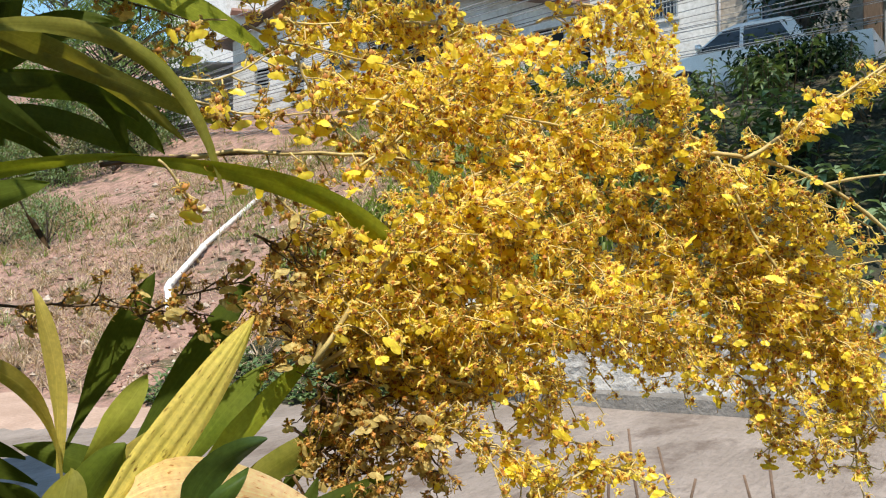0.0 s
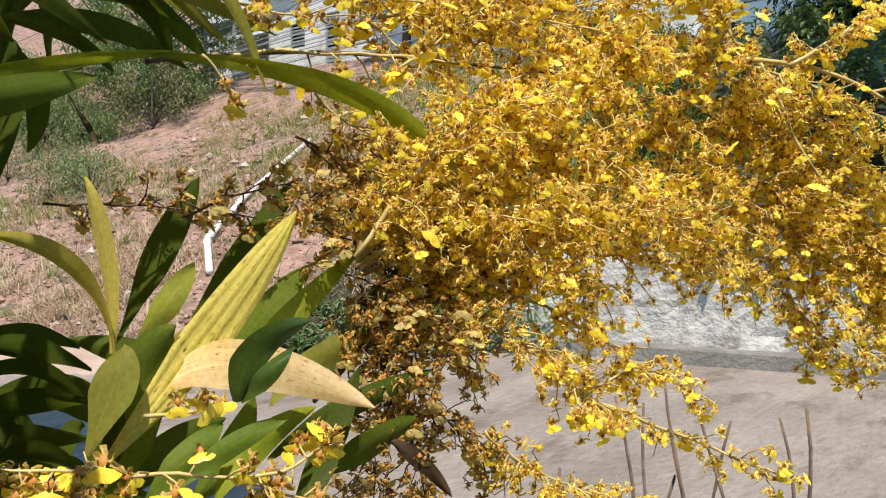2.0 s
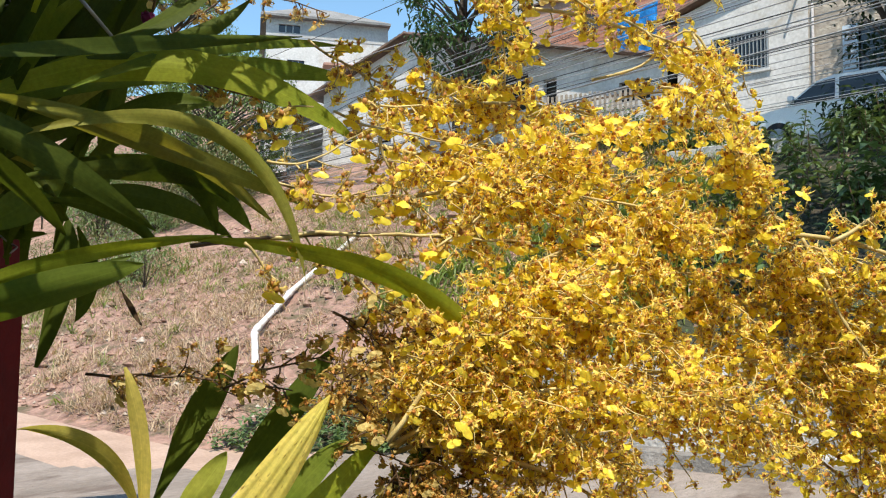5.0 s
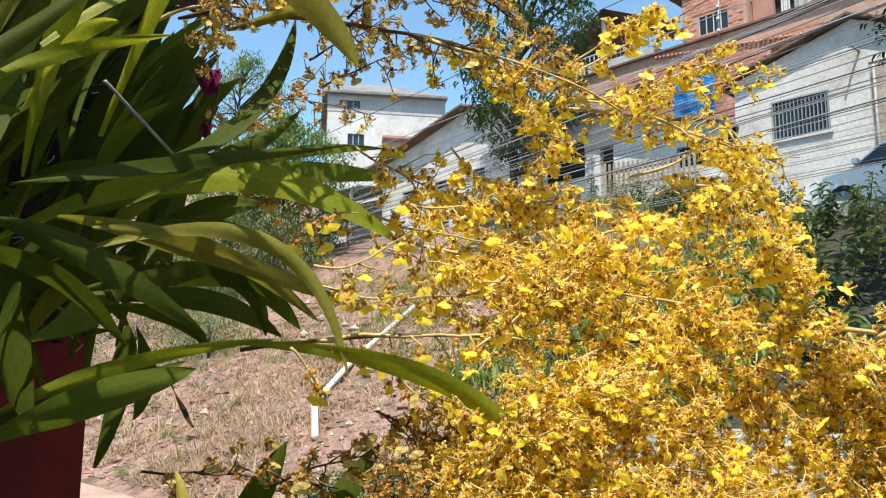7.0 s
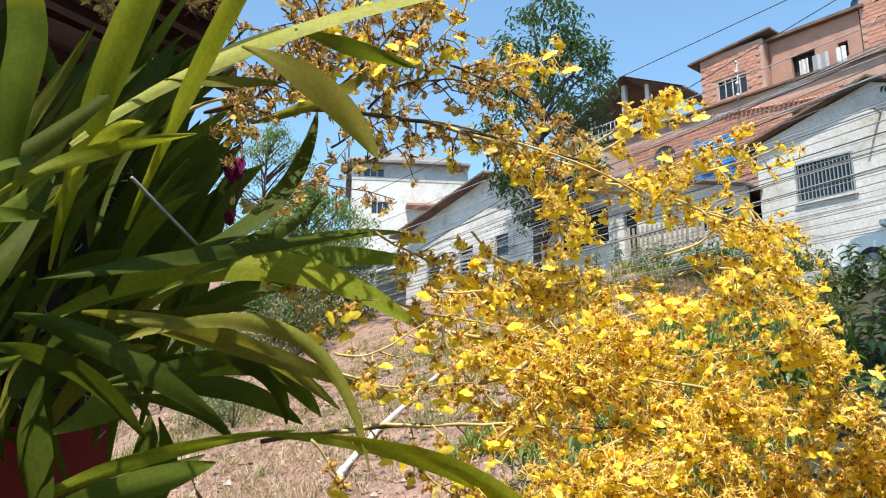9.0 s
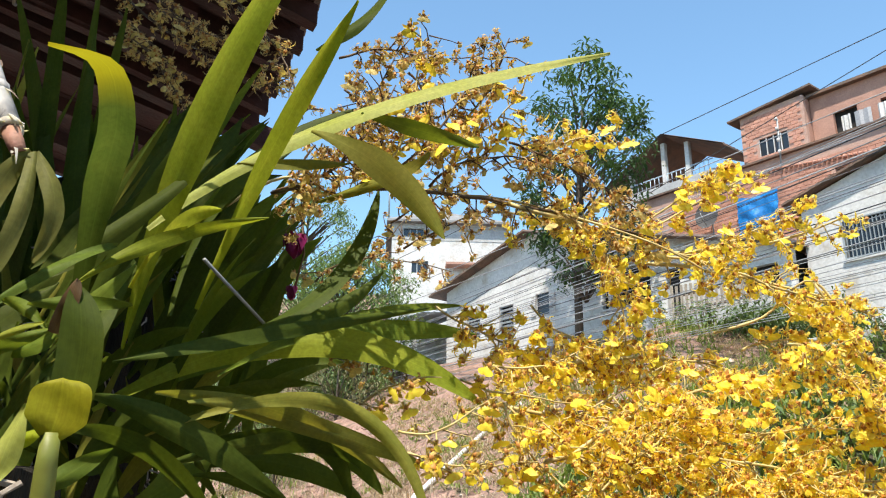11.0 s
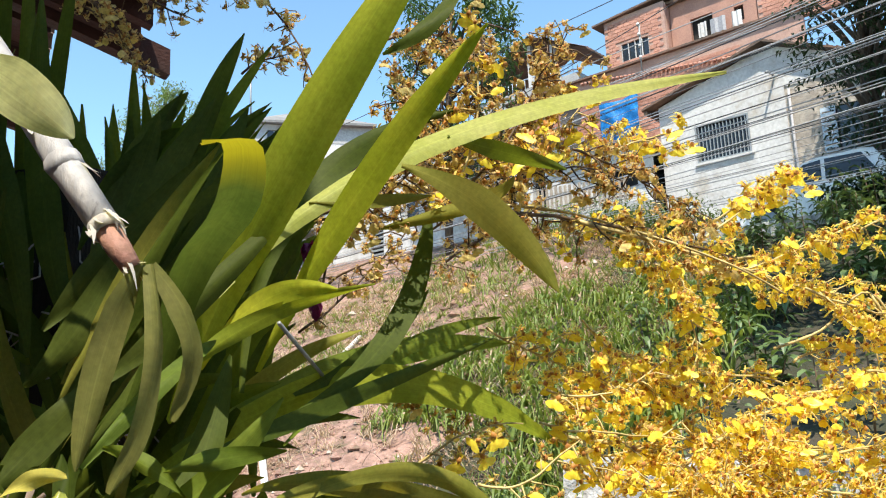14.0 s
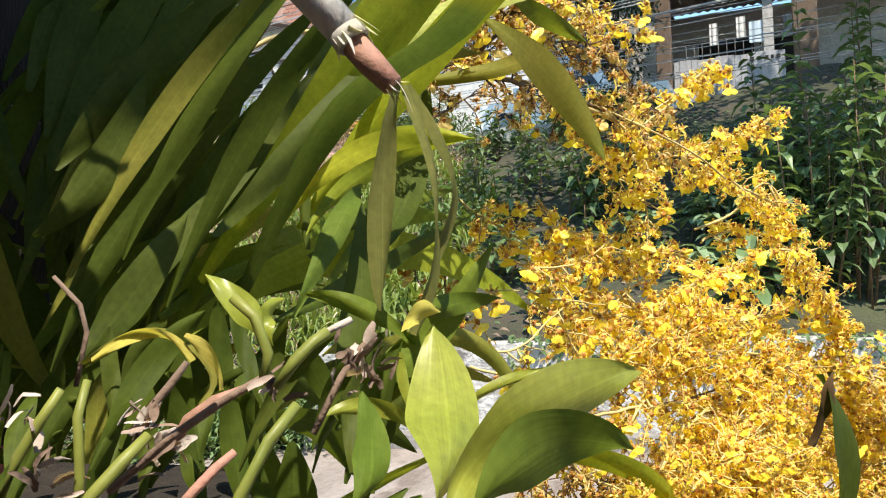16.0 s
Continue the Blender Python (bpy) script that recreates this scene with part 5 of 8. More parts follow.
def tree(name, place, height, spread_xy, crown_low, clumps, leaf, seed, mat, label, droop=0.6, trunk_r=0.16, per=34, bend=(0.3, 0.0)):
    """A tapered trunk with limbs; the crown is many clumps of single leaves with gaps between them."""
    r = random.Random(seed)
    t = empty(name, place)
    pts = [Vector((bend[0] * s * s, bend[1] * s, height * 0.8 * s - 0.2 * (s == 0))) for s in (0, 0.25, 0.5, 0.75, 1)]
    tube("trunk", pts, [trunk_r, trunk_r * 0.85, trunk_r * 0.7, trunk_r * 0.5, trunk_r * 0.2], M["bark"], t, sides=10)
    heap = Heap()
    for i in range(clumps):
        s = r.random()
        z = crown_low + (height - crown_low) * s
        reach = math.sin(math.pi * (0.12 + 0.83 * s)) * r.uniform(0.35, 1.0) ** 0.6
        a = r.uniform(0, 6.28)
        c = Vector((math.cos(a) * spread_xy[0] * reach + bend[0], math.sin(a) * spread_xy[1] * reach, z + r.uniform(-0.2, 0.2)))
        root = Vector((bend[0] * 0.6, bend[1] * 0.6, max(crown_low * 0.75, z - 0.8 - reach)))
        if i % 2 == 0:
            mid = root.lerp(c, 0.55) + Vector((0, 0, 0.15))
            tube("limb", [root, mid, c], [trunk_r * 0.35, trunk_r * 0.2, 0.012], M["bark"], t, sides=5)
        for _ in range(per):
            q = c + Vector((r.gauss(0, 0.22), r.gauss(0, 0.22), r.gauss(0, 0.2)))
            b = r.uniform(0, 6.28)
            heap.add(*leaf_piece(q, (math.cos(b), math.sin(b), r.uniform(-1.0, 0.2) * droop), (0, 0, 1), leaf * r.uniform(0.7, 1.2), leaf * r.uniform(0.26, 0.36), 0.35))
    heap.build("crown", [M[mat]], t)
    tagged(t, label, "tree")


dry_grass()
tall_grass()
bank_weeds()
bank_litter()
roadside_weeds()
tree("tree", (-16.7, 19.0, land(-16.7, 19.0)), 10.4, (2.3, 2.0), 2.0, 150, 0.26, 51, "mango", "slender green tree in front of the white houses", bend=(0.6, 0.0), trunk_r=0.15)
tree("tree", (-28.5, 17.5, land(-28.5, 17.5)), 6.2, (4.4, 3.0), 0.3, 300, 0.22, 52, "shrub", "pale green bushy tree beside the houses", trunk_r=0.12, per=44)
tree("tree", (-37.5, 20.5, land(-37.5, 20.5)), 9.5, (5.0, 3.0), 0.8, 200, 0.22, 56, "shrub", "pale green bushy tree beside a grey house", trunk_r=0.15, per=40)
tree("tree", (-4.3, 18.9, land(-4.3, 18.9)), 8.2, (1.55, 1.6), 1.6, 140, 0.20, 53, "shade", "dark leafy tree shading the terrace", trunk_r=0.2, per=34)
# the next three crowns are added, mostly out of view, to cast shade
tree("tree", (4.4, 10.8, land(4.4, 10.8)), 10.0, (4.5, 3.6), 5.8, 150, 0.30, 54, "shade", "unseen dark tree added to shade the bank", trunk_r=0.28, per=30, bend=(-3.6, -1.2))
tree("tree", (5.5, 15.6, land(5.5, 15.6)), 10.5, (3.0, 3.0), 6.4, 120, 0.30, 58, "shade", "unseen dark tree added to shade the gate ground", trunk_r=0.26, per=30, bend=(-4.2, -0.4))
tree("tree", (3.5, 15.5, land(3.5, 15.5)), 9.4, (2.1, 1.9), 6.0, 150, 0.26, 57, "shade", "dark tree added mostly out of view to shade the car", trunk_r=0.26, per=34, bend=(-6.3, 0.0))
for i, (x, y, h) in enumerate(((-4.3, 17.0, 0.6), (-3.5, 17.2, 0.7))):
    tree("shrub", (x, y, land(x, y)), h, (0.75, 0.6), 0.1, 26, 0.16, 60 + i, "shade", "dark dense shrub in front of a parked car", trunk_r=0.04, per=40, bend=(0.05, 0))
for i, (x, y, h) in enumerate(((-8.2, 17.6, 0.7), (-9.1, 17.3, 0.5), (-9.9, 17.1, 0.45), (-8.6, 18.6, 0.8))):
    tree("shrub", (x, y, land(x, y)), h, (0.8, 0.6), 0.1, 28, 0.15, 70 + i, "weed", "green leafy shrub below a house wall", trunk_r=0.04, per=40, bend=(0.05, 0))

for i, (x, y, h) in enumerate(((-5.75, 7.6, 0.55), (-5.2, 7.75, 0.5), (-6.2, 7.2, 0.45))):
    tree("shrub", (x, y, land(x, y)), h, (0.42, 0.3), 0.05, 18, 0.10, 260 + i, "shrub", "low green weed bush at the end of a low wall", trunk_r=0.02, per=36, bend=(0.03, 0))


def clods():
    """Lumps of dry earth and a few stones on the bank."""
    r = random.Random(35)
    heap = Heap()
    for _ in range(5200):
        x, y = r.uniform(-22, -6.6), 5.0 + 10.5 * r.random() ** 1.3
        if not clear_of_road(x, y):
            continue
        s = r.uniform(0.015, 0.055) * (2.6 if r.random() < 0.08 else 1.0)
        z = land(x, y) + 0.2 * s
        v = [Vector(q) * s * r.uniform(0.7, 1.3) + Vector((x, y, z)) for q in ((1.2, 0, 0), (-1.2, 0.1, 0), (0, 1, 0), (0.1, -1, 0), (0, 0, 0.8), (0, 0, -0.8))]
        heap.add(v, [(0, 2, 4), (2, 1, 4), (1, 3, 4), (3, 0, 4), (2, 0, 5), (1, 2, 5), (3, 1, 5), (0, 3, 5)], 0 if r.random() < 0.85 else 1)
    ob = heap.build("earth_clods", [M["dirt"], M["clay"]])
    tagged(ob, "loose reddish earth clods and stones on a bank", "clods", kind="stuff")


def bank_twigs():
    r = random.Random(36)
    heap = Heap()
    for _ in range(900):
        x, y = r.uniform(-19, -6.6), 5.2 + 9.0 * r.random() ** 1.2
        if not clear_of_road(x, y):
            continue
        a, n = r.uniform(0, 6.28), 5
        p = Vector((x, y, land(x, y) + 0.01))
        way = Vector((math.cos(a), math.sin(a), r.uniform(0.1, 1.4))).normalized()
        pts = [p]
        for _ in range(n):
            way = (way + 0.25 * Vector((r.gauss(0, 1), r.gauss(0, 1), r.gauss(0, 1)))).normalized()
            pts.append(pts[-1] + way * r.uniform(0.04, 0.13))
        heap.add(*tube_data(pts, [0.006 * (1 - 0.7 * i / n) for i in range(n + 1)], 4), r.choice((0, 0, 1)))
    ob = heap.build("dry_twigs", [M["straw"], M["dead"]])
    tagged(ob, "dry bent twigs and stalks on a bank", "twigs", kind="stuff")


clods()
bank_twigs()
BUSH = random.Random(81)
for i in range(16):
    x = -24.5 - 1.25 * i + BUSH.uniform(-0.5, 0.5)
    y = BUSH.uniform(13.0, 17.5)
    tree("shrub", (x, y, land(x, y)), BUSH.uniform(1.6, 3.0), (1.7, 1.4), 0.1, 46, 0.15, 300 + i, "shrub" if i % 3 else "drybush", "dense greyish green shrub on top of the bank", trunk_r=0.05, per=36, bend=(0.05, 0))
for i in range(14):
    x = -19.0 - 1.1 * i + BUSH.uniform(-0.5, 0.5)
    y = BUSH.uniform(8.5, 12.0)
    tree("shrub", (x, y, land(x, y)), BUSH.uniform(0.5, 1.1), (1.1, 0.9), 0.05, 24, 0.12, 340 + i, "shrub" if i % 4 == 0 else "drybush", "low half-dry shrub on the bank", trunk_r=0.03, per=34, bend=(0.05, 0))
for i, (x, y, h) in enumerate(((-28.5, 14.6, 1.5), (-30.5, 15.0, 1.8), (-33.0, 15.6, 1.8), (-26.6, 14.3, 1.0))):
    tree("shrub", (x, y, land(x, y)), h, (1.3, 1.0), 0.1, 40, 0.13, 160 + i, "shrub", "green bushy shrub on top of the bank", trunk_r=0.05, per=40, bend=(0.05, 0))


# ---- the orchids close to the camera ----
STAND, AHEAD = Vector((0, 0.06, 1.62)), radians(36.4)
RIGHT, UP, INTO = Vector((math.cos(AHEAD), math.sin(AHEAD), 0)), Vector((0, 0, 1)), Vector((-math.sin(AHEAD), math.cos(AHEAD), 0))


def at(q):
    """From the plant's own axes (across, up, away from the railing) to the world."""
    return STAND + q[0] * RIGHT + q[1] * UP + q[2] * INTO


orchid = empty("orchid", at((-0.62, -0.30, 0.66)))
tagged(orchid, "large yellow-flowered orchid with long strap leaves and arching sprays", "orchid")
cane_orchid = empty("orchid", at((-0.60, 0.25, 0.46)))
tagged(cane_orchid, "cane orchid with a pale sheathed cane and hanging leaves", "orchid")
SHOOT = random.Random(77)


def leaf(tone, b, c, t, width, owner=None, roll=None, neck=0.14, blunt=2.2, wide=None):
    """A strap leaf from base b to tip t, bent by the control point c or led through the places listed in c, keeled along the middle, with a slight twist."""
    owner = owner or orchid
    inv = owner.matrix_world.inverted()
    if isinstance(c[0], tuple):
        knots = [at(q) for q in (b, *c, t)]

        def run(u):
            u = min(max(u, 0.0), 1.0) * (len(knots) - 1)
            i = min(int(u), len(knots) - 2)
            u -= i
            p0, p1, p2, p3 = knots[max(i - 1, 0)], knots[i], knots[i + 1], knots[min(i + 2, len(knots) - 1)]
            return 0.5 * (2 * p1 + (p2 - p0) * u + (2 * p0 - 5 * p1 + 4 * p2 - p3) * u * u + (3 * p1 - p0 - 3 * p2 + p3) * u ** 3)
    else:
        P0, P1, P2 = at(b), at(c), at(t)

        def run(u):
            return curve_at(P0, P1, P2, u)
    turn = SHOOT.uniform(-0.45, 0.45)
    turn = turn if roll is None else roll
    twist = SHOOT.uniform(-0.5, 0.5)
    fold = SHOOT.uniform(0.10, 0.30)
    wavy = SHOOT.uniform(0, 6)
    n, across = 18, (-1.0, -0.5, 0.0, 0.5, 1.0)
    folds = 0.0
    if tone == "pleated":
        across, folds = tuple(-1 + i / 6 for i in range(13)), 0.11
    verts, faces, uvs = [], [], []
    for i in range(n + 1):
        s = i / n
        p = run(s)
        way = (run(min(1, s + 0.02)) - run(max(0, s - 0.02))).normalized()
        side = way.cross(INTO + 0.15 * UP)
        side = side.normalized() if side.length > 1e-3 else RIGHT
        if wide:
            side = RIGHT * wide[0] + UP * wide[1] + INTO * wide[2]
            side = (side - side.dot(way) * way).normalized()
        side = Matrix.Rotation(turn + twist * (s - 0.5), 3, way) @ side
        nor = side.cross(way).normalized()
        w = width * 0.5 * min(1.0, neck + 2.1 * s) * max(0.0, 1 - max(0.0, (s - 0.45) / 0.55) ** blunt) ** 0.75
        w = max(w, 0.0006)
        for q, a in enumerate(across):
            ripple = 0.0016 * math.sin(7 * s + wavy + 2 * a)
            verts.append(inv @ (p + side * w * a + nor * (abs(a) * w * fold + ripple + folds * w * (q % 3 == 0))))
            uvs.append((0.5 + a / 2, s))
    k = len(across)
    for i in range(n):
        for j in range(k - 1):
            faces.append((i * k + j, i * k + j + 1, (i + 1) * k + j + 1, (i + 1) * k + j))
    ob = raw("leaf", verts, faces, TONES[tone], owner, TONES[tone].name.replace("_", " "), smooth=True)
    layer = ob.data.uv_layers.new(name="UVMap")
    for loop in ob.data.loops:
        layer.data[loop.index].uv = uvs[loop.vertex_index]
    return ob


def flower_template(r, curled=False):
    """One blossom, facing +z, top at +y: a broad two-lobed hanging lip, five short wavy tepals and a warty centre.
    An ageing one is a knot of narrow curled strips, with or without a shrunken lip."""
    v, f, m = [], [], []

    def add(verts, faces, index):
        base = len(v)
        v.extend(Vector(q) for q in verts)
        f.extend(tuple(base + i for i in q) for q in faces)
        m.extend([index] * len(faces) if isinstance(index, int) else index)

    size = 0.0100

    def lip(wide, long, bow):
        rows = ((-0.12, 0.15), (-0.36, 0.20), (-0.52, 0.70), (-0.78, 1.02), (-1.02, 0.92), (-1.18, 0.50))
        verts = []
        for j, (y, w) in enumerate(rows):
            w *= wide * r.uniform(0.93, 1.07)
            for e in (-1, -0.45, 0, 0.45, 1):
                notch = 0.13 if j == 5 and e == 0 else 0.0
                verts.append((e * w * size, (y + notch) * long * size, size * (0.25 + bow * (0.2 - (y + 0.3) ** 2 - 0.35 * (e * w) ** 2) + 0.05 * math.sin(7 * e * w + 6 * y))))
        add(verts, [(5 * j + i, 5 * j + i + 1, 5 * j + i + 6, 5 * j + i + 5) for j in range(5) for i in range(4)], 0)

    if not curled:
        lip(r.uniform(0.9, 1.1), r.uniform(0.95, 1.1), r.uniform(0.15, 0.45))
        for angle, length in ((90, 0.85), (32, 0.95), (148, 0.95), (-18, 0.75), (198, 0.75)):
            a = radians(angle + r.uniform(-14, 14))
            c, s = math.cos(a), math.sin(a)
            back, twist, wave = r.uniform(-0.9, 0.9), r.uniform(-1.4, 1.4), r.uniform(0.06, 0.16) * r.choice((-1, 1))
            verts = []
            for q, (d, w) in enumerate(((0.1, 0.09), (0.38, 0.20), (0.62, 0.16), (0.86, 0.19), (1.0, 0.05))):
                z = size * back * d * d * 0.9 + size * wave * (1 if q % 2 else -1)
                for e in (-1, 0.25, 1):
                    px, py = d * length * size, (e * w + wave * math.sin(3 * d)) * size
                    verts.append((px * c - py * s, px * s + py * c, z + e * twist * w * d * size))
            add(verts, [q for i in range(4) for q in ((3 * i, 3 * i + 1, 3 * i + 4, 3 * i + 3), (3 * i + 1, 3 * i + 2, 3 * i + 5, 3 * i + 4))], [1, 3] * 4)
    else:
        for k in range(r.randint(8, 10)):
            out = Vector((r.gauss(0, 1), r.gauss(0, 1), 0.5 * r.gauss(0, 1))).normalized()
            axis = Vector((r.gauss(0, 1), r.gauss(0, 1), r.gauss(0, 1))).cross(out).normalized()
            p, way = out * 0.12 * size, out.copy()
            step, wind, w = size * r.uniform(0.20, 0.33), r.uniform(0.30, 0.85) * r.choice((-1, 1)), size * r.uniform(0.075, 0.135)
            verts = []
            for i in range(6):
                e = w * (0.55, 1.0, 0.9, 1.05, 0.8, 0.3)[i]
                verts += [p - axis * e, p + axis * e]
                way = Matrix.Rotation(wind, 3, axis) @ way
                p = p + way * step + axis * r.uniform(-0.04, 0.04) * size
            add(verts, [(2 * i, 2 * i + 1, 2 * i + 3, 2 * i + 2) for i in range(5)], 1 if k % 2 else 3)
        if r.random() < 0.35:
            lip(r.uniform(0.35, 0.6), r.uniform(0.6, 0.85), r.uniform(0.5, 1.2))
    k = size * 0.31
    add([(k, 0, k), (-k, 0, k), (0, k * 1.4, k), (0, -k * 1.2, k * 0.8), (0, 0.1 * k, k * 2.4)], [(0, 2, 4), (2, 1, 4), (1, 3, 4), (3, 0, 4)], 2)
    return v, f, m


BLOOMS = [flower_template(random.Random(900 + i), i > 5) for i in range(18)]
BLOOM_MESH = []
for shape in BLOOMS:
    me = bpy.data.meshes.new("flower")
    me.from_pydata(shape[0], [], shape[1])
    for q in ("lip", "browntepal", "crest", "tepal"):
        me.materials.append(M[q])
    me.polygons.foreach_set("material_index", shape[2])
    me.polygons.foreach_set("use_smooth", [True] * len(me.polygons))
    BLOOM_MESH.append(me)
MASS = Heap()
DRY = Heap()
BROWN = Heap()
FRESH = {"near": 0.75, "amber": 0.5, "loose": 0.32, "gold": 0.27, "brown": 0.32, "dark": 0.2, "dry": 0.15}
SINGLE = {"near", "amber"}
count_single = 0


def bloom(place, facing, up, scale, tone, parent):
    global count_single
    z = facing.normalized()
    x = up.cross(z)
    x = x.normalized() if x.length > 1e-3 else z.orthogonal().normalized()
    y = z.cross(x)
    rot = Matrix((x, y, z)).transposed() * scale
    fresh = SHOOT.random() < FRESH[tone]
    if tone in SINGLE and count_single < 300:
        count_single += 1
        ob = new("flower", SHOOT.choice(BLOOM_MESH[:6] if fresh else BLOOM_MESH[6:]))
        ob.parent = parent
        ob.matrix_basis = orchid.matrix_world.inverted() @ (Matrix.Translation(place) @ rot.to_4x4())
        return
    v, f, m = SHOOT.choice(BLOOMS[:6] if fresh else BLOOMS[6:])
    inv = orchid.matrix_world.inverted()
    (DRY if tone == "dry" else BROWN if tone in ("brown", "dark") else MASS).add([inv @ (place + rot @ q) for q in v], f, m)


def spray(tone, b, c, t, branchlets, spread, density=1.0):
    """A flower stalk with zigzag side branches that carry blossoms and a few buds."""
    P0, P1, P2 = at(b), at(c), at(t)
    inv = orchid.matrix_world.inverted()
    heap = Heap()
    length = (P2 - P0).length
    line = [curve_at(P0, P1, P2, i / 14) + 0.004 * noise.noise_vector(curve_at(P0, P1, P2, i / 14) * 30) for i in range(15)]
    stalk_r = 0.0028 if length > 0.25 else 0.0017
    heap.add(*tube_data([inv @ q for q in line], [stalk_r * (1 - 0.55 * i / 14) for i in range(15)], 6))
    dark = tone in ("brown", "dim", "dark", "dry")
    blooms = []
    thick = 4.6 if tone == "gold" else 2.8 if tone == "loose" else 2.2 if tone in ("brown", "dry") else 1.2
    branchlets = int(branchlets * thick)
    for k in range(branchlets):
        s = 0.10 + 0.90 * (k + SHOOT.random()) / branchlets
        root = curve_at(P0, P1, P2, min(1.0, s))
        way = (curve_at(P0, P1, P2, min(1, s + 0.05)) - curve_at(P0, P1, P2, max(0, s - 0.05))).normalized()
        out = Vector((SHOOT.gauss(0, 1), SHOOT.gauss(0, 1), SHOOT.gauss(0, 1) - 0.15))
        out = (out - out.dot(way) * way * 0.7).normalized()
        run = spread * SHOOT.uniform(0.45, 1.25)
        n = max(2, min(6, int(run / 0.0125)))
        p, path = root.copy(), [root]
        heading = (out + 0.5 * way).normalized()
        for j in range(n):
            heading = (heading + 0.35 * Vector((SHOOT.gauss(0, 1), SHOOT.gauss(0, 1), SHOOT.gauss(0, 1) - 0.25))).normalized()
            p = p + heading * run / n
            path.append(p.copy())
            stalklet = p + 0.008 * Vector((SHOOT.gauss(0, 1), SHOOT.gauss(0, 1), SHOOT.gauss(0, 1) - 0.4)).normalized()
            if SHOOT.random() < 0.93 * density:
                blooms.append((stalklet, p.copy()))
        heap.add(*tube_data([inv @ q for q in path], [0.0011 * (1 - 0.5 * i / n) for i in range(n + 1)], 4))
    for tip, root in blooms:
        heap.add(*tube_data([inv @ root, inv @ tip], 0.0006, 3))
    stem = heap.build("flower_stalk", [M["stalkdark"] if dark else M["stalk"]], orchid, smooth=True)
    for tip, root in blooms:
        facing = -0.90 * INTO + 0.25 * UP + 0.10 * RIGHT + 0.42 * Vector((SHOOT.gauss(0, 1), SHOOT.gauss(0, 1), SHOOT.gauss(0, 1)))
        up = UP + 0.45 * Vector((SHOOT.gauss(0, 1), SHOOT.gauss(0, 1), SHOOT.gauss(0, 1)))
        scale = SHOOT.uniform(0.75, 1.15) * (1.12 if tone == "near" else 1.0 if tone in ("amber", "loose") else 0.88)
        bloom(tip, facing, up, scale, tone, stem)


leaf("pleated", (-0.298, -0.251, 0.600), (-0.231, -0.162, 0.668), (-0.180, -0.057, 0.745), 0.04)
leaf("lime", (-0.320, -0.177, 0.660), (-0.315, -0.098, 0.660), (-0.339, -0.028, 0.660), 0.022)
leaf("lime", (-0.317, -0.182, 0.660), (-0.318, -0.077, 0.640), (-0.408, -0.076, 0.620), 0.02)
leaf("dark", (-0.398, -0.196, 0.840), (-0.365, -0.103, 0.865), (-0.315, -0.018, 0.870), 0.042)
leaf("fresh", (-0.308, -0.175, 0.680), (-0.273, -0.132, 0.675), (-0.258, -0.102, 0.690), 0.024)
leaf("dark", (-0.327, -0.195, 0.840), (-0.261, -0.091, 0.860), (-0.208, -0.020, 0.880), 0.036)
leaf("mid", (-0.271, -0.223, 0.800), (-0.226, -0.148, 0.805), (-0.182, -0.112, 0.830), 0.03)
leaf("olive", (-0.304, -0.240, 0.580), (-0.286, -0.184, 0.600), (-0.291, -0.163, 0.620), 0.036)
leaf("mid", (-0.312, -0.262, 0.620), (-0.289, -0.181, 0.625), (-0.261, -0.151, 0.650), 0.038)
leaf("cream", (-0.273, -0.210, 0.640), (-0.234, -0.151, 0.650), (-0.102, -0.232, 0.700), 0.042)
leaf("gloss", (-0.200, -0.208, 0.620), (-0.196, -0.160, 0.606), (-0.146, -0.146, 0.640), 0.027, roll=0.35, neck=0.3)
leaf("gloss", (-0.199, -0.208, 0.622), (-0.176, -0.188, 0.614), (-0.158, -0.166, 0.630), 0.016, roll=-0.2, neck=0.3)
leaf("mid", (-0.166, -0.307, 0.740), (-0.108, -0.281, 0.745), (-0.071, -0.258, 0.770), 0.034)
leaf("brown", (-0.098, -0.277, 0.760), (-0.069, -0.289, 0.755), (-0.037, -0.336, 0.770), 0.018)
leaf("dark", (-0.393, -0.187, 0.750), (-0.443, -0.162, 0.745), (-0.518, -0.185, 0.760), 0.022)
leaf("dark", (-0.367, -0.203, 0.720), (-0.423, -0.172, 0.720), (-0.491, -0.184, 0.720), 0.024)
leaf("dark", (-0.353, -0.230, 0.700), (-0.411, -0.225, 0.720), (-0.501, -0.253, 0.740), 0.03)
leaf("dark", (-0.348, -0.241, 0.700), (-0.420, -0.179, 0.730), (-0.519, -0.224, 0.760), 0.024)
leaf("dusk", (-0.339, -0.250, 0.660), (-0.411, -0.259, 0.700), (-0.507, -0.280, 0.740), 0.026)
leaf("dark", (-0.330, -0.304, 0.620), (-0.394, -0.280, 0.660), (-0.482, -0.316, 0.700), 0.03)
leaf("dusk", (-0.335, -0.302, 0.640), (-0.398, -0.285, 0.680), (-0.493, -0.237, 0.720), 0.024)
leaf("dark", (-0.324, -0.266, 0.620), (-0.381, -0.249, 0.660), (-0.471, -0.300, 0.700), 0.03)
leaf("mid", (-0.270, -0.286, 0.600), (-0.245, -0.254, 0.620), (-0.219, -0.231, 0.640), 0.026)
leaf("dark2", (-0.242, -0.272, 0.600), (-0.211, -0.240, 0.620), (-0.165, -0.226, 0.640), 0.018)
leaf("dark", (-0.168, -0.315, 0.660), (-0.155, -0.299, 0.700), (-0.122, -0.204, 0.740), 0.03)
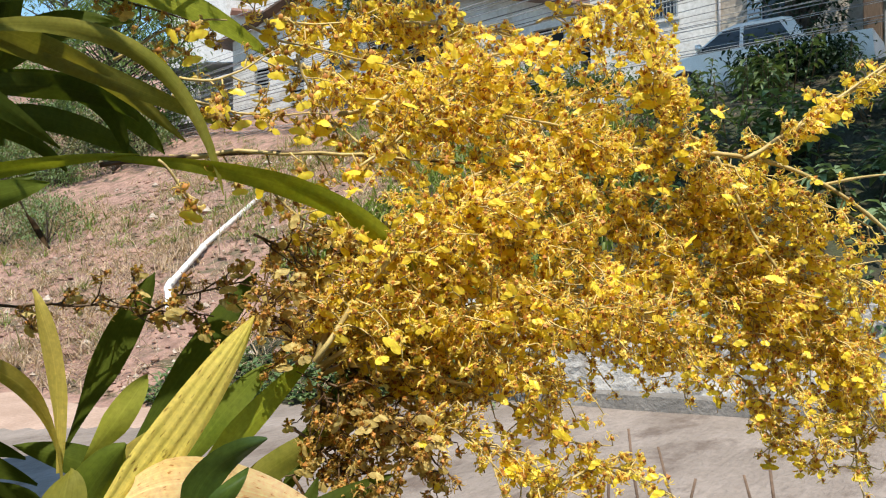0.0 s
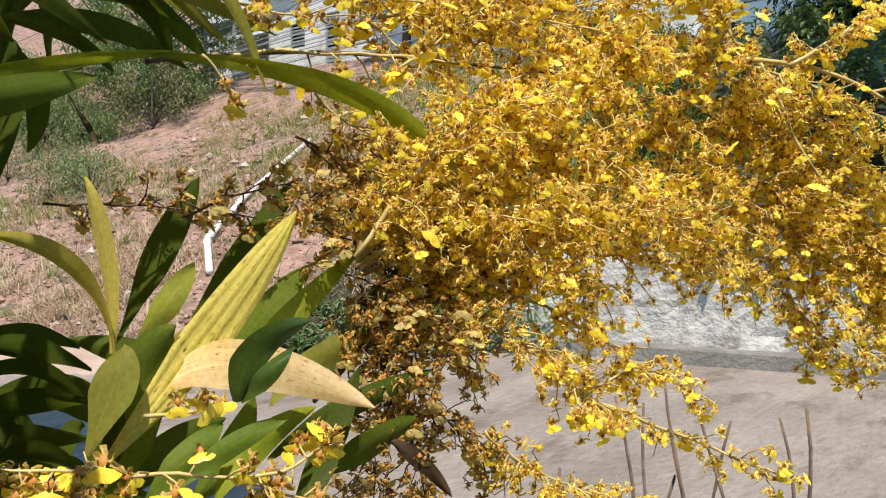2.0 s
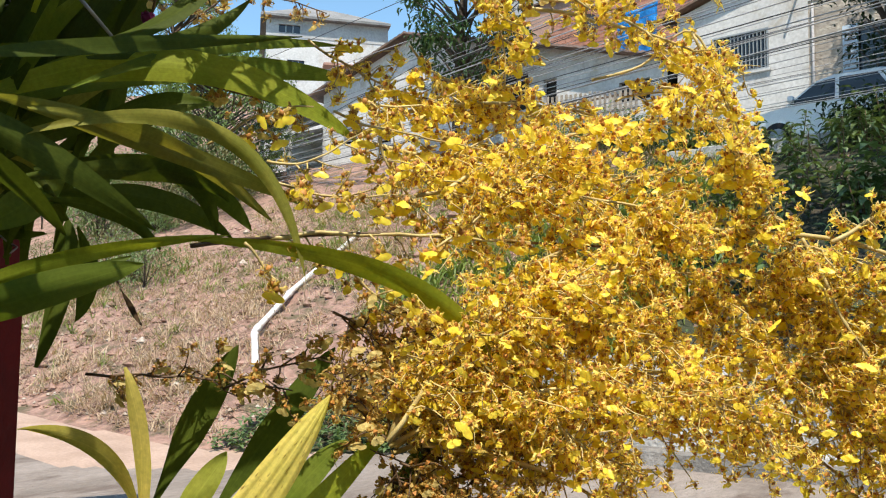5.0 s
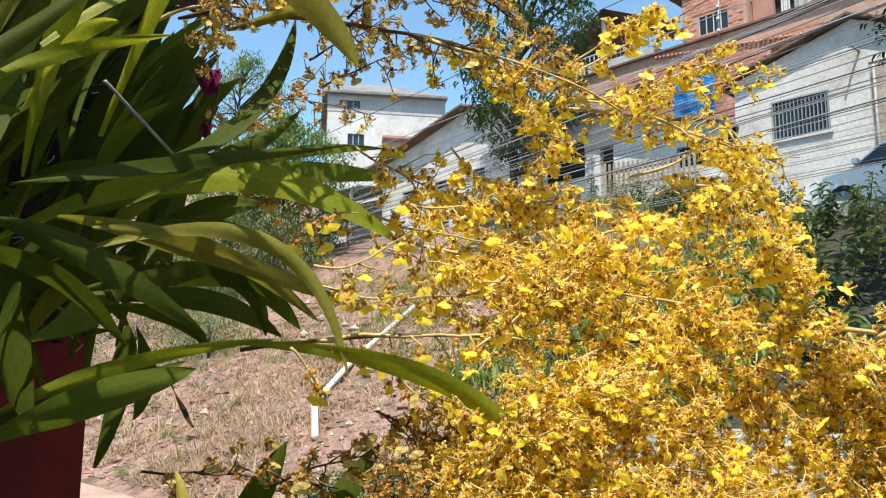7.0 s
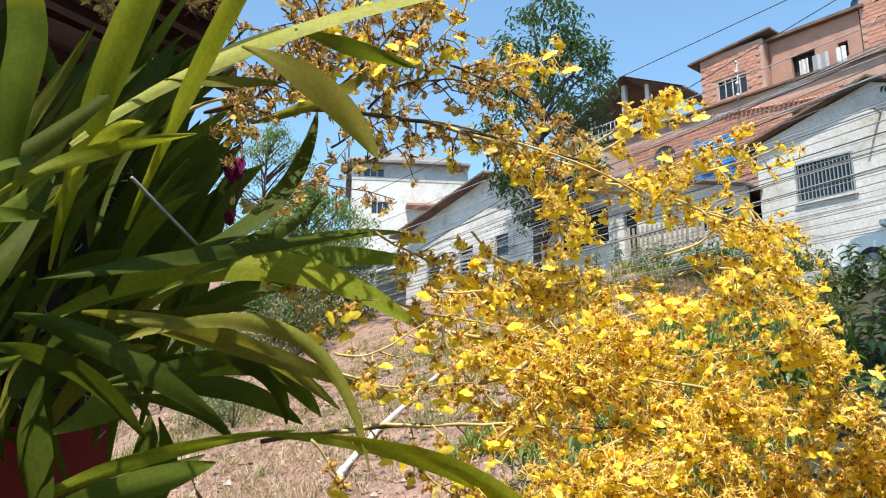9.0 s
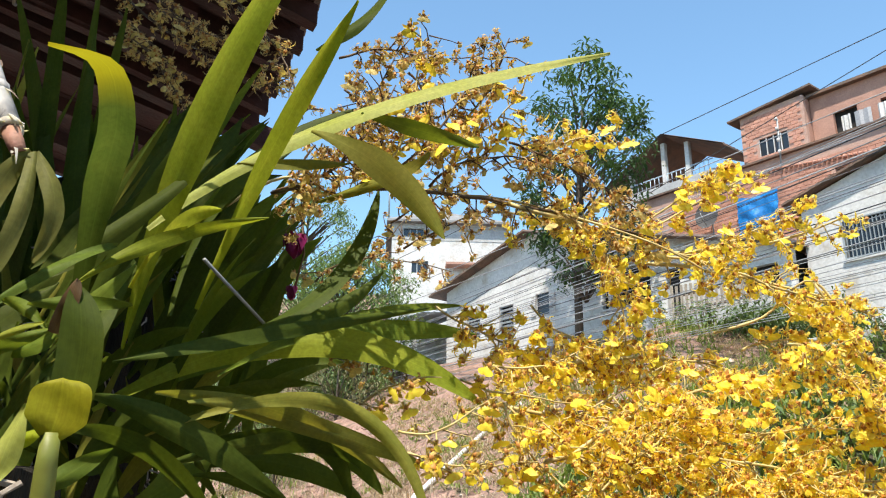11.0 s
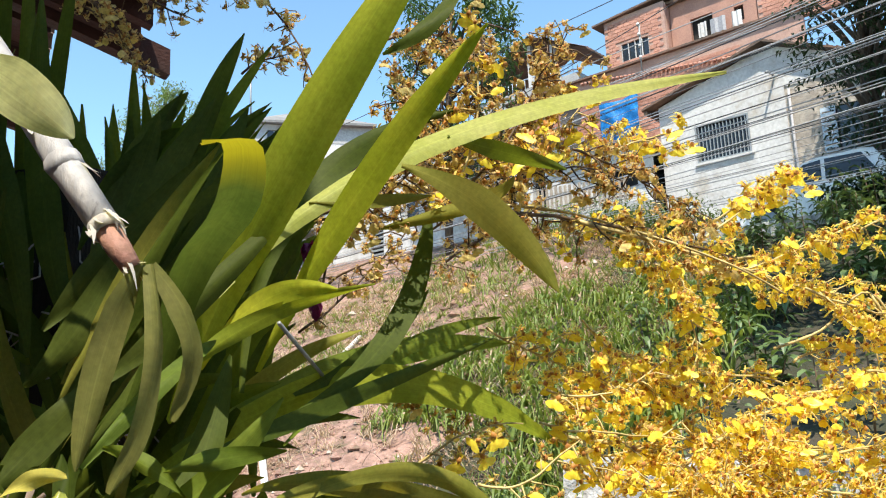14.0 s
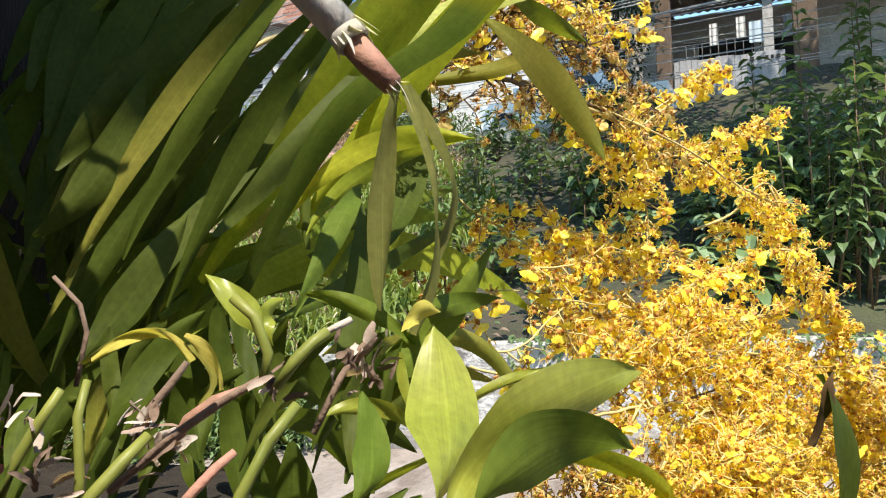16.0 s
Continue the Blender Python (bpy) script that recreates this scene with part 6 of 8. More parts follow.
leaf("dark", (-0.178, -0.251, 0.800), (-0.131, -0.188, 0.840), (-0.112, -0.121, 0.880), 0.024)
leaf("dark", (-0.204, -0.286, 0.720), (-0.150, -0.240, 0.720), (-0.055, -0.215, 0.790), 0.024)
leaf("dark", (-0.261, -0.313, 0.580), (-0.322, -0.274, 0.600), (-0.371, -0.286, 0.620), 0.04)
leaf("dark", (-0.316, -0.288, 0.600), (-0.302, -0.241, 0.620), (-0.315, -0.189, 0.640), 0.034)
leaf("mid", (-0.313, -0.295, 0.620), (-0.304, -0.254, 0.660), (-0.283, -0.166, 0.700), 0.038)
leaf("lime", (-0.313, -0.222, 0.700), (-0.295, -0.162, 0.740), (-0.237, -0.161, 0.780), 0.02)
leaf("dark", (-0.312, -0.300, 0.660), (-0.295, -0.270, 0.700), (-0.249, -0.252, 0.740), 0.036)
leaf("mid", (-0.259, -0.309, 0.660), (-0.226, -0.287, 0.680), (-0.210, -0.221, 0.700), 0.03)
leaf("lit", (-0.228, -0.301, 0.640), (-0.220, -0.258, 0.660), (-0.159, -0.236, 0.720), 0.028)
leaf("olive", (-0.206, -0.241, 0.740), (-0.194, -0.205, 0.770), (-0.086, -0.168, 0.840), 0.028)
leaf("dark", (-0.311, -0.235, 0.760), (-0.309, -0.201, 0.780), (-0.431, -0.186, 0.800), 0.034)
leaf("dark", (-0.358, -0.274, 0.740), (-0.401, -0.218, 0.780), (-0.528, -0.249, 0.820), 0.04)
leaf("lit", (-0.236, -0.216, 0.700), (-0.192, -0.160, 0.750), (-0.133, -0.097, 0.840), 0.026)
leaf("dark", (-0.183, -0.216, 0.840), (-0.073, -0.132, 0.890), (-0.103, -0.112, 0.900), 0.024)
leaf("olive", (-0.470, 0.152, 0.620), (-0.254, 0.281, 0.750), (-0.211, 0.055, 0.760), 0.017)
leaf("dark", (-0.460, 0.133, 0.660), (-0.366, 0.190, 0.820), (-0.312, 0.135, 0.820), 0.026)
leaf("dark", (-0.507, 0.139, 0.800), (-0.401, 0.165, 0.840), (-0.330, 0.102, 0.880), 0.028)
leaf("dark", (-0.397, 0.175, 0.840), (-0.344, 0.164, 0.860), (-0.307, 0.110, 0.880), 0.024)
leaf("lit", (-0.522, 0.005, 0.620), (-0.440, 0.075, 0.675), (-0.286, 0.093, 0.750), 0.016)
leaf("mid", (-0.504, -0.007, 0.600), (-0.417, 0.032, 0.630), (-0.345, 0.063, 0.700), 0.034)
leaf("dark", (-0.521, 0.014, 0.630), (-0.431, 0.026, 0.655), (-0.357, 0.070, 0.700), 0.022)
leaf("lit", (-0.318, 0.089, 0.740), (-0.089, 0.080, 0.774), (-0.028, -0.029, 0.820), 0.025, neck=0.12)
leaf("dark", (-0.469, 0.155, 0.720), (-0.337, 0.202, 0.820), (-0.333, 0.101, 0.840), 0.026)
leaf("dark", (-0.472, 0.127, 0.740), (-0.402, 0.128, 0.760), (-0.367, 0.081, 0.780), 0.018)
leaf("dark", (-0.451, 0.107, 0.750), (-0.446, 0.066, 0.745), (-0.458, -0.035, 0.720), 0.04)
leaf("dark", (-0.481, 0.109, 0.820), (-0.454, 0.050, 0.820), (-0.479, 0.006, 0.820), 0.026)
leaf("brown", (-0.382, 0.050, 0.720), (-0.373, 0.030, 0.720), (-0.355, 0.006, 0.720), 0.006)
leaf("olive", (-0.433, 0.195, 0.600), (-0.411, 0.207, 0.710), (-0.224, 0.131, 0.860), 0.024)
leaf("olive", (-0.412, 0.188, 0.620), (-0.356, 0.211, 0.750), (-0.271, 0.117, 0.840), 0.021)
leaf("mid", (-0.430, 0.225, 0.700), (-0.361, 0.330, 0.840), (-0.235, 0.355, 0.980), 0.018)
leaf("dark", (-0.432, 0.269, 0.740), (-0.360, 0.301, 0.830), (-0.315, 0.381, 0.880), 0.021)
leaf("dark", (-0.414, 0.250, 0.660), (-0.309, 0.306, 0.780), (-0.304, 0.470, 0.820), 0.026)
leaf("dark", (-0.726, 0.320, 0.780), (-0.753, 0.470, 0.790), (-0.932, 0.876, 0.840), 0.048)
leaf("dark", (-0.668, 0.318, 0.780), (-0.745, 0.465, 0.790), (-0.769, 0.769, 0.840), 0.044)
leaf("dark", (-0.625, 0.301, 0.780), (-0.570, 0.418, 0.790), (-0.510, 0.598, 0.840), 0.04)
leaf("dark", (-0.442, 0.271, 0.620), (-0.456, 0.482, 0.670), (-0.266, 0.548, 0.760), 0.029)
leaf("dark", (-0.324, 0.569, 0.660), (-0.271, 0.594, 0.670), (-0.243, 0.655, 0.680), 0.018)
leaf("olive", (-0.384, 0.425, 0.620), (-0.341, 0.423, 0.630), (-0.287, 0.440, 0.680), 0.012)
leaf("mid", (-0.269, 0.487, 0.660), (-0.223, 0.482, 0.700), (-0.161, 0.472, 0.740), 0.018)
leaf("olive", (-0.212, 0.463, 0.720), (-0.219, 0.436, 0.710), (-0.350, 0.424, 0.740), 0.016)
leaf("dark", (-0.468, 0.221, 0.580), (-0.422, 0.237, 0.610), (-0.243, 0.320, 0.840), 0.016)
leaf("dark", (-0.487, 0.191, 0.580), (-0.442, 0.189, 0.630), (-0.345, 0.095, 0.720), 0.027)
leaf("dark", (-0.481, 0.159, 0.550), (-0.433, 0.164, 0.595), (-0.397, 0.085, 0.660), 0.029)
leaf("mid", (-0.441, 0.202, 0.420), (-0.405, 0.190, 0.410), (-0.354, 0.265, 0.440), 0.019)
leaf("dark", (-0.894, 0.364, 0.800), (-0.795, 0.532, 0.800), (-1.024, 0.744, 0.800), 0.048)
leaf("dark", (-0.440, 0.167, 0.460), (-0.421, 0.193, 0.470), (-0.414, 0.296, 0.520), 0.024)
leaf("dark", (-0.479, 0.258, 0.720), (-0.570, 0.156, 0.730), (-0.581, 0.126, 0.700), 0.045)
leaf("mid", (-0.525, 0.091, 0.700), (-0.472, 0.118, 0.740), (-0.475, 0.180, 0.780), 0.036)
leaf("dark", (-0.482, 0.140, 0.620), (-0.503, 0.082, 0.620), (-0.455, 0.011, 0.620), 0.04)
leaf("fresh", (-0.431, 0.178, 0.260), (-0.414, 0.195, 0.290), (-0.416, 0.229, 0.320), 0.028, cane_orchid)
leaf("fresh", (-0.435, 0.189, 0.220), (-0.420, 0.210, 0.235), (-0.357, 0.214, 0.270), 0.024, cane_orchid)
leaf("dark2", (-0.430, 0.187, 0.220), (-0.413, 0.208, 0.225), (-0.371, 0.193, 0.250), 0.022, cane_orchid)
leaf("dark2", (-0.452, 0.169, 0.300), (-0.436, 0.183, 0.305), (-0.443, 0.205, 0.330), 0.015, cane_orchid)
leaf("fresh", (-0.478, 0.226, 0.340), (-0.484, 0.238, 0.335), (-0.500, 0.251, 0.346), 0.011, cane_orchid)
leaf("fresh", (-0.476, 0.223, 0.340), (-0.482, 0.236, 0.335), (-0.471, 0.241, 0.350), 0.008, cane_orchid)
leaf("lime", (-0.503, 0.222, 0.300), (-0.512, 0.241, 0.300), (-0.534, 0.224, 0.300), 0.0045, cane_orchid)
leaf("lime", (-0.494, 0.212, 0.300), (-0.494, 0.223, 0.300), (-0.505, 0.231, 0.300), 0.0045, cane_orchid)
leaf("mid", (-0.406, 0.229, 0.400), (-0.389, 0.234, 0.420), (-0.352, 0.235, 0.440), 0.012, cane_orchid)
leaf("dark2", (-0.463, 0.231, 0.420), (-0.432, 0.287, 0.460), (-0.417, 0.304, 0.500), 0.014, cane_orchid)
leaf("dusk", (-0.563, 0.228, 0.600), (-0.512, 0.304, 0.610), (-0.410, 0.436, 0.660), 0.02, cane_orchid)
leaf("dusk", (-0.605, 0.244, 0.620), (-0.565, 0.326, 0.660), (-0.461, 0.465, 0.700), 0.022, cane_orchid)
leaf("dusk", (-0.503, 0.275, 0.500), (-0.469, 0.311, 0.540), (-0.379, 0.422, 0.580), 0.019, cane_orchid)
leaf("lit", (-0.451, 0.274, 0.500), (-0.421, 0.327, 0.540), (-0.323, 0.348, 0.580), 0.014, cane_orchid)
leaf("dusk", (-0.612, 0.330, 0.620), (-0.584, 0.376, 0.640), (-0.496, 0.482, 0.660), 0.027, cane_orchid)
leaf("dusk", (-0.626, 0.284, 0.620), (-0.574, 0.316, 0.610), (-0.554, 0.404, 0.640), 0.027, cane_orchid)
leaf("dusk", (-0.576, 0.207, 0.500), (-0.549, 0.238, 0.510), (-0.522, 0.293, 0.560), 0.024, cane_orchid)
leaf("dark", (-0.269, 0.142, 0.286), (-0.260, 0.176, 0.286), (-0.274, 0.206, 0.286), 0.021, neck=0.8, roll=0.0, wide=(0.8, 0.0, 0.6))
tube("stem", [orchid.matrix_world.inverted() @ at(q) for q in ((-0.270, 0.131, 0.280), (-0.271, 0.115, 0.281), (-0.273, 0.088, 0.284), (-0.285, 0.050, 0.290))], [0.0046, 0.0053, 0.0058, 0.0060], M["stemgreen"], orchid)
leaf("bud", (-0.270, 0.128, 0.279), (-0.264, 0.142, 0.277), (-0.267, 0.156, 0.279), 0.0275, neck=0.35, blunt=5.5, roll=0.0, wide=(0.8, 0.0, 0.6))
leaf("brown", (-0.281, 0.180, 0.284), (-0.272, 0.196, 0.283), (-0.271, 0.207, 0.284), 0.009, neck=0.7, roll=0.0, wide=(0.8, 0.0, 0.6))
leaf("lime3", (-0.322, 0.102, 0.300), (-0.316, 0.122, 0.305), (-0.314, 0.149, 0.310), 0.014)
leaf("lime2", (-0.342, 0.125, 0.320), (-0.317, 0.132, 0.320), (-0.308, 0.136, 0.320), 0.008)
leaf("dark2", (-0.326, 0.102, 0.340), (-0.318, 0.113, 0.350), (-0.294, 0.129, 0.360), 0.012)
leaf("mid", (-0.388, 0.179, 0.340), (-0.352, 0.187, 0.335), (-0.339, 0.199, 0.350), 0.008)
leaf("fresh", (-0.406, 0.174, 0.360), (-0.422, 0.195, 0.360), (-0.422, 0.216, 0.360), 0.005, cane_orchid)
leaf("fresh", (-0.406, 0.174, 0.360), (-0.398, 0.199, 0.360), (-0.355, 0.205, 0.360), 0.006, cane_orchid)
leaf("fresh", (-0.410, 0.174, 0.360), (-0.427, 0.202, 0.360), (-0.456, 0.191, 0.360), 0.008, cane_orchid)
leaf("lit", (-0.520, 0.250, 0.660), (-0.372, 0.450, 0.500), (-0.232, 0.620, 0.490), 0.042, roll=-0.15)
leaf("lime2", (-0.445, 0.290, 0.670), (-0.354, 0.430, 0.609), (-0.226, 0.529, 0.531), 0.03, roll=-0.3)
leaf("lime3", (-0.445, 0.345, 0.575), (-0.350, 0.513, 0.675), (-0.014, 0.541, 0.695), 0.026, roll=-0.45)
leaf("olive", (-0.305, 0.452, 0.620), (-0.229, 0.432, 0.657), (-0.180, 0.344, 0.665), 0.03)
leaf("curl", (-0.500, 0.215, 0.560), ((-0.463, 0.295, 0.520), (-0.425, 0.354, 0.480), (-0.379, 0.381, 0.430), (-0.360, 0.402, 0.385)), (-0.360, 0.384, 0.330), 0.028, roll=0.0, wide=(0.92, 0.12, 0.38))
leaf("lime2", (-0.460, 0.290, 0.580), (-0.413, 0.357, 0.558), (-0.340, 0.338, 0.527), 0.018, roll=-0.3)
leaf("mid", (-0.560, 0.220, 0.760), (-0.407, 0.337, 0.905), (-0.227, 0.325, 1.030), 0.036)
leaf("lit", (-0.560, 0.190, 0.680), (-0.369, 0.358, 0.810), (-0.182, 0.206, 0.860), 0.042)
leaf("hang", (-0.414, 0.339, 0.386), ((-0.420, 0.314, 0.375), (-0.427, 0.275, 0.365)), (-0.431, 0.234, 0.357), 0.016, cane_orchid, roll=0.12, neck=0.3, wide=(0.60, 0.0, 0.80))
leaf("hang", (-0.411, 0.338, 0.387), ((-0.401, 0.295, 0.376), (-0.403, 0.252, 0.366)), (-0.416, 0.223, 0.360), 0.013, cane_orchid, roll=-0.12, neck=0.35, wide=(0.60, 0.0, 0.80))
leaf("hang", (-0.410, 0.338, 0.388), ((-0.394, 0.313, 0.390), (-0.387, 0.286, 0.390)), (-0.398, 0.255, 0.390), 0.0145, cane_orchid, roll=0.0, neck=0.3, wide=(0.60, 0.0, 0.80))
leaf("olive", (-0.560, 0.212, 0.425), ((-0.539, 0.224, 0.420), (-0.522, 0.225, 0.418), (-0.509, 0.218, 0.415), (-0.501, 0.204, 0.412)), (-0.507, 0.192, 0.410), 0.0055, cane_orchid, neck=0.6)
leaf("pale", (-0.426, 0.400, 0.250), (-0.396, 0.382, 0.245), (-0.382, 0.365, 0.260), 0.022)
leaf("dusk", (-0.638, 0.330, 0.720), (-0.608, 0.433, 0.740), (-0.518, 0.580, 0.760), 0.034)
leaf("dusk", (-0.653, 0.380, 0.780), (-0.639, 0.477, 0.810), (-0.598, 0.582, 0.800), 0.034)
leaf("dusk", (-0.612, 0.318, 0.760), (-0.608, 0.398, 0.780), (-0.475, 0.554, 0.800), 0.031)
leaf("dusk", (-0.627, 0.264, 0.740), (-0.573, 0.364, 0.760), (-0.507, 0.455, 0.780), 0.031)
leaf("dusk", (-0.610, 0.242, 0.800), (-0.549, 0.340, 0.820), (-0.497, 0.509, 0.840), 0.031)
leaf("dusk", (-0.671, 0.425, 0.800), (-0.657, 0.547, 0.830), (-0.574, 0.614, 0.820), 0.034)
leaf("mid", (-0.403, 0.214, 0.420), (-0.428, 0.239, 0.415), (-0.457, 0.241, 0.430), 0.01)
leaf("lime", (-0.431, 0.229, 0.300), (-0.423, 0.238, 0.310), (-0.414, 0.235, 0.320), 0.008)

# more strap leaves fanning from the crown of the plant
# the dark and dusk tones put the crown's shade into leaf colour
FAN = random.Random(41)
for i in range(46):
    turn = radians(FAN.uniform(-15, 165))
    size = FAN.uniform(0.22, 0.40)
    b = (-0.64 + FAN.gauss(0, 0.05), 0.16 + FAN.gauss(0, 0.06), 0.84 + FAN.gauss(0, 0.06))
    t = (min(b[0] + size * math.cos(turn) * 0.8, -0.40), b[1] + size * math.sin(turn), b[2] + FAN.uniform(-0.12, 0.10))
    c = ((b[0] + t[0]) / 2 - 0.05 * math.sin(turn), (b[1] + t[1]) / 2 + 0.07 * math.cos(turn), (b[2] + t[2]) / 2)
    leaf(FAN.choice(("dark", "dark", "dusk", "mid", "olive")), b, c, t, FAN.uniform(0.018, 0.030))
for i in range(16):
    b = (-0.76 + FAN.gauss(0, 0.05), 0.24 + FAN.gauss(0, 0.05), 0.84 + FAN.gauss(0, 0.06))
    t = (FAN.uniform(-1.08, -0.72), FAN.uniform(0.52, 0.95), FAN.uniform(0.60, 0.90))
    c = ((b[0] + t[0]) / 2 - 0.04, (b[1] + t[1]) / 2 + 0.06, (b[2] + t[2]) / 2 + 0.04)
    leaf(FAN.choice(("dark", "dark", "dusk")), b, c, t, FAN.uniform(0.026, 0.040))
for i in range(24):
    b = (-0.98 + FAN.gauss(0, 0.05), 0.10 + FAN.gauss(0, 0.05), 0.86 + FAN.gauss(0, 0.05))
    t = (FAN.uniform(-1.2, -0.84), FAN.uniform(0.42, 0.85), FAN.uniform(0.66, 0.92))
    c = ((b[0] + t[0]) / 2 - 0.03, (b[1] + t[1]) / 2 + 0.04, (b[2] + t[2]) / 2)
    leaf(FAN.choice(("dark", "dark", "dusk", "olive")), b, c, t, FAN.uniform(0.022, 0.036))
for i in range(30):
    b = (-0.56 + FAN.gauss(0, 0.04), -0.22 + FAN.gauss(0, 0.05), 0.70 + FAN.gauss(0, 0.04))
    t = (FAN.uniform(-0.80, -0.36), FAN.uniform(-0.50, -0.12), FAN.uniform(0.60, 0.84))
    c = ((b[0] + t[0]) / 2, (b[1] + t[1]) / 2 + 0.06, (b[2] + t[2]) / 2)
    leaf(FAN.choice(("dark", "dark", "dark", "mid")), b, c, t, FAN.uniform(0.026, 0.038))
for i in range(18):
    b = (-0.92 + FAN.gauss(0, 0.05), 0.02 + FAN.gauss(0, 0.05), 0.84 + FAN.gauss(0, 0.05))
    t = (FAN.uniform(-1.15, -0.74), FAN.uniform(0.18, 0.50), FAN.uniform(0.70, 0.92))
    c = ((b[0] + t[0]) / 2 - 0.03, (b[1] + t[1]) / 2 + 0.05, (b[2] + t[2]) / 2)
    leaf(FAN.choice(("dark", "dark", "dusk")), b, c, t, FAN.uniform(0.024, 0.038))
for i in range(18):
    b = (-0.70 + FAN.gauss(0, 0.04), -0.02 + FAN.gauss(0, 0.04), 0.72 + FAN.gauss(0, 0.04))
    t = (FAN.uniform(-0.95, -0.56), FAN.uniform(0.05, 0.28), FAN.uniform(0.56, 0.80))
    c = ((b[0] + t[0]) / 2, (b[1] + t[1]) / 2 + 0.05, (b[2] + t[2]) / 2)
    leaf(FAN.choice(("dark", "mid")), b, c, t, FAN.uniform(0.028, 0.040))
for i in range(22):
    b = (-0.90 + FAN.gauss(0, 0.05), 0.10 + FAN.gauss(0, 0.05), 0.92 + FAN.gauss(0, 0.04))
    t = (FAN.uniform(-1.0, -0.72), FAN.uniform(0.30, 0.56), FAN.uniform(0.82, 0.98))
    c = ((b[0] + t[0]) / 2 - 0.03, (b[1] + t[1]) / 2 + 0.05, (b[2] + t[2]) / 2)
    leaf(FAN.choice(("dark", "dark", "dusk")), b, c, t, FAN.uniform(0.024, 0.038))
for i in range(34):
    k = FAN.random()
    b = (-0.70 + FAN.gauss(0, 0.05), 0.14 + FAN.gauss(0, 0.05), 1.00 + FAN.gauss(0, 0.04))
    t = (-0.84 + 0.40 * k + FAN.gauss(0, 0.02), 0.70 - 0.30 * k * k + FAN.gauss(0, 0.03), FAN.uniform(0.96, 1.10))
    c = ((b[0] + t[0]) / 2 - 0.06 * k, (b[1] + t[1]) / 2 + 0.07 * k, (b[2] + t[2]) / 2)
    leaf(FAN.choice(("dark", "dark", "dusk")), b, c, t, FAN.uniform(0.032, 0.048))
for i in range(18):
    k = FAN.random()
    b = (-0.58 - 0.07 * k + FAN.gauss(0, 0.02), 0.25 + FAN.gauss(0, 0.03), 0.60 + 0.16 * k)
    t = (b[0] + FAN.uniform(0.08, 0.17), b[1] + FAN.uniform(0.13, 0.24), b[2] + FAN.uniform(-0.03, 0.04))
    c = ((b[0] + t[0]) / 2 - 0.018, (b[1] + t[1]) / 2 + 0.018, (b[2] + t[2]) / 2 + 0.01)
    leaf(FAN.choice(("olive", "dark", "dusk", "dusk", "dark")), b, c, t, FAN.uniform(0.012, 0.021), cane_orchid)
for i in range(34):
    b = (FAN.uniform(-0.62, -0.43), FAN.uniform(0.12, 0.185), FAN.uniform(0.39, 0.50))
    t = (b[0] + FAN.uniform(-0.02, 0.05), b[1] + FAN.uniform(0.03, 0.075), b[2] + FAN.uniform(-0.02, 0.03))
    c = ((b[0] + t[0]) / 2 - 0.006, (b[1] + t[1]) / 2 + 0.012, (b[2] + t[2]) / 2 + 0.01)
    leaf(FAN.choice(("dark", "dark", "dark", "dusk")), b, c, t, FAN.uniform(0.008, 0.014), cane_orchid)
for i in range(26):
    b = (-0.66 + FAN.gauss(0, 0.03), 0.36 + FAN.gauss(0, 0.04), 0.84 + FAN.gauss(0, 0.03))
    t = (FAN.uniform(-0.60, -0.43), FAN.uniform(0.50, 0.68), FAN.uniform(0.80, 0.92))
    c = ((b[0] + t[0]) / 2 - 0.02, (b[1] + t[1]) / 2 + 0.03, (b[2] + t[2]) / 2)
    leaf(FAN.choice(("dark", "dusk", "mid")), b, c, t, FAN.uniform(0.018, 0.030))
for i in range(18):
    b = (-0.52 + FAN.gauss(0, 0.05), -0.44 + FAN.gauss(0, 0.03), 0.88 + FAN.gauss(0, 0.03))
    t = (FAN.uniform(-0.78, -0.36), FAN.uniform(-0.46, -0.25), FAN.uniform(0.82, 0.94))
    c = ((b[0] + t[0]) / 2, (b[1] + t[1]) / 2 + 0.07, (b[2] + t[2]) / 2)
    leaf("dark", b, c, t, FAN.uniform(0.028, 0.040))
spray("gold", (0.280, 0.060, 0.970), (0.360, 0.085, 0.980), (0.470, 0.020, 0.990), 12, 0.05)
spray("gold", (0.300, -0.020, 0.970), (0.400, -0.020, 0.980), (0.480, -0.120, 0.990), 12, 0.055)
spray("gold", (0.340, -0.060, 0.970), (0.420, -0.120, 0.980), (0.460, -0.260, 0.990), 9, 0.05)
spray("gold", (0.284, -0.004, 0.980), (0.430, 0.010, 1.000), (0.560, -0.060, 1.020), 14, 0.06)
spray("gold", (0.320, 0.044, 0.990), (0.450, -0.030, 1.010), (0.545, -0.230, 1.030), 16, 0.06)
spray("gold", (0.250, -0.030, 0.960), (0.420, -0.060, 0.990), (0.540, -0.140, 1.010), 14, 0.06)
spray("gold", (-0.132, -0.107, 0.800), (-0.043, -0.021, 0.860), (0.133, 0.093, 0.920), 16, 0.07)
spray("gold", (-0.135, -0.109, 0.820), (0.051, 0.098, 0.940), (0.305, -0.018, 0.980), 22, 0.08)
spray("gold", (-0.130, -0.115, 0.820), (0.061, 0.004, 0.920), (0.431, -0.084, 1.020), 22, 0.08)
spray("gold", (-0.130, -0.121, 0.820), (0.039, -0.062, 0.890), (0.576, -0.150, 1.080), 22, 0.07)
spray("gold", (-0.132, -0.107, 0.800), (0.013, 0.159, 0.900), (0.375, 0.030, 1.000), 22, 0.08)
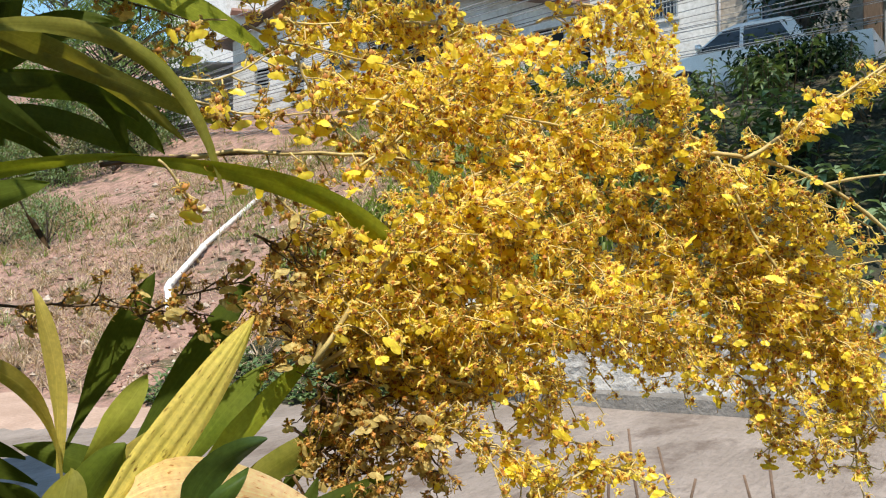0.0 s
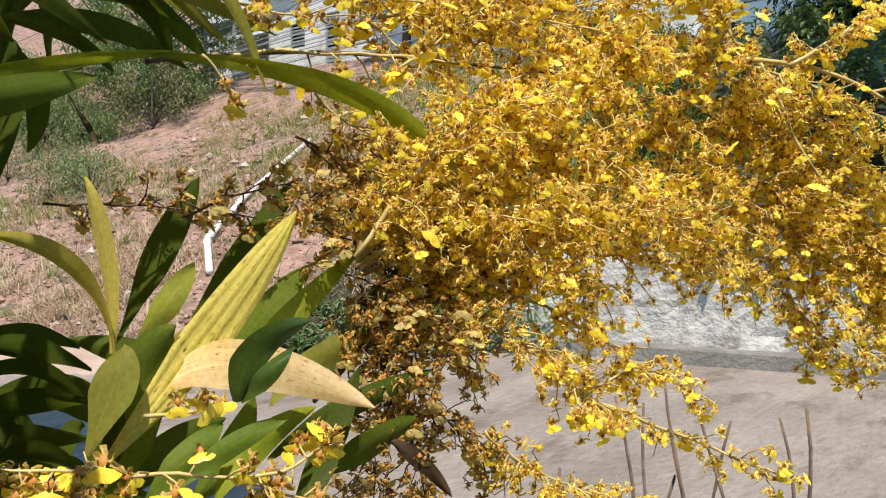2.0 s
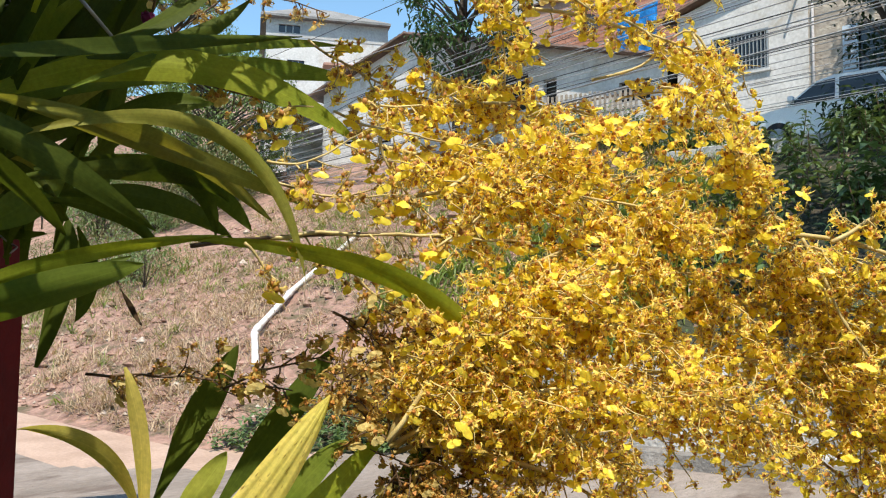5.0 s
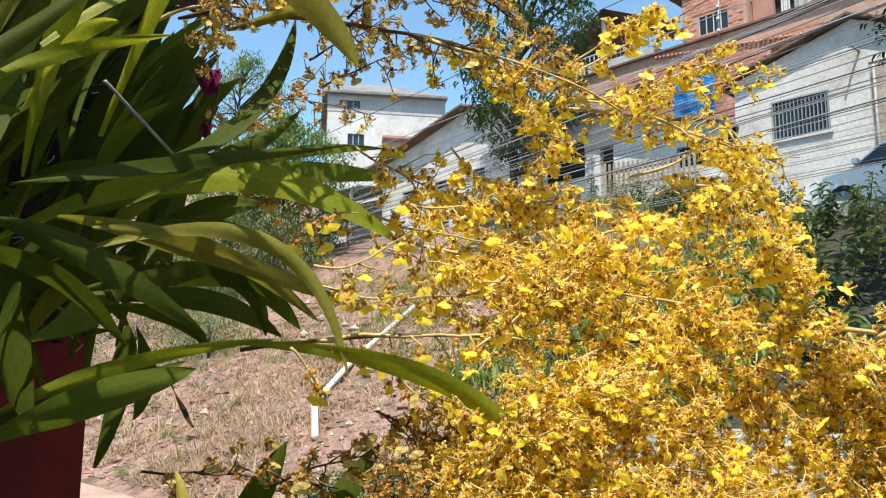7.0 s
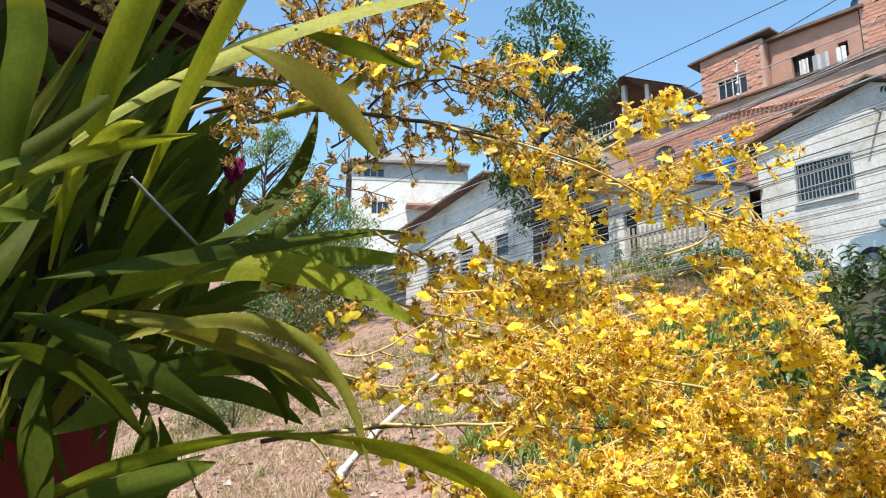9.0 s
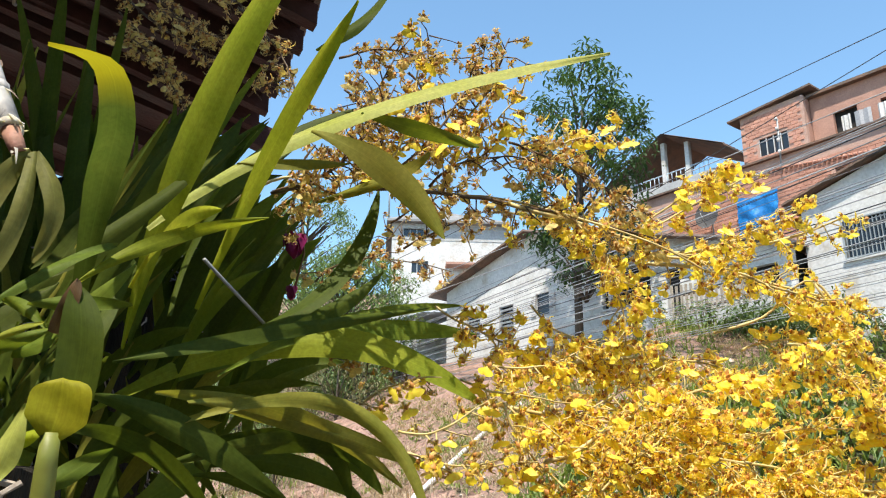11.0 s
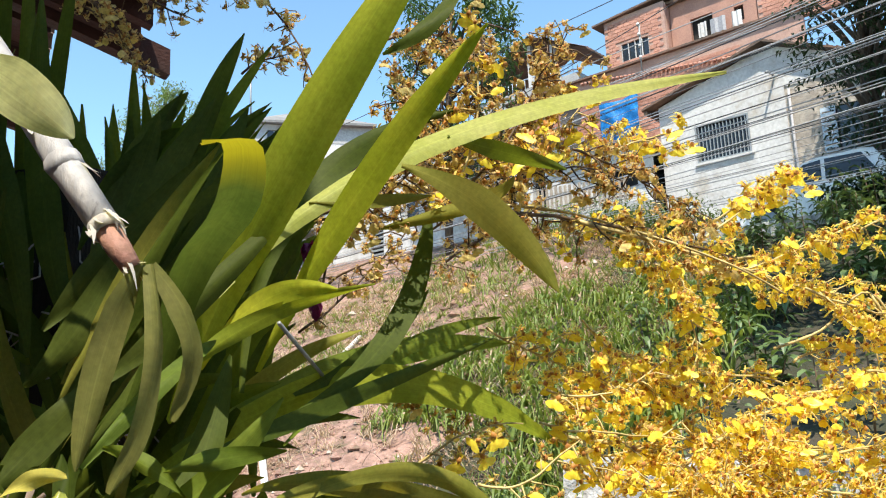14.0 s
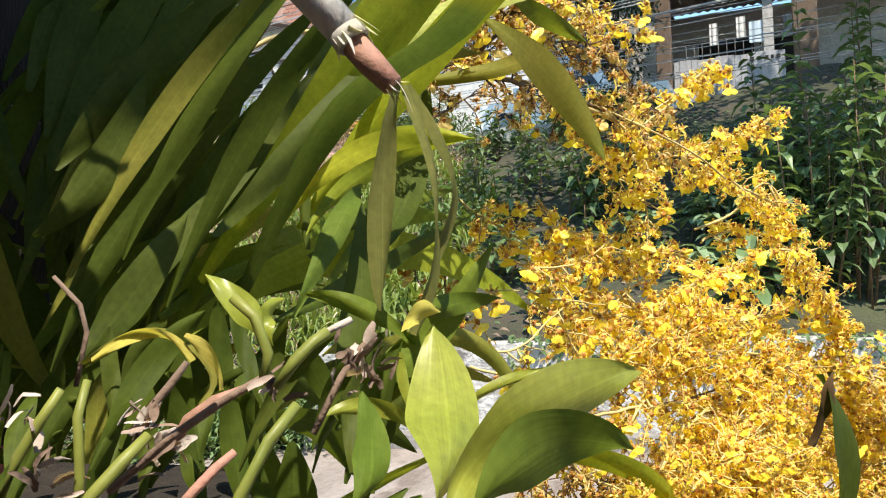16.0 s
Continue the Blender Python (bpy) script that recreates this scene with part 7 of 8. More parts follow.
spray("gold", (-0.129, -0.104, 0.780), (-0.057, 0.128, 0.855), (0.258, 0.128, 0.950), 22, 0.07)
spray("gold", (-0.126, -0.101, 0.760), (-0.048, 0.047, 0.800), (0.098, 0.067, 0.840), 16, 0.06)
spray("gold", (-0.132, -0.112, 0.800), (0.032, -0.016, 0.800), (0.217, -0.072, 0.880), 20, 0.07)
spray("gold", (0.137, 0.017, 0.950), (0.367, 0.104, 1.000), (0.545, -0.190, 1.050), 18, 0.06)
spray("gold", (0.318, -0.054, 1.000), (0.537, -0.056, 1.075), (0.528, -0.299, 1.050), 16, 0.05)
spray("gold", (0.101, 0.094, 0.920), (0.231, 0.166, 0.925), (0.498, 0.023, 0.950), 10, 0.05)
spray("gold", (0.235, 0.108, 0.940), (0.417, 0.059, 0.990), (0.402, -0.054, 1.000), 9, 0.05)
spray("gold", (0.339, 0.102, 0.920), (0.404, 0.142, 0.950), (0.548, 0.226, 0.980), 7, 0.03)
spray("gold", (0.220, 0.216, 0.900), (0.260, 0.167, 0.920), (0.313, 0.074, 0.940), 8, 0.03)
spray("gold", (0.148, 0.267, 0.880), (0.197, 0.275, 0.900), (0.263, 0.150, 0.920), 8, 0.03)
spray("gold", (-0.113, 0.146, 0.840), (0.000, 0.165, 0.880), (0.185, 0.131, 0.920), 14, 0.06)
spray("gold", (-0.088, 0.085, 0.820), (-0.022, 0.147, 0.860), (0.056, 0.212, 0.900), 12, 0.06)
spray("gold", (-0.053, -0.018, 0.800), (0.061, -0.121, 0.810), (0.122, -0.141, 0.860), 14, 0.05)
spray("gold", (0.189, -0.076, 0.950), (0.402, -0.144, 1.015), (0.414, -0.240, 1.020), 10, 0.05)
spray("gold", (0.039, 0.027, 0.840), (0.143, 0.009, 0.880), (0.278, -0.133, 0.920), 16, 0.06)
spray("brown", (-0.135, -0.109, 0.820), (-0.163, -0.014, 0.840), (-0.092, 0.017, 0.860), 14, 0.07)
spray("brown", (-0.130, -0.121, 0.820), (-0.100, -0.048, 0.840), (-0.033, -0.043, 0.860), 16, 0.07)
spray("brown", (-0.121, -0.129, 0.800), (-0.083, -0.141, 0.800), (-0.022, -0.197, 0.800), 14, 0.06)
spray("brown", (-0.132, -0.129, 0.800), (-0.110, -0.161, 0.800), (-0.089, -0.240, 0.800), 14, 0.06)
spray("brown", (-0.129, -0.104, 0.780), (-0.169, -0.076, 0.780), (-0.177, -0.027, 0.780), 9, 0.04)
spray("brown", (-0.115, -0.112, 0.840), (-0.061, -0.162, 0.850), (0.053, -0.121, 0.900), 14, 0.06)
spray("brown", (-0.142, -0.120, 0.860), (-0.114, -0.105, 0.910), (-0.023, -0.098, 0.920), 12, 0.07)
spray("gold", (-0.099, -0.112, 0.800), (0.031, -0.116, 0.840), (0.185, -0.248, 0.880), 9, 0.045)
spray("gold", (-0.055, -0.163, 0.800), (0.038, -0.174, 0.810), (0.120, -0.272, 0.860), 9, 0.05)
spray("gold", (0.080, -0.252, 0.840), (0.111, -0.256, 0.850), (0.337, -0.360, 0.900), 8, 0.035)
spray("gold", (-0.003, -0.278, 0.800), (0.033, -0.338, 0.820), (0.157, -0.366, 0.840), 8, 0.04)
spray("gold", (0.112, -0.250, 0.860), (0.170, -0.207, 0.870), (0.244, -0.273, 0.880), 4, 0.03)
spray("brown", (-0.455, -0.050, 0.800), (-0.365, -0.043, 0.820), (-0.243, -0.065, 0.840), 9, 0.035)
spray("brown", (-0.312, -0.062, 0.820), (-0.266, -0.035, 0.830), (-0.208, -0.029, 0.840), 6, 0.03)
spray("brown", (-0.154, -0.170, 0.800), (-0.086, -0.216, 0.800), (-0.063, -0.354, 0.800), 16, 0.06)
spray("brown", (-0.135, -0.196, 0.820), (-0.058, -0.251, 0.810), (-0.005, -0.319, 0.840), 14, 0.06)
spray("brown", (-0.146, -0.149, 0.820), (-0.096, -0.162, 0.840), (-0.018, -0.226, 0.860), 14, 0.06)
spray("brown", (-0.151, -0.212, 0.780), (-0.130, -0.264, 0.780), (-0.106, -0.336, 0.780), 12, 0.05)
spray("amber", (-0.330, 0.194, 0.800), (-0.280, 0.230, 0.800), (-0.218, 0.233, 0.800), 4, 0.02)
spray("amber", (-0.265, 0.175, 0.800), (-0.221, 0.156, 0.790), (-0.164, 0.213, 0.820), 6, 0.03)
spray("amber", (-0.270, 0.158, 0.800), (-0.194, 0.128, 0.780), (-0.119, 0.146, 0.840), 8, 0.04)
spray("amber", (-0.262, 0.091, 0.760), (-0.163, 0.106, 0.790), (-0.000, 0.097, 0.860), 8, 0.04)
spray("amber", (-0.200, 0.232, 0.820), (-0.170, 0.215, 0.850), (-0.001, 0.202, 0.920), 10, 0.04)
spray("amber", (-0.258, 0.084, 0.720), (-0.233, 0.064, 0.730), (-0.235, 0.036, 0.740), 3, 0.015)
spray("amber", (-0.156, 0.206, 0.840), (-0.135, 0.132, 0.860), (-0.062, 0.102, 0.880), 10, 0.04)
spray("amber", (-0.170, 0.060, 0.800), (-0.145, 0.018, 0.810), (-0.048, 0.009, 0.860), 8, 0.04)
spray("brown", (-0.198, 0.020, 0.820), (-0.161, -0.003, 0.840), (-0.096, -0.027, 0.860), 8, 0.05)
spray("dry", (-0.296, 0.436, 0.740), (-0.162, 0.469, 0.860), (0.032, 0.399, 0.900), 12, 0.05)
spray("loose", (-0.147, 0.443, 0.840), (0.050, 0.395, 0.930), (0.223, 0.328, 0.980), 12, 0.045)
spray("loose", (-0.083, 0.430, 0.860), (-0.018, 0.389, 0.880), (-0.022, 0.272, 0.900), 9, 0.035)
spray("dry", (-0.146, 0.524, 0.840), (-0.086, 0.508, 0.880), (0.015, 0.443, 0.920), 11, 0.05)
spray("dry", (-0.234, 0.457, 0.800), (-0.176, 0.517, 0.810), (-0.094, 0.489, 0.860), 8, 0.04)
spray("loose", (-0.160, 0.488, 0.840), (-0.106, 0.538, 0.890), (-0.012, 0.552, 0.900), 7, 0.04)
spray("dry", (-0.396, 0.434, 0.720), (-0.312, 0.442, 0.740), (-0.280, 0.561, 0.760), 15, 0.04)
spray("amber", (-0.296, 0.439, 0.740), (-0.233, 0.477, 0.760), (-0.242, 0.659, 0.780), 15, 0.03)
spray("dry", (-0.263, 0.465, 0.760), (-0.190, 0.528, 0.780), (-0.165, 0.636, 0.800), 17, 0.04)
spray("amber", (-0.243, 0.485, 0.780), (-0.176, 0.500, 0.800), (-0.121, 0.579, 0.820), 15, 0.04)
spray("dry", (-0.868, 0.929, 1.000), (-0.752, 0.819, 1.000), (-0.737, 0.776, 1.000), 9, 0.02)
spray("dry", (-0.790, 0.939, 1.000), (-0.737, 0.885, 1.000), (-0.647, 0.828, 1.000), 9, 0.02)
spray("dry", (-0.539, 0.667, 0.900), (-0.518, 0.687, 0.900), (-0.478, 0.687, 0.900), 5, 0.02)
spray("dry", (-0.894, 0.990, 1.000), (-0.761, 0.855, 1.000), (-0.656, 0.804, 1.000), 13, 0.03)
spray("dry", (-0.746, 0.984, 1.000), (-0.610, 0.912, 1.000), (-0.567, 0.821, 1.000), 13, 0.03)
spray("dry", (-0.855, 0.868, 1.000), (-0.736, 0.788, 1.000), (-0.710, 0.709, 1.000), 9, 0.02)
spray("loose", (-0.189, 0.265, 0.900), (-0.133, 0.234, 0.890), (-0.054, 0.291, 0.920), 6, 0.03)
spray("loose", (-0.158, 0.208, 0.880), (-0.124, 0.156, 0.890), (0.022, 0.264, 0.940), 10, 0.05)
spray("loose", (-0.094, 0.144, 0.860), (0.019, 0.242, 0.910), (0.180, 0.255, 1.000), 14, 0.05)
spray("loose", (-0.064, 0.120, 0.860), (0.075, 0.187, 0.920), (0.217, 0.186, 0.980), 14, 0.05)
spray("dark", (-0.375, 0.271, 0.820), (-0.322, 0.258, 0.830), (-0.254, 0.250, 0.880), 5, 0.03)
spray("dry", (-0.485, 0.346, 0.950), (-0.403, 0.412, 1.000), (-0.340, 0.510, 1.050), 7, 0.04)
spray("dry", (-0.460, 0.406, 1.000), (-0.417, 0.457, 0.975), (-0.269, 0.425, 1.050), 7, 0.04)
spray("dry", (-0.357, 0.648, 0.800), (-0.281, 0.673, 0.820), (-0.233, 0.637, 0.840), 9, 0.03)
spray("dry", (-0.339, 0.586, 0.780), (-0.301, 0.569, 0.810), (-0.319, 0.465, 0.800), 9, 0.03)
spray("dry", (-0.272, 0.623, 0.820), (-0.243, 0.596, 0.840), (-0.229, 0.480, 0.860), 9, 0.03)
spray("dry", (-0.381, 0.524, 0.800), (-0.426, 0.470, 0.790), (-0.399, 0.428, 0.820), 6, 0.03)
spray("dry", (-0.831, 0.847, 0.950), (-0.769, 0.830, 0.950), (-0.723, 0.757, 0.950), 6, 0.02)
spray("dry", (-0.738, 0.875, 0.950), (-0.662, 0.826, 0.950), (-0.622, 0.804, 0.950), 6, 0.02)
spray("dry", (-0.407, 0.443, 0.740), (-0.312, 0.456, 0.760), (-0.273, 0.585, 0.780), 10, 0.04)
spray("dry", (-0.304, 0.448, 0.760), (-0.230, 0.505, 0.780), (-0.237, 0.663, 0.800), 10, 0.03)
spray("dry", (-0.235, 0.508, 0.800), (-0.164, 0.555, 0.820), (-0.144, 0.665, 0.840), 10, 0.04)
spray("dry", (-0.366, 0.515, 0.820), (-0.330, 0.569, 0.840), (-0.290, 0.702, 0.860), 10, 0.04)
spray("dry", (-0.534, 0.776, 0.840), (-0.440, 0.686, 0.840), (-0.422, 0.585, 0.840), 8, 0.03)
spray("loose", (-0.180, 0.456, 0.900), (-0.074, 0.464, 0.950), (0.007, 0.345, 1.000), 10, 0.04)
spray("loose", (-0.008, 0.418, 0.950), (0.069, 0.480, 0.985), (0.158, 0.517, 1.000), 5, 0.02)
spray("loose", (0.025, 0.409, 0.980), (0.193, 0.422, 1.025), (0.261, 0.466, 1.050), 6, 0.03)
spray("loose", (-0.006, 0.401, 0.980), (0.162, 0.386, 1.025), (0.281, 0.331, 1.050), 11, 0.04)
spray("loose", (0.155, 0.359, 1.000), (0.283, 0.300, 1.035), (0.312, 0.172, 1.050), 7, 0.02)
spray("loose", (0.113, 0.285, 1.000), (0.182, 0.324, 1.035), (0.295, 0.267, 1.050), 6, 0.03)
spray("dry", (-0.296, 0.416, 0.900), (-0.255, 0.445, 0.915), (-0.190, 0.479, 0.950), 6, 0.04)
spray("dry", (-0.314, 0.454, 0.900), (-0.271, 0.479, 0.915), (-0.217, 0.527, 0.950), 6, 0.04)
spray("loose", (-0.253, 0.334, 0.900), (-0.174, 0.288, 0.940), (-0.047, 0.245, 0.980), 12, 0.05)
spray("loose", (-0.160, 0.249, 0.920), (-0.010, 0.294, 0.960), (0.112, 0.256, 1.000), 10, 0.04)
spray("loose", (-0.172, 0.212, 0.900), (-0.034, 0.185, 0.950), (0.148, 0.181, 1.000), 14, 0.05)
spray("loose", (-0.138, 0.343, 0.950), (-0.089, 0.275, 0.965), (0.005, 0.287, 1.000), 8, 0.04)
spray("near", (-0.258, -0.235, 0.520), (-0.263, -0.230, 0.500), (-0.333, -0.214, 0.480), 8, 0.02)
spray("near", (-0.271, -0.238, 0.530), (-0.184, -0.238, 0.555), (-0.101, -0.291, 0.600), 8, 0.03)
spray("near", (-0.185, -0.253, 0.560), (-0.127, -0.244, 0.570), (-0.122, -0.226, 0.620), 7, 0.03)
spray("near", (-0.242, -0.199, 0.540), (-0.200, -0.204, 0.535), (-0.198, -0.189, 0.550), 2, 0.015)




def bold_stalk(points, thick, mat="stalk"):
    """A stout pale stalk through the blossoms, with swollen nodes."""
    inv = orchid.matrix_world.inverted()
    pts = [at(q) for q in points]
    line = []
    for i in range(len(pts) - 1):
        p0, p1, p2, p3 = pts[max(i - 1, 0)], pts[i], pts[i + 1], pts[min(i + 2, len(pts) - 1)]
        for j in range(6):
            u = j / 6
            line.append(0.5 * (2 * p1 + (p2 - p0) * u + (2 * p0 - 5 * p1 + 4 * p2 - p3) * u * u + (3 * p1 - p0 - 3 * p2 + p3) * u ** 3))
    line.append(pts[-1])
    n = len(line) - 1
    tube("flower_stalk", [inv @ q for q in line], [thick * (1 - 0.5 * i / n) * (1.35 if i % 9 == 4 else 1.0) for i in range(n + 1)], M[mat], orchid, sides=8)


bold_stalk(((0.105, 0.098, 0.945), (0.238, 0.114, 0.94), (0.354, 0.106, 0.94), (0.437, 0.075, 0.94), (0.509, 0.020, 0.94), (0.548, -0.027, 0.95)), 0.0034)
bold_stalk(((0.354, 0.106, 0.942), (0.404, 0.137, 0.945), (0.451, 0.170, 0.95), (0.512, 0.212, 0.95), (0.552, 0.232, 0.95)), 0.0024)
bold_stalk(((0.311, 0.108, 0.935), (0.333, 0.061, 0.93), (0.349, 0.021, 0.93), (0.375, -0.019, 0.93), (0.391, -0.038, 0.94)), 0.0023)
bold_stalk(((0.440, 0.075, 0.942), (0.483, 0.083, 0.945), (0.523, 0.087, 0.95)), 0.0020)
bold_stalk(((-0.500, 0.455, 0.80), (-0.434, 0.495, 0.82), (-0.327, 0.495, 0.85), (-0.238, 0.472, 0.86), (-0.153, 0.455, 0.86), (-0.057, 0.420, 0.86), (0.021, 0.384, 0.86), (0.070, 0.354, 0.87)), 0.0022)
bold_stalk(((-0.318, 0.082, 0.738), (-0.262, 0.091, 0.760), (-0.147, 0.100, 0.800), (0.000, 0.097, 0.870), (0.105, 0.098, 0.945)), 0.0024, "stalkdark")
bold_stalk(((-0.001, 0.372, 0.95), (0.003, 0.434, 0.95), (0.048, 0.468, 0.95), (0.100, 0.506, 0.95), (0.122, 0.509, 0.95)), 0.0018)
bold_stalk(((0.001, 0.406, 0.95), (0.057, 0.394, 0.95), (0.130, 0.420, 0.95), (0.197, 0.443, 0.95)), 0.0018)
bold_stalk(((0.080, 0.300, 0.96), (0.139, 0.319, 0.97), (0.200, 0.360, 0.97), (0.244, 0.266, 0.97), (0.266, 0.181, 0.97)), 0.0018)
spray("loose", (0.370, 0.115, 0.945), (0.430, 0.155, 0.95), (0.530, 0.220, 0.95), 5, 0.022)
spray("loose", (0.320, 0.080, 0.935), (0.345, 0.030, 0.94), (0.385, -0.030, 0.94), 5, 0.03)
spray("loose", (0.043, 0.465, 0.95), (0.090, 0.500, 0.95), (0.122, 0.509, 0.95), 6, 0.016)
spray("loose", (0.057, 0.394, 0.95), (0.120, 0.415, 0.95), (0.197, 0.443, 0.95), 7, 0.018)
spray("loose", (0.200, 0.360, 0.97), (0.244, 0.266, 0.97), (0.270, 0.170, 0.97), 8, 0.022)


# tan for withering, and for shade on blossoms seen against the sky
DRY.build("withered_mass", [M["dulledlip"], M["drytepal"], M["crest"], M["drytepal"]], orchid, "withered tan blossoms, colour dulled for backlight too")["kind"] = "stuff"
# lips here use the duller yellow to put shade into the colour
BROWN.build("flower_mass", [M["dulledlip"], M["browntepal"], M["crest"], M["browntepal"]], orchid, "brown-barred blossoms, yellow lips dulled to stand for shade")["kind"] = "stuff"
MASS.build("flower_mass", [M["lip"], M["tepal"], M["crest"], M["rim"]], orchid, "crowded golden-yellow blossoms")["kind"] = "stuff"


# ---- cane orchid, trunk, post and roof beside it ----
def cane():
    inv = cane_orchid.matrix_world.inverted()
    line = [(-0.66, 0.62, 0.50), (-0.585, 0.545, 0.455), (-0.52, 0.465, 0.425), (-0.468, 0.40, 0.40), (-0.434, 0.357, 0.387)]
    pts = [inv @ at(q) for q in line]
    tube("cane", pts, [0.0080, 0.0094, 0.0098, 0.0093, 0.0084], M["cane"], cane_orchid, "pale papery sheathed cane", sides=14)
    for i in (1, 2, 3):
        d = (pts[i + 1] - pts[i - 1]).normalized()
        tube("sheath_ring", [pts[i] - d * 0.004, pts[i] + d * 0.006], [0.0108, 0.0097], M["cane"], cane_orchid, sides=12)
    end = [inv @ at(q) for q in ((-0.436, 0.359, 0.388), (-0.427, 0.347, 0.385), (-0.418, 0.336, 0.381))]
    tube("cane_tip", end, [0.0070, 0.0066, 0.0054], M["canetip"], cane_orchid, "pinkish young cane tip", sides=10)
    heap = Heap()
    r = random.Random(8)
    along = (end[1] - end[0]).normalized()
    side = along.orthogonal().normalized()
    for k in range(15):
        out = Matrix.Rotation(k * 0.43 + r.uniform(-0.25, 0.25), 3, along) @ side
        base = end[0] + out * 0.0080 - along * r.uniform(0.001, 0.004)
        heap.add(*blade_piece(base, along + out * r.uniform(-0.15, 0.8), r.uniform(0.003, 0.010), r.uniform(0.003, 0.007), r.uniform(-0.6, 0.9), 4))
    for k in range(6):
        out = Matrix.Rotation(k * 1.05 + r.uniform(-0.3, 0.3), 3, along) @ side
        heap.add(*blade_piece(end[2] + out * 0.004, along + out * r.uniform(0.2, 0.9), r.uniform(0.005, 0.011), r.uniform(0.0015, 0.003), r.uniform(-0.5, 0.8), 4))
    heap.build("torn_sheath", [M["papery"]], cane_orchid)
    tube("sheath_ring", [pts[-1] - (end[1] - end[0]) * 0.5, end[0] + (end[1] - end[0]) * 0.15], [0.0086, 0.0092], M["papery"], cane_orchid, sides=14)

    bits = Heap()
    for k in range(34):
        i = r.randrange(len(pts) - 1)
        d = (pts[i + 1] - pts[i]).normalized()
        out = Matrix.Rotation(r.uniform(0, 6.28), 3, d) @ d.orthogonal().normalized()
        p = pts[i].lerp(pts[i + 1], r.random()) + out * 0.0088
        bits.add(*blade_piece(p, d * r.choice((-1, 1)) + out * r.uniform(0.0, 0.35), r.uniform(0.008, 0.022), r.uniform(0.003, 0.007), r.uniform(-0.2, 0.4), 4), r.choice((0, 0, 1)))
    bits.build("papery_flake", [M["papery"], M["dead"]], cane_orchid)["kind"] = "stuff"
    twigs = Heap()
    for k in range(26):
        p = inv @ at((r.uniform(-0.70, -0.60), r.uniform(0.565, 0.66), r.uniform(0.47, 0.55)))
        way = Vector((r.gauss(0, 1), r.gauss(0, 1), r.gauss(0, 1)))
        line = [p]
        for _ in range(4):
            way = (way.normalized() + 0.5 * Vector((r.gauss(0, 1), r.gauss(0, 1), r.gauss(0, 1)))).normalized()
            line.append(line[-1] + way * r.uniform(0.008, 0.02))
        twigs.add(*tube_data(line, r.uniform(0.0012, 0.0030), 5), r.choice((0, 1, 1)))
    twigs.build("root_tangle", [M["root"], M["dead"]], cane_orchid, "dry aerial roots of the old cane")["kind"] = "stuff"
    branch = [inv @ at(q) for q in ((-0.663, 0.578, 0.5), (-0.635, 0.599, 0.51), (-0.603, 0.643, 0.52))]
    tube("old_cane", branch, [0.0075, 0.007, 0.006], M["dead"], cane_orchid, "brown withered old cane", sides=10)


cane()


def support_trunk():
    t = empty("tree_fern_trunk", at((-0.77, 0.10, 0.95)))
    r = random.Random(5)
    verts, faces = [], []
    n, sides = 44, 22
    for i in range(n + 1):
        z = 0.45 * i / n
        for k in range(sides):
            a = 2 * math.pi * k / sides
            rad = 0.085 + 0.016 * noise.noise((math.cos(a) * 3, math.sin(a) * 3, z * 3)) + 0.010 * noise.noise((math.cos(a) * 9, math.sin(a) * 9, z * 14))
            verts.append((rad * math.cos(a), rad * math.sin(a), z))
    for i in range(n):
        for k in range(sides):
            faces.append((i * sides + k, i * sides + (k + 1) % sides, (i + 1) * sides + (k + 1) % sides, (i + 1) * sides + k))
    raw("trunk", verts, faces, M["fibre"], t)
    heap = Heap()
    for _ in range(160):
        a, z = r.uniform(0, 6.28), r.uniform(0.02, 0.40)
        p = Vector((0.09 * math.cos(a), 0.09 * math.sin(a), z))
        pts = [p]
        way = Vector((math.cos(a), math.sin(a), -0.4))
        for _ in range(4):
            way = (way + 0.6 * Vector((r.gauss(0, 1), r.gauss(0, 1), r.gauss(0, 1) - 0.3))).normalized()
            pts.append(pts[-1] + way * r.uniform(0.01, 0.035))
        heap.add(*tube_data(pts, 0.0012, 4))
    heap.build("root_tangle", [M["root"]], t, "pale tangled roots")["kind"] = "stuff"
    tagged(t, "dark fibrous tree-fern trunk with pale roots", "trunk")


support_trunk()


def fibre_post():
    """Dark fibre post, added to darken below the cane orchid it carries; top uneven."""
    p = empty("fibre_post", at((-0.62, -1.62, 0.50)))
    verts, faces = [], []
    n, sides = 40, 28
    for i in range(n + 1):
        for k in range(sides):
            a = 2 * math.pi * k / sides
            rad = 0.135 + 0.02 * noise.noise((math.cos(a) * 2, math.sin(a) * 2, i * 0.25)) + 0.008 * noise.noise((math.cos(a) * 9, math.sin(a) * 9, i * 0.9))
            z = 1.745 * i / n + (0.02 * noise.noise((math.cos(a) * 3, math.sin(a) * 3, 2)) if i == n else 0)
            verts.append((rad * math.cos(a), rad * math.sin(a), z))
    for i in range(n):
        for k in range(sides):
            faces.append((i * sides + k, i * sides + (k + 1) % sides, (i + 1) * sides + (k + 1) % sides, (i + 1) * sides + k))
    faces.append(tuple(n * sides + k for k in range(sides)))
    raw("trunk", verts, faces, M["fibre"], p)
    tagged(p, "dark fibrous post added under a cane orchid", "post")


fibre_post()


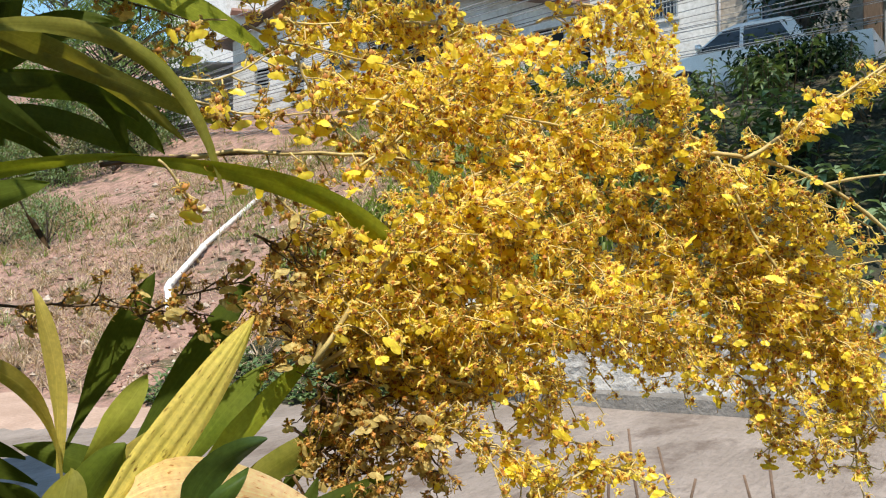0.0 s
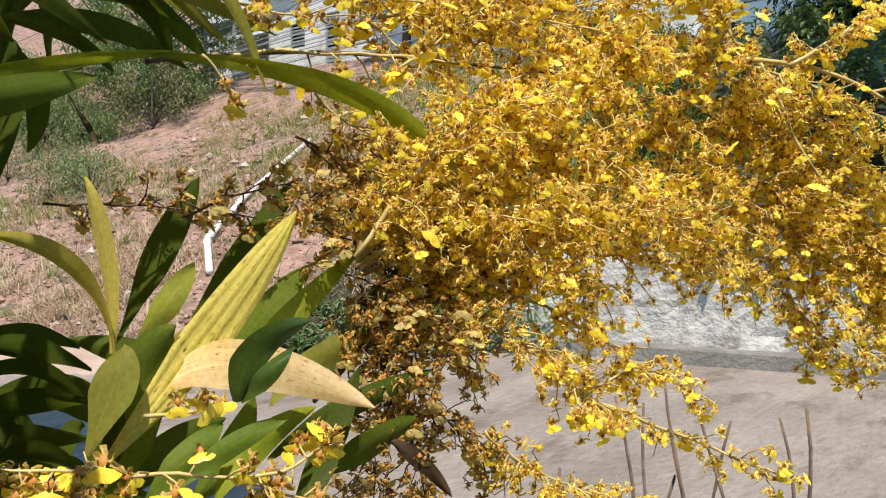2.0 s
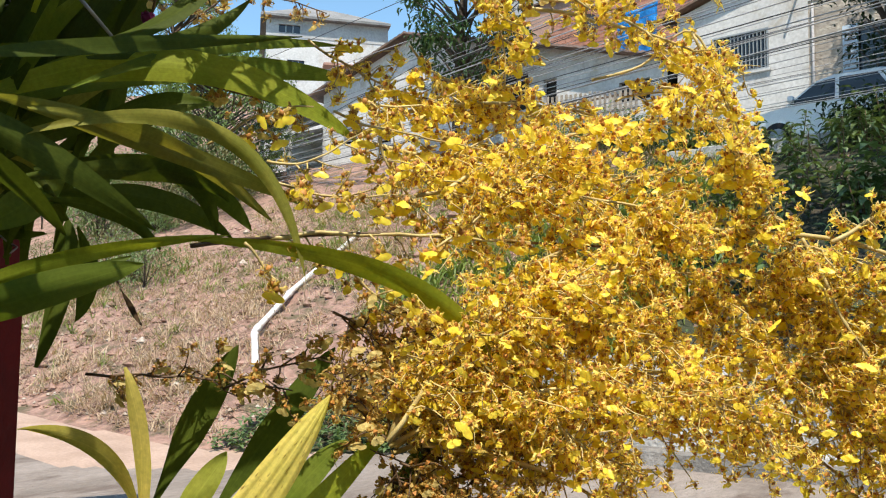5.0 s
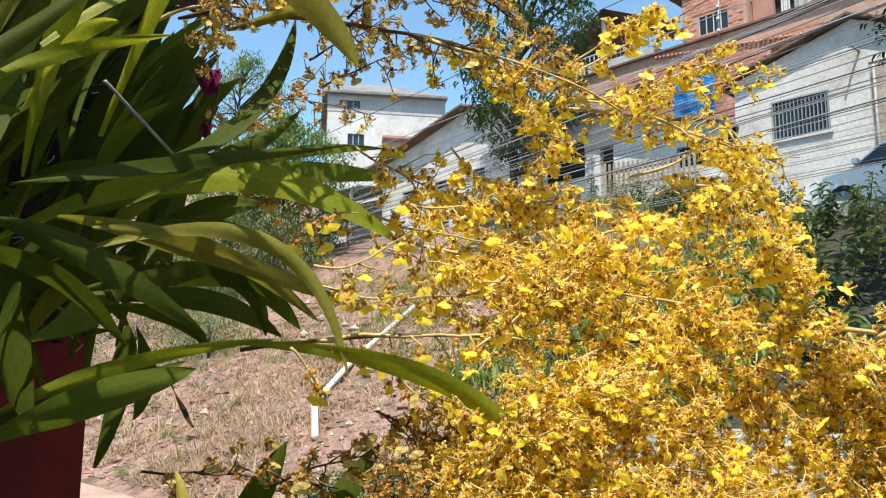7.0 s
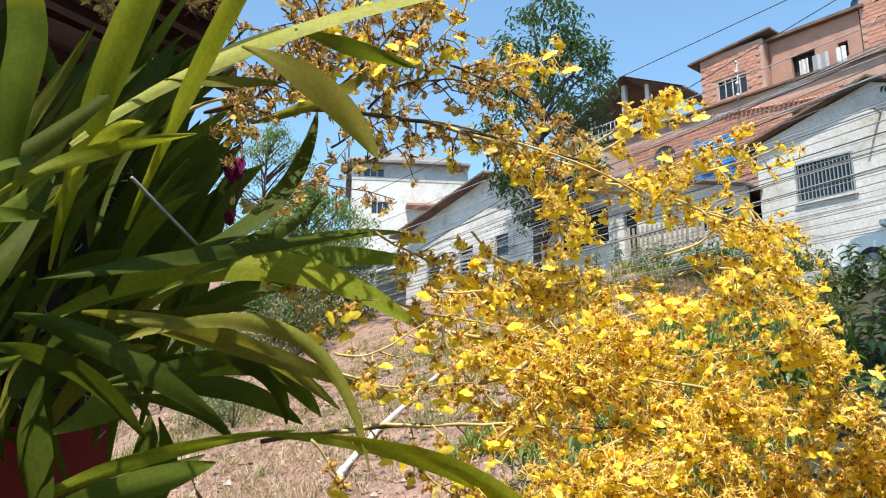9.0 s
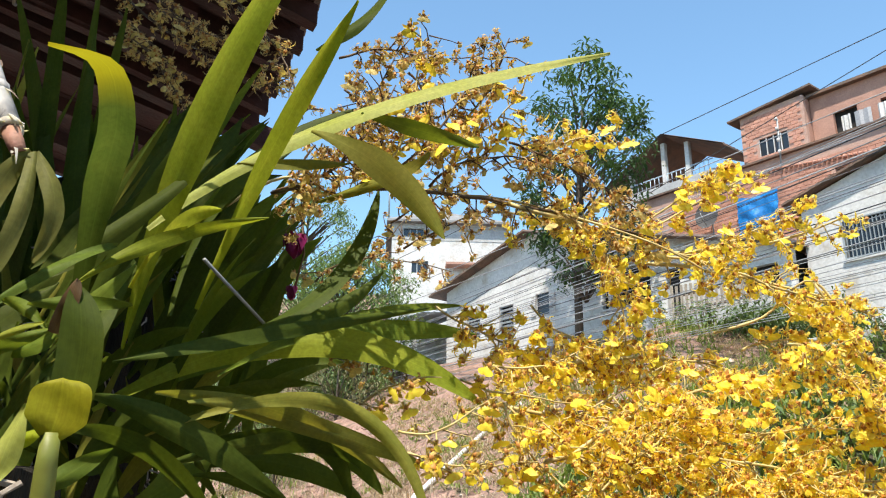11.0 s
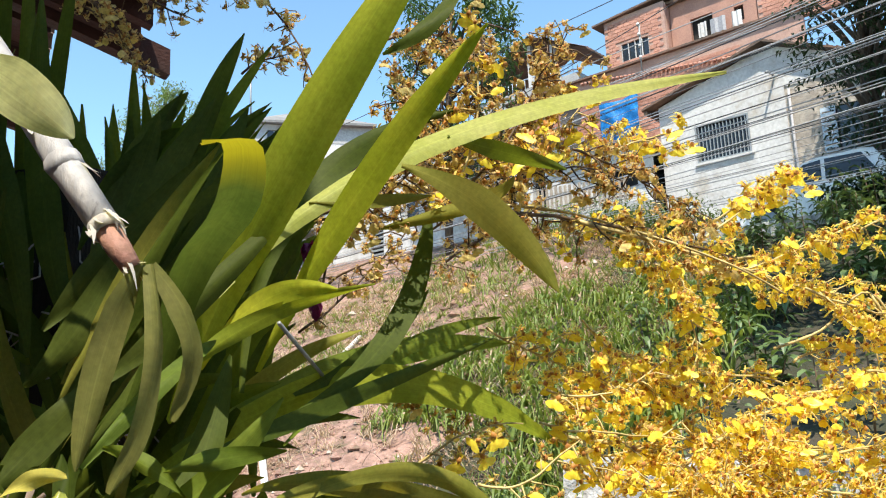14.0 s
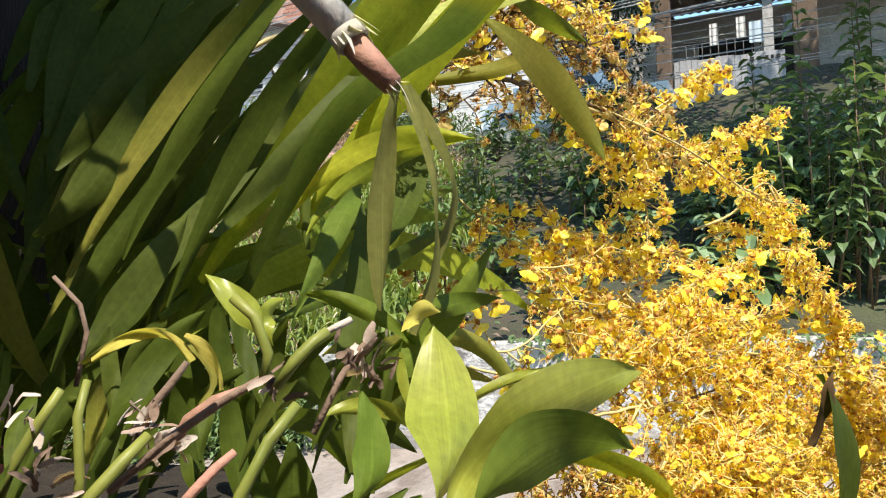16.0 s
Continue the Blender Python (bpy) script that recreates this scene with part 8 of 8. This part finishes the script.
def root_mat():
    """Dead sheaths, roots and bark chips at the foot of the cane orchid."""
    r = random.Random(15)
    m = empty("root_mat", at((-0.62, 0.02, 0.36)))
    heap = Heap()
    inv = m.matrix_world.inverted()
    for _ in range(120):
        p = inv @ at((r.uniform(-0.74, -0.44), r.uniform(-0.02, 0.12), r.uniform(0.27, 0.50)))
        way = Vector((r.gauss(0, 1), r.gauss(0, 1), r.gauss(0, 0.7))).normalized()
        pts = [p]
        for _ in range(3):
            way = (way + 0.5 * Vector((r.gauss(0, 1), r.gauss(0, 1), r.gauss(0, 1)))).normalized()
            pts.append(pts[-1] + way * r.uniform(0.008, 0.025))
        heap.add(*tube_data(pts, r.uniform(0.0012, 0.0035), 5), 0 if r.random() < 0.6 else 1)
    for _ in range(10):
        p = inv @ at((r.uniform(-0.74, -0.42), r.uniform(-0.03, 0.12), r.uniform(0.27, 0.50)))
        a = r.uniform(0, 6.28)
        heap.add(*blade_piece(p, (math.cos(a), math.sin(a), r.uniform(-0.4, 0.8)), r.uniform(0.015, 0.045), r.uniform(0.001, 0.004), r.uniform(-0.5, 0.8), 5), 3)
    heap.build("root_tangle", [M["root"], M["canetip"], M["clay"], M["dead"]], m)["kind"] = "stuff"
    tagged(m, "tangle of pale roots and dead sheaths", "roots")


root_mat()


YOUNG_CANES = (
    ("stemgreen", 0.0019, ((-0.480, 0.214, 0.300), (-0.478, 0.224, 0.300), (-0.484, 0.236, 0.302), (-0.490, 0.243, 0.305))),
    ("stemgreen", 0.0021, ((-0.476, 0.212, 0.302), (-0.469, 0.221, 0.302), (-0.462, 0.226, 0.303), (-0.457, 0.229, 0.304))),
    ("clay", 0.0013, ((-0.459, 0.228, 0.304), (-0.454, 0.231, 0.304), (-0.449, 0.234, 0.305))),
    ("stemgreen", 0.0022, ((-0.470, 0.206, 0.300), (-0.479, 0.194, 0.296), (-0.488, 0.179, 0.292), (-0.496, 0.160, 0.290))),
    ("stemgreen", 0.0020, ((-0.549, 0.212, 0.330), (-0.556, 0.201, 0.330), (-0.564, 0.189, 0.330), (-0.572, 0.170, 0.330))),
    ("stemgreen", 0.0019, ((-0.543, 0.214, 0.340), (-0.545, 0.201, 0.338), (-0.545, 0.180, 0.335), (-0.546, 0.160, 0.335))),
    ("stemgreen", 0.0022, ((-0.518, 0.198, 0.310), (-0.526, 0.190, 0.305), (-0.535, 0.181, 0.300), (-0.545, 0.166, 0.300))),
    ("canetip", 0.0021, ((-0.487, 0.208, 0.330), (-0.498, 0.205, 0.330), (-0.506, 0.199, 0.330), (-0.512, 0.188, 0.332))),
    ("canetip", 0.0018, ((-0.491, 0.189, 0.305), (-0.497, 0.185, 0.303), (-0.504, 0.180, 0.300), (-0.514, 0.168, 0.300))),
    ("dead", 0.0016, ((-0.507, 0.219, 0.335), (-0.514, 0.211, 0.335), (-0.522, 0.200, 0.335), (-0.530, 0.182, 0.335))),
    ("dead", 0.0013, ((-0.577, 0.254, 0.450), (-0.565, 0.240, 0.448), (-0.562, 0.226, 0.446), (-0.566, 0.200, 0.444))),
    ("dead", 0.0014, ((-0.436, 0.226, 0.340), (-0.442, 0.220, 0.338), (-0.450, 0.211, 0.335), (-0.462, 0.190, 0.330))),
    ("dead", 0.0016, ((-0.478, 0.216, 0.305), (-0.492, 0.207, 0.310), (-0.512, 0.194, 0.318), (-0.534, 0.176, 0.326))),
)
SHEATHS = (
    (-0.447, 0.213, 0.332, 14),
    (-0.438, 0.209, 0.334, 9),
    (-0.525, 0.196, 0.332, 12),
    (-0.557, 0.182, 0.332, 10),
    (-0.567, 0.199, 0.334, 9),
    (-0.515, 0.184, 0.330, 8),
    (-0.478, 0.211, 0.303, 7),
)


def torn_strip(base, way, length, width, r):
    """A short, blunt, cupped and crumpled shred."""
    way = Vector(way).normalized()
    side = Matrix.Rotation(r.uniform(0, 6.28), 3, way) @ way.orthogonal().normalized()
    nor = side.cross(way)
    verts, p = [], Vector(base)
    for i, w in enumerate((0.55, 0.9, 1.0, 0.85, 0.45)):
        crease = nor * width * r.uniform(-0.25, 0.25)
        verts += [p - side * width * 0.5 * w + nor * width * 0.2 + crease, p + crease * 0.4, p + side * width * 0.5 * w + nor * width * 0.2 + crease * 0.6]
        way = (way + 0.35 * Vector((r.gauss(0, 1), r.gauss(0, 1), r.gauss(0, 1) - 0.2)) * 0.6).normalized()
        p = p + way * length / 4
    return verts, [q for i in range(4) for q in ((3 * i, 3 * i + 1, 3 * i + 4, 3 * i + 3), (3 * i + 1, 3 * i + 2, 3 * i + 5, 3 * i + 4))]


def young_canes():
    """Short young canes, dry stalks and torn pale sheaths in front of the root mat."""
    r = random.Random(19)
    for mat, thick, line in YOUNG_CANES:
        pts = [at(q) for q in line]
        pts = [p + 0.002 * noise.noise_vector(p * 60) for p in pts]
        ob = tube("young_cane", pts, [thick * 0.8] + [thick] * (len(pts) - 1), M[mat], sides=8)
        tagged(ob, "short slanting orchid cane among dry sheaths" if mat in ("stemgreen", "canetip") else "dry brown orchid cane among torn sheaths", "cane", "young canes")
    along = 0.55 * RIGHT + 0.8 * UP
    for x, y, z, many in SHEATHS:
        heap = Heap()
        p = at((x, y, z))
        for _ in range(many):
            q = p + 0.0045 * Vector((r.gauss(0, 1), r.gauss(0, 1), r.gauss(0, 1)))
            heap.add(*torn_strip(q, along + 0.6 * Vector((r.gauss(0, 1), r.gauss(0, 1), r.gauss(0, 1))), r.uniform(0.006, 0.014), r.uniform(0.0022, 0.0042), r), r.choice((0, 1, 2, 2)))
        ob = heap.build("dry_sheath", [M["shred"], M["clay"], M["dead"]], smooth=True)
        ob["kind"] = "stuff"
        tagged(ob, "torn papery dry sheath of an old cane", "sheath", "dry sheaths")


young_canes()


def red_post():
    p = empty("pedestal", at((-0.91, -1.62, 0.95)), 36.4)
    boxed("board", (-0.175, -0.0905, -0.175, 0.175, 0.1, 1.76), M["red"], p, bevel=0.006)
    boxed("board", (-0.0875, -0.003, -0.175, 0.175, 0.1, 1.76), M["red"], p, bevel=0.006)
    boxed("board", (0.0, 0.0845, -0.175, 0.175, 0.1, 1.76), M["red"], p, bevel=0.006)
    boxed("board", (0.0875, 0.175, -0.175, 0.175, 0.1, 1.76), M["red"], p, bevel=0.006)
    boxed("base", (-0.2, 0.2, -0.2, 0.2, 0, 0.1), M["grey"], p, bevel=0.01)
    tagged(p, "dark red painted board pedestal under an orchid", "pedestal")


red_post()


def porch_roof(start, end, deep, beam=False):
    """Low tiled roof on rafters, over the left of the plants; its eave runs away from the camera."""
    a, far = at(start), at(end)
    turn = math.degrees(math.atan2(far.y - a.y, far.x - a.x)) - 90
    roof = empty("porch_roof", a, turn)
    long, rise = (far - a).length, 0.30
    bm = bmesh.new()
    nx, ny = int(deep / 0.235), int(long / 0.21)
    for i in range(nx):
        for j in range(ny):
            x0, y0 = -0.03 - i * 0.235, j * 0.21
            z = 0.05 + rise * (-x0)
            low, high = [], []
            for q in range(5):
                s = math.pi * q / 4
                low.append(bm.verts.new((x0 + 0.06, y0 + 0.105 - 0.10 * math.cos(s), z - 0.02 + 0.05 * math.sin(s))))
                high.append(bm.verts.new((x0 - 0.25, y0 + 0.105 - 0.08 * math.cos(s), z + rise * 0.25 + 0.045 * math.sin(s))))
            for q in range(4):
                bm.faces.new((low[q], low[q + 1], high[q + 1], high[q]))
    tiles = part("tiles", bm, M["rooftile"], roof)
    tiles["kind"] = "stuff"

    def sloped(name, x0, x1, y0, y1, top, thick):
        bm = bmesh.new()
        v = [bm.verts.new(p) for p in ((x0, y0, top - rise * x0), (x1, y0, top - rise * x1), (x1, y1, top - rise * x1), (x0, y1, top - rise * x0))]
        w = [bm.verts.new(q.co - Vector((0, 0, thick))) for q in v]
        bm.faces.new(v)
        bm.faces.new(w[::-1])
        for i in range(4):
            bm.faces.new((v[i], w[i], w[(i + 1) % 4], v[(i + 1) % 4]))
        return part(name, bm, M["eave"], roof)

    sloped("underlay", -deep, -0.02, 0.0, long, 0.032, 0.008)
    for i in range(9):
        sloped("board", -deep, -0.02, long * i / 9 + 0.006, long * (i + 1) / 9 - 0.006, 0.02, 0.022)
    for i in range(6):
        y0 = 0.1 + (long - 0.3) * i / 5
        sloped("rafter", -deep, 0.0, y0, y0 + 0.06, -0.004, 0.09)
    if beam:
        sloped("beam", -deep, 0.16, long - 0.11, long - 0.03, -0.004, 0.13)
    tagged(roof, "dark red underside of a low tiled porch roof", "roof")


# mostly out of view overhead; its edge is set to shade left leaves
porch_roof((-0.42, 2.02, -0.22), (-1.04, 2.02, 2.44), 2.75)
porch_roof((-1.14, 2.02, 2.46), (-2.0, 2.02, 3.5), 2.6, True)
# extra piece added to keep the area left of the corner dark
porch_roof((-1.66, 2.12, 2.40), (-3.35, 2.12, 4.85), 2.6)


def purple_flower():
    """Two drooping blossoms of another orchid on one thin stalk."""
    f = empty("orchid_flower", at((-0.450, 0.440, 0.900)))
    for name, z, reach in (("blossom", 0.0, 0.022), ("bud", -0.072, 0.011)):
        heap = Heap()
        for a in range(6):
            t = a * 1.047 + 0.3
            heap.add(*leaf_piece((0, 0, z + 0.006), (0.8 * math.cos(t), 0.8 * math.sin(t), -0.25 - 0.3 * (a % 2)), (0, 0, 1), reach, reach * 1.05, 0.9))
        for a in range(4):
            t = a * 1.571 + 0.9
            heap.add(*leaf_piece((0, 0, z), (0.35 * math.cos(t), 0.35 * math.sin(t), -1), (math.cos(t), math.sin(t), 0.3), reach * 1.3, reach * 1.0, 0.3))
        heap.build(name, [M["purple"]], f, smooth=True)
    tube("stalk", [(0.002, 0.004, -0.066), (0.006, 0.012, -0.02), (0, 0.012, 0.006), (-0.02, 0.02, 0.045), (-0.06, 0.03, 0.05)], 0.0016, M["stalkdark"], f, sides=6)
    tagged(f, "drooping magenta orchid blossoms behind strap leaves", "flower")


purple_flower()


def support_rod():
    r = tube("support_rod", [at((-0.410, 0.326, 0.620)), at((-0.414, 0.277, 0.820))], 0.0019, M["metal"], sides=8)
    tagged(r, "thin grey metal support rod among leaves", "rod")


support_rod()


def thin_stems():
    """Thin dark dead stems on the verge below the flowers."""
    r = random.Random(61)
    for i in range(10):
        x, y = r.uniform(-1.45, -0.55), r.uniform(2.2, 2.9)
        h, n = r.uniform(0.7, 1.15), 8
        lean = r.uniform(-0.16, 0.16)
        pts = [Vector((x + lean * s * (0.4 + s) + 0.035 * math.sin(5 * s + i), y + 0.015 * math.cos(6 * s + i), -0.03 + h * s)) for s in (k / n for k in range(n + 1))]
        ob = tube("dead_stick", pts, [0.0095 * (1 - 0.5 * k / n) for k in range(n + 1)], M["dead"], sides=6)
        tagged(ob, "thin dark dead stem beside the road", "stick", "dead stems")


thin_stems()


# ---- clay blocks of the brick house ----
def lay_bricks():
    r = random.Random(9)
    w, h = 0.25, 0.125
    mesh = bpy.data.meshes.new("brick")
    bm = box(bmesh.new(), 0.007, w - 0.007, -0.012, 0.02, 0.007, h - 0.007)
    bm.to_mesh(mesh)
    bm.free()
    mesh.materials.append(M["brick"])
    shape = [v.co.copy() for v in mesh.vertices]
    sides = [tuple(q.vertices) for q in mesh.polygons]
    for parent, x0, x1, y, z0, z1, most, gaps in BRICKS:
        places = []
        for j in range(int((z1 - z0) / h)):
            for i in range(int((x1 - x0) / w)):
                x, z = x0 + i * w + (w / 2 if j % 2 else 0), z0 + j * h
                if x + w < x1 + 0.1 and not any(x + w > a and x < b and z + h > c and z < d for a, b, c, d in gaps):
                    places.append(Vector((x, y + r.uniform(-0.004, 0.004), z)))
        rest = Heap()
        for n, p in enumerate(places):
            if n < most:
                ob = new("brick", mesh)
                ob.parent = parent
                ob.location = p
            else:
                rest.add([p + v for v in shape], sides)
        if rest.n:
            rest.build("brick_rest", [M["brick"]], parent)["kind"] = "stuff"


lay_bricks()


# ---- unseen walls added behind the camera to cut skylight and bounce red ----
def unseen_walls():
    h = empty("added_walls", at((0, -1.62, -1.5)), 36.4)
    boxed("wall_back", (-3.4, 3.0, -0.2, 0.0, 0, 3.6), M["bouncewall"], h)
    boxed("wall_side", (-3.4, -3.2, 0.003, 3.5, 0, 4.42), M["bouncewall"], h)
    tagged(h, "unseen red walls added to cut skylight and bounce warm light", "wall", kind="structure")


unseen_walls()
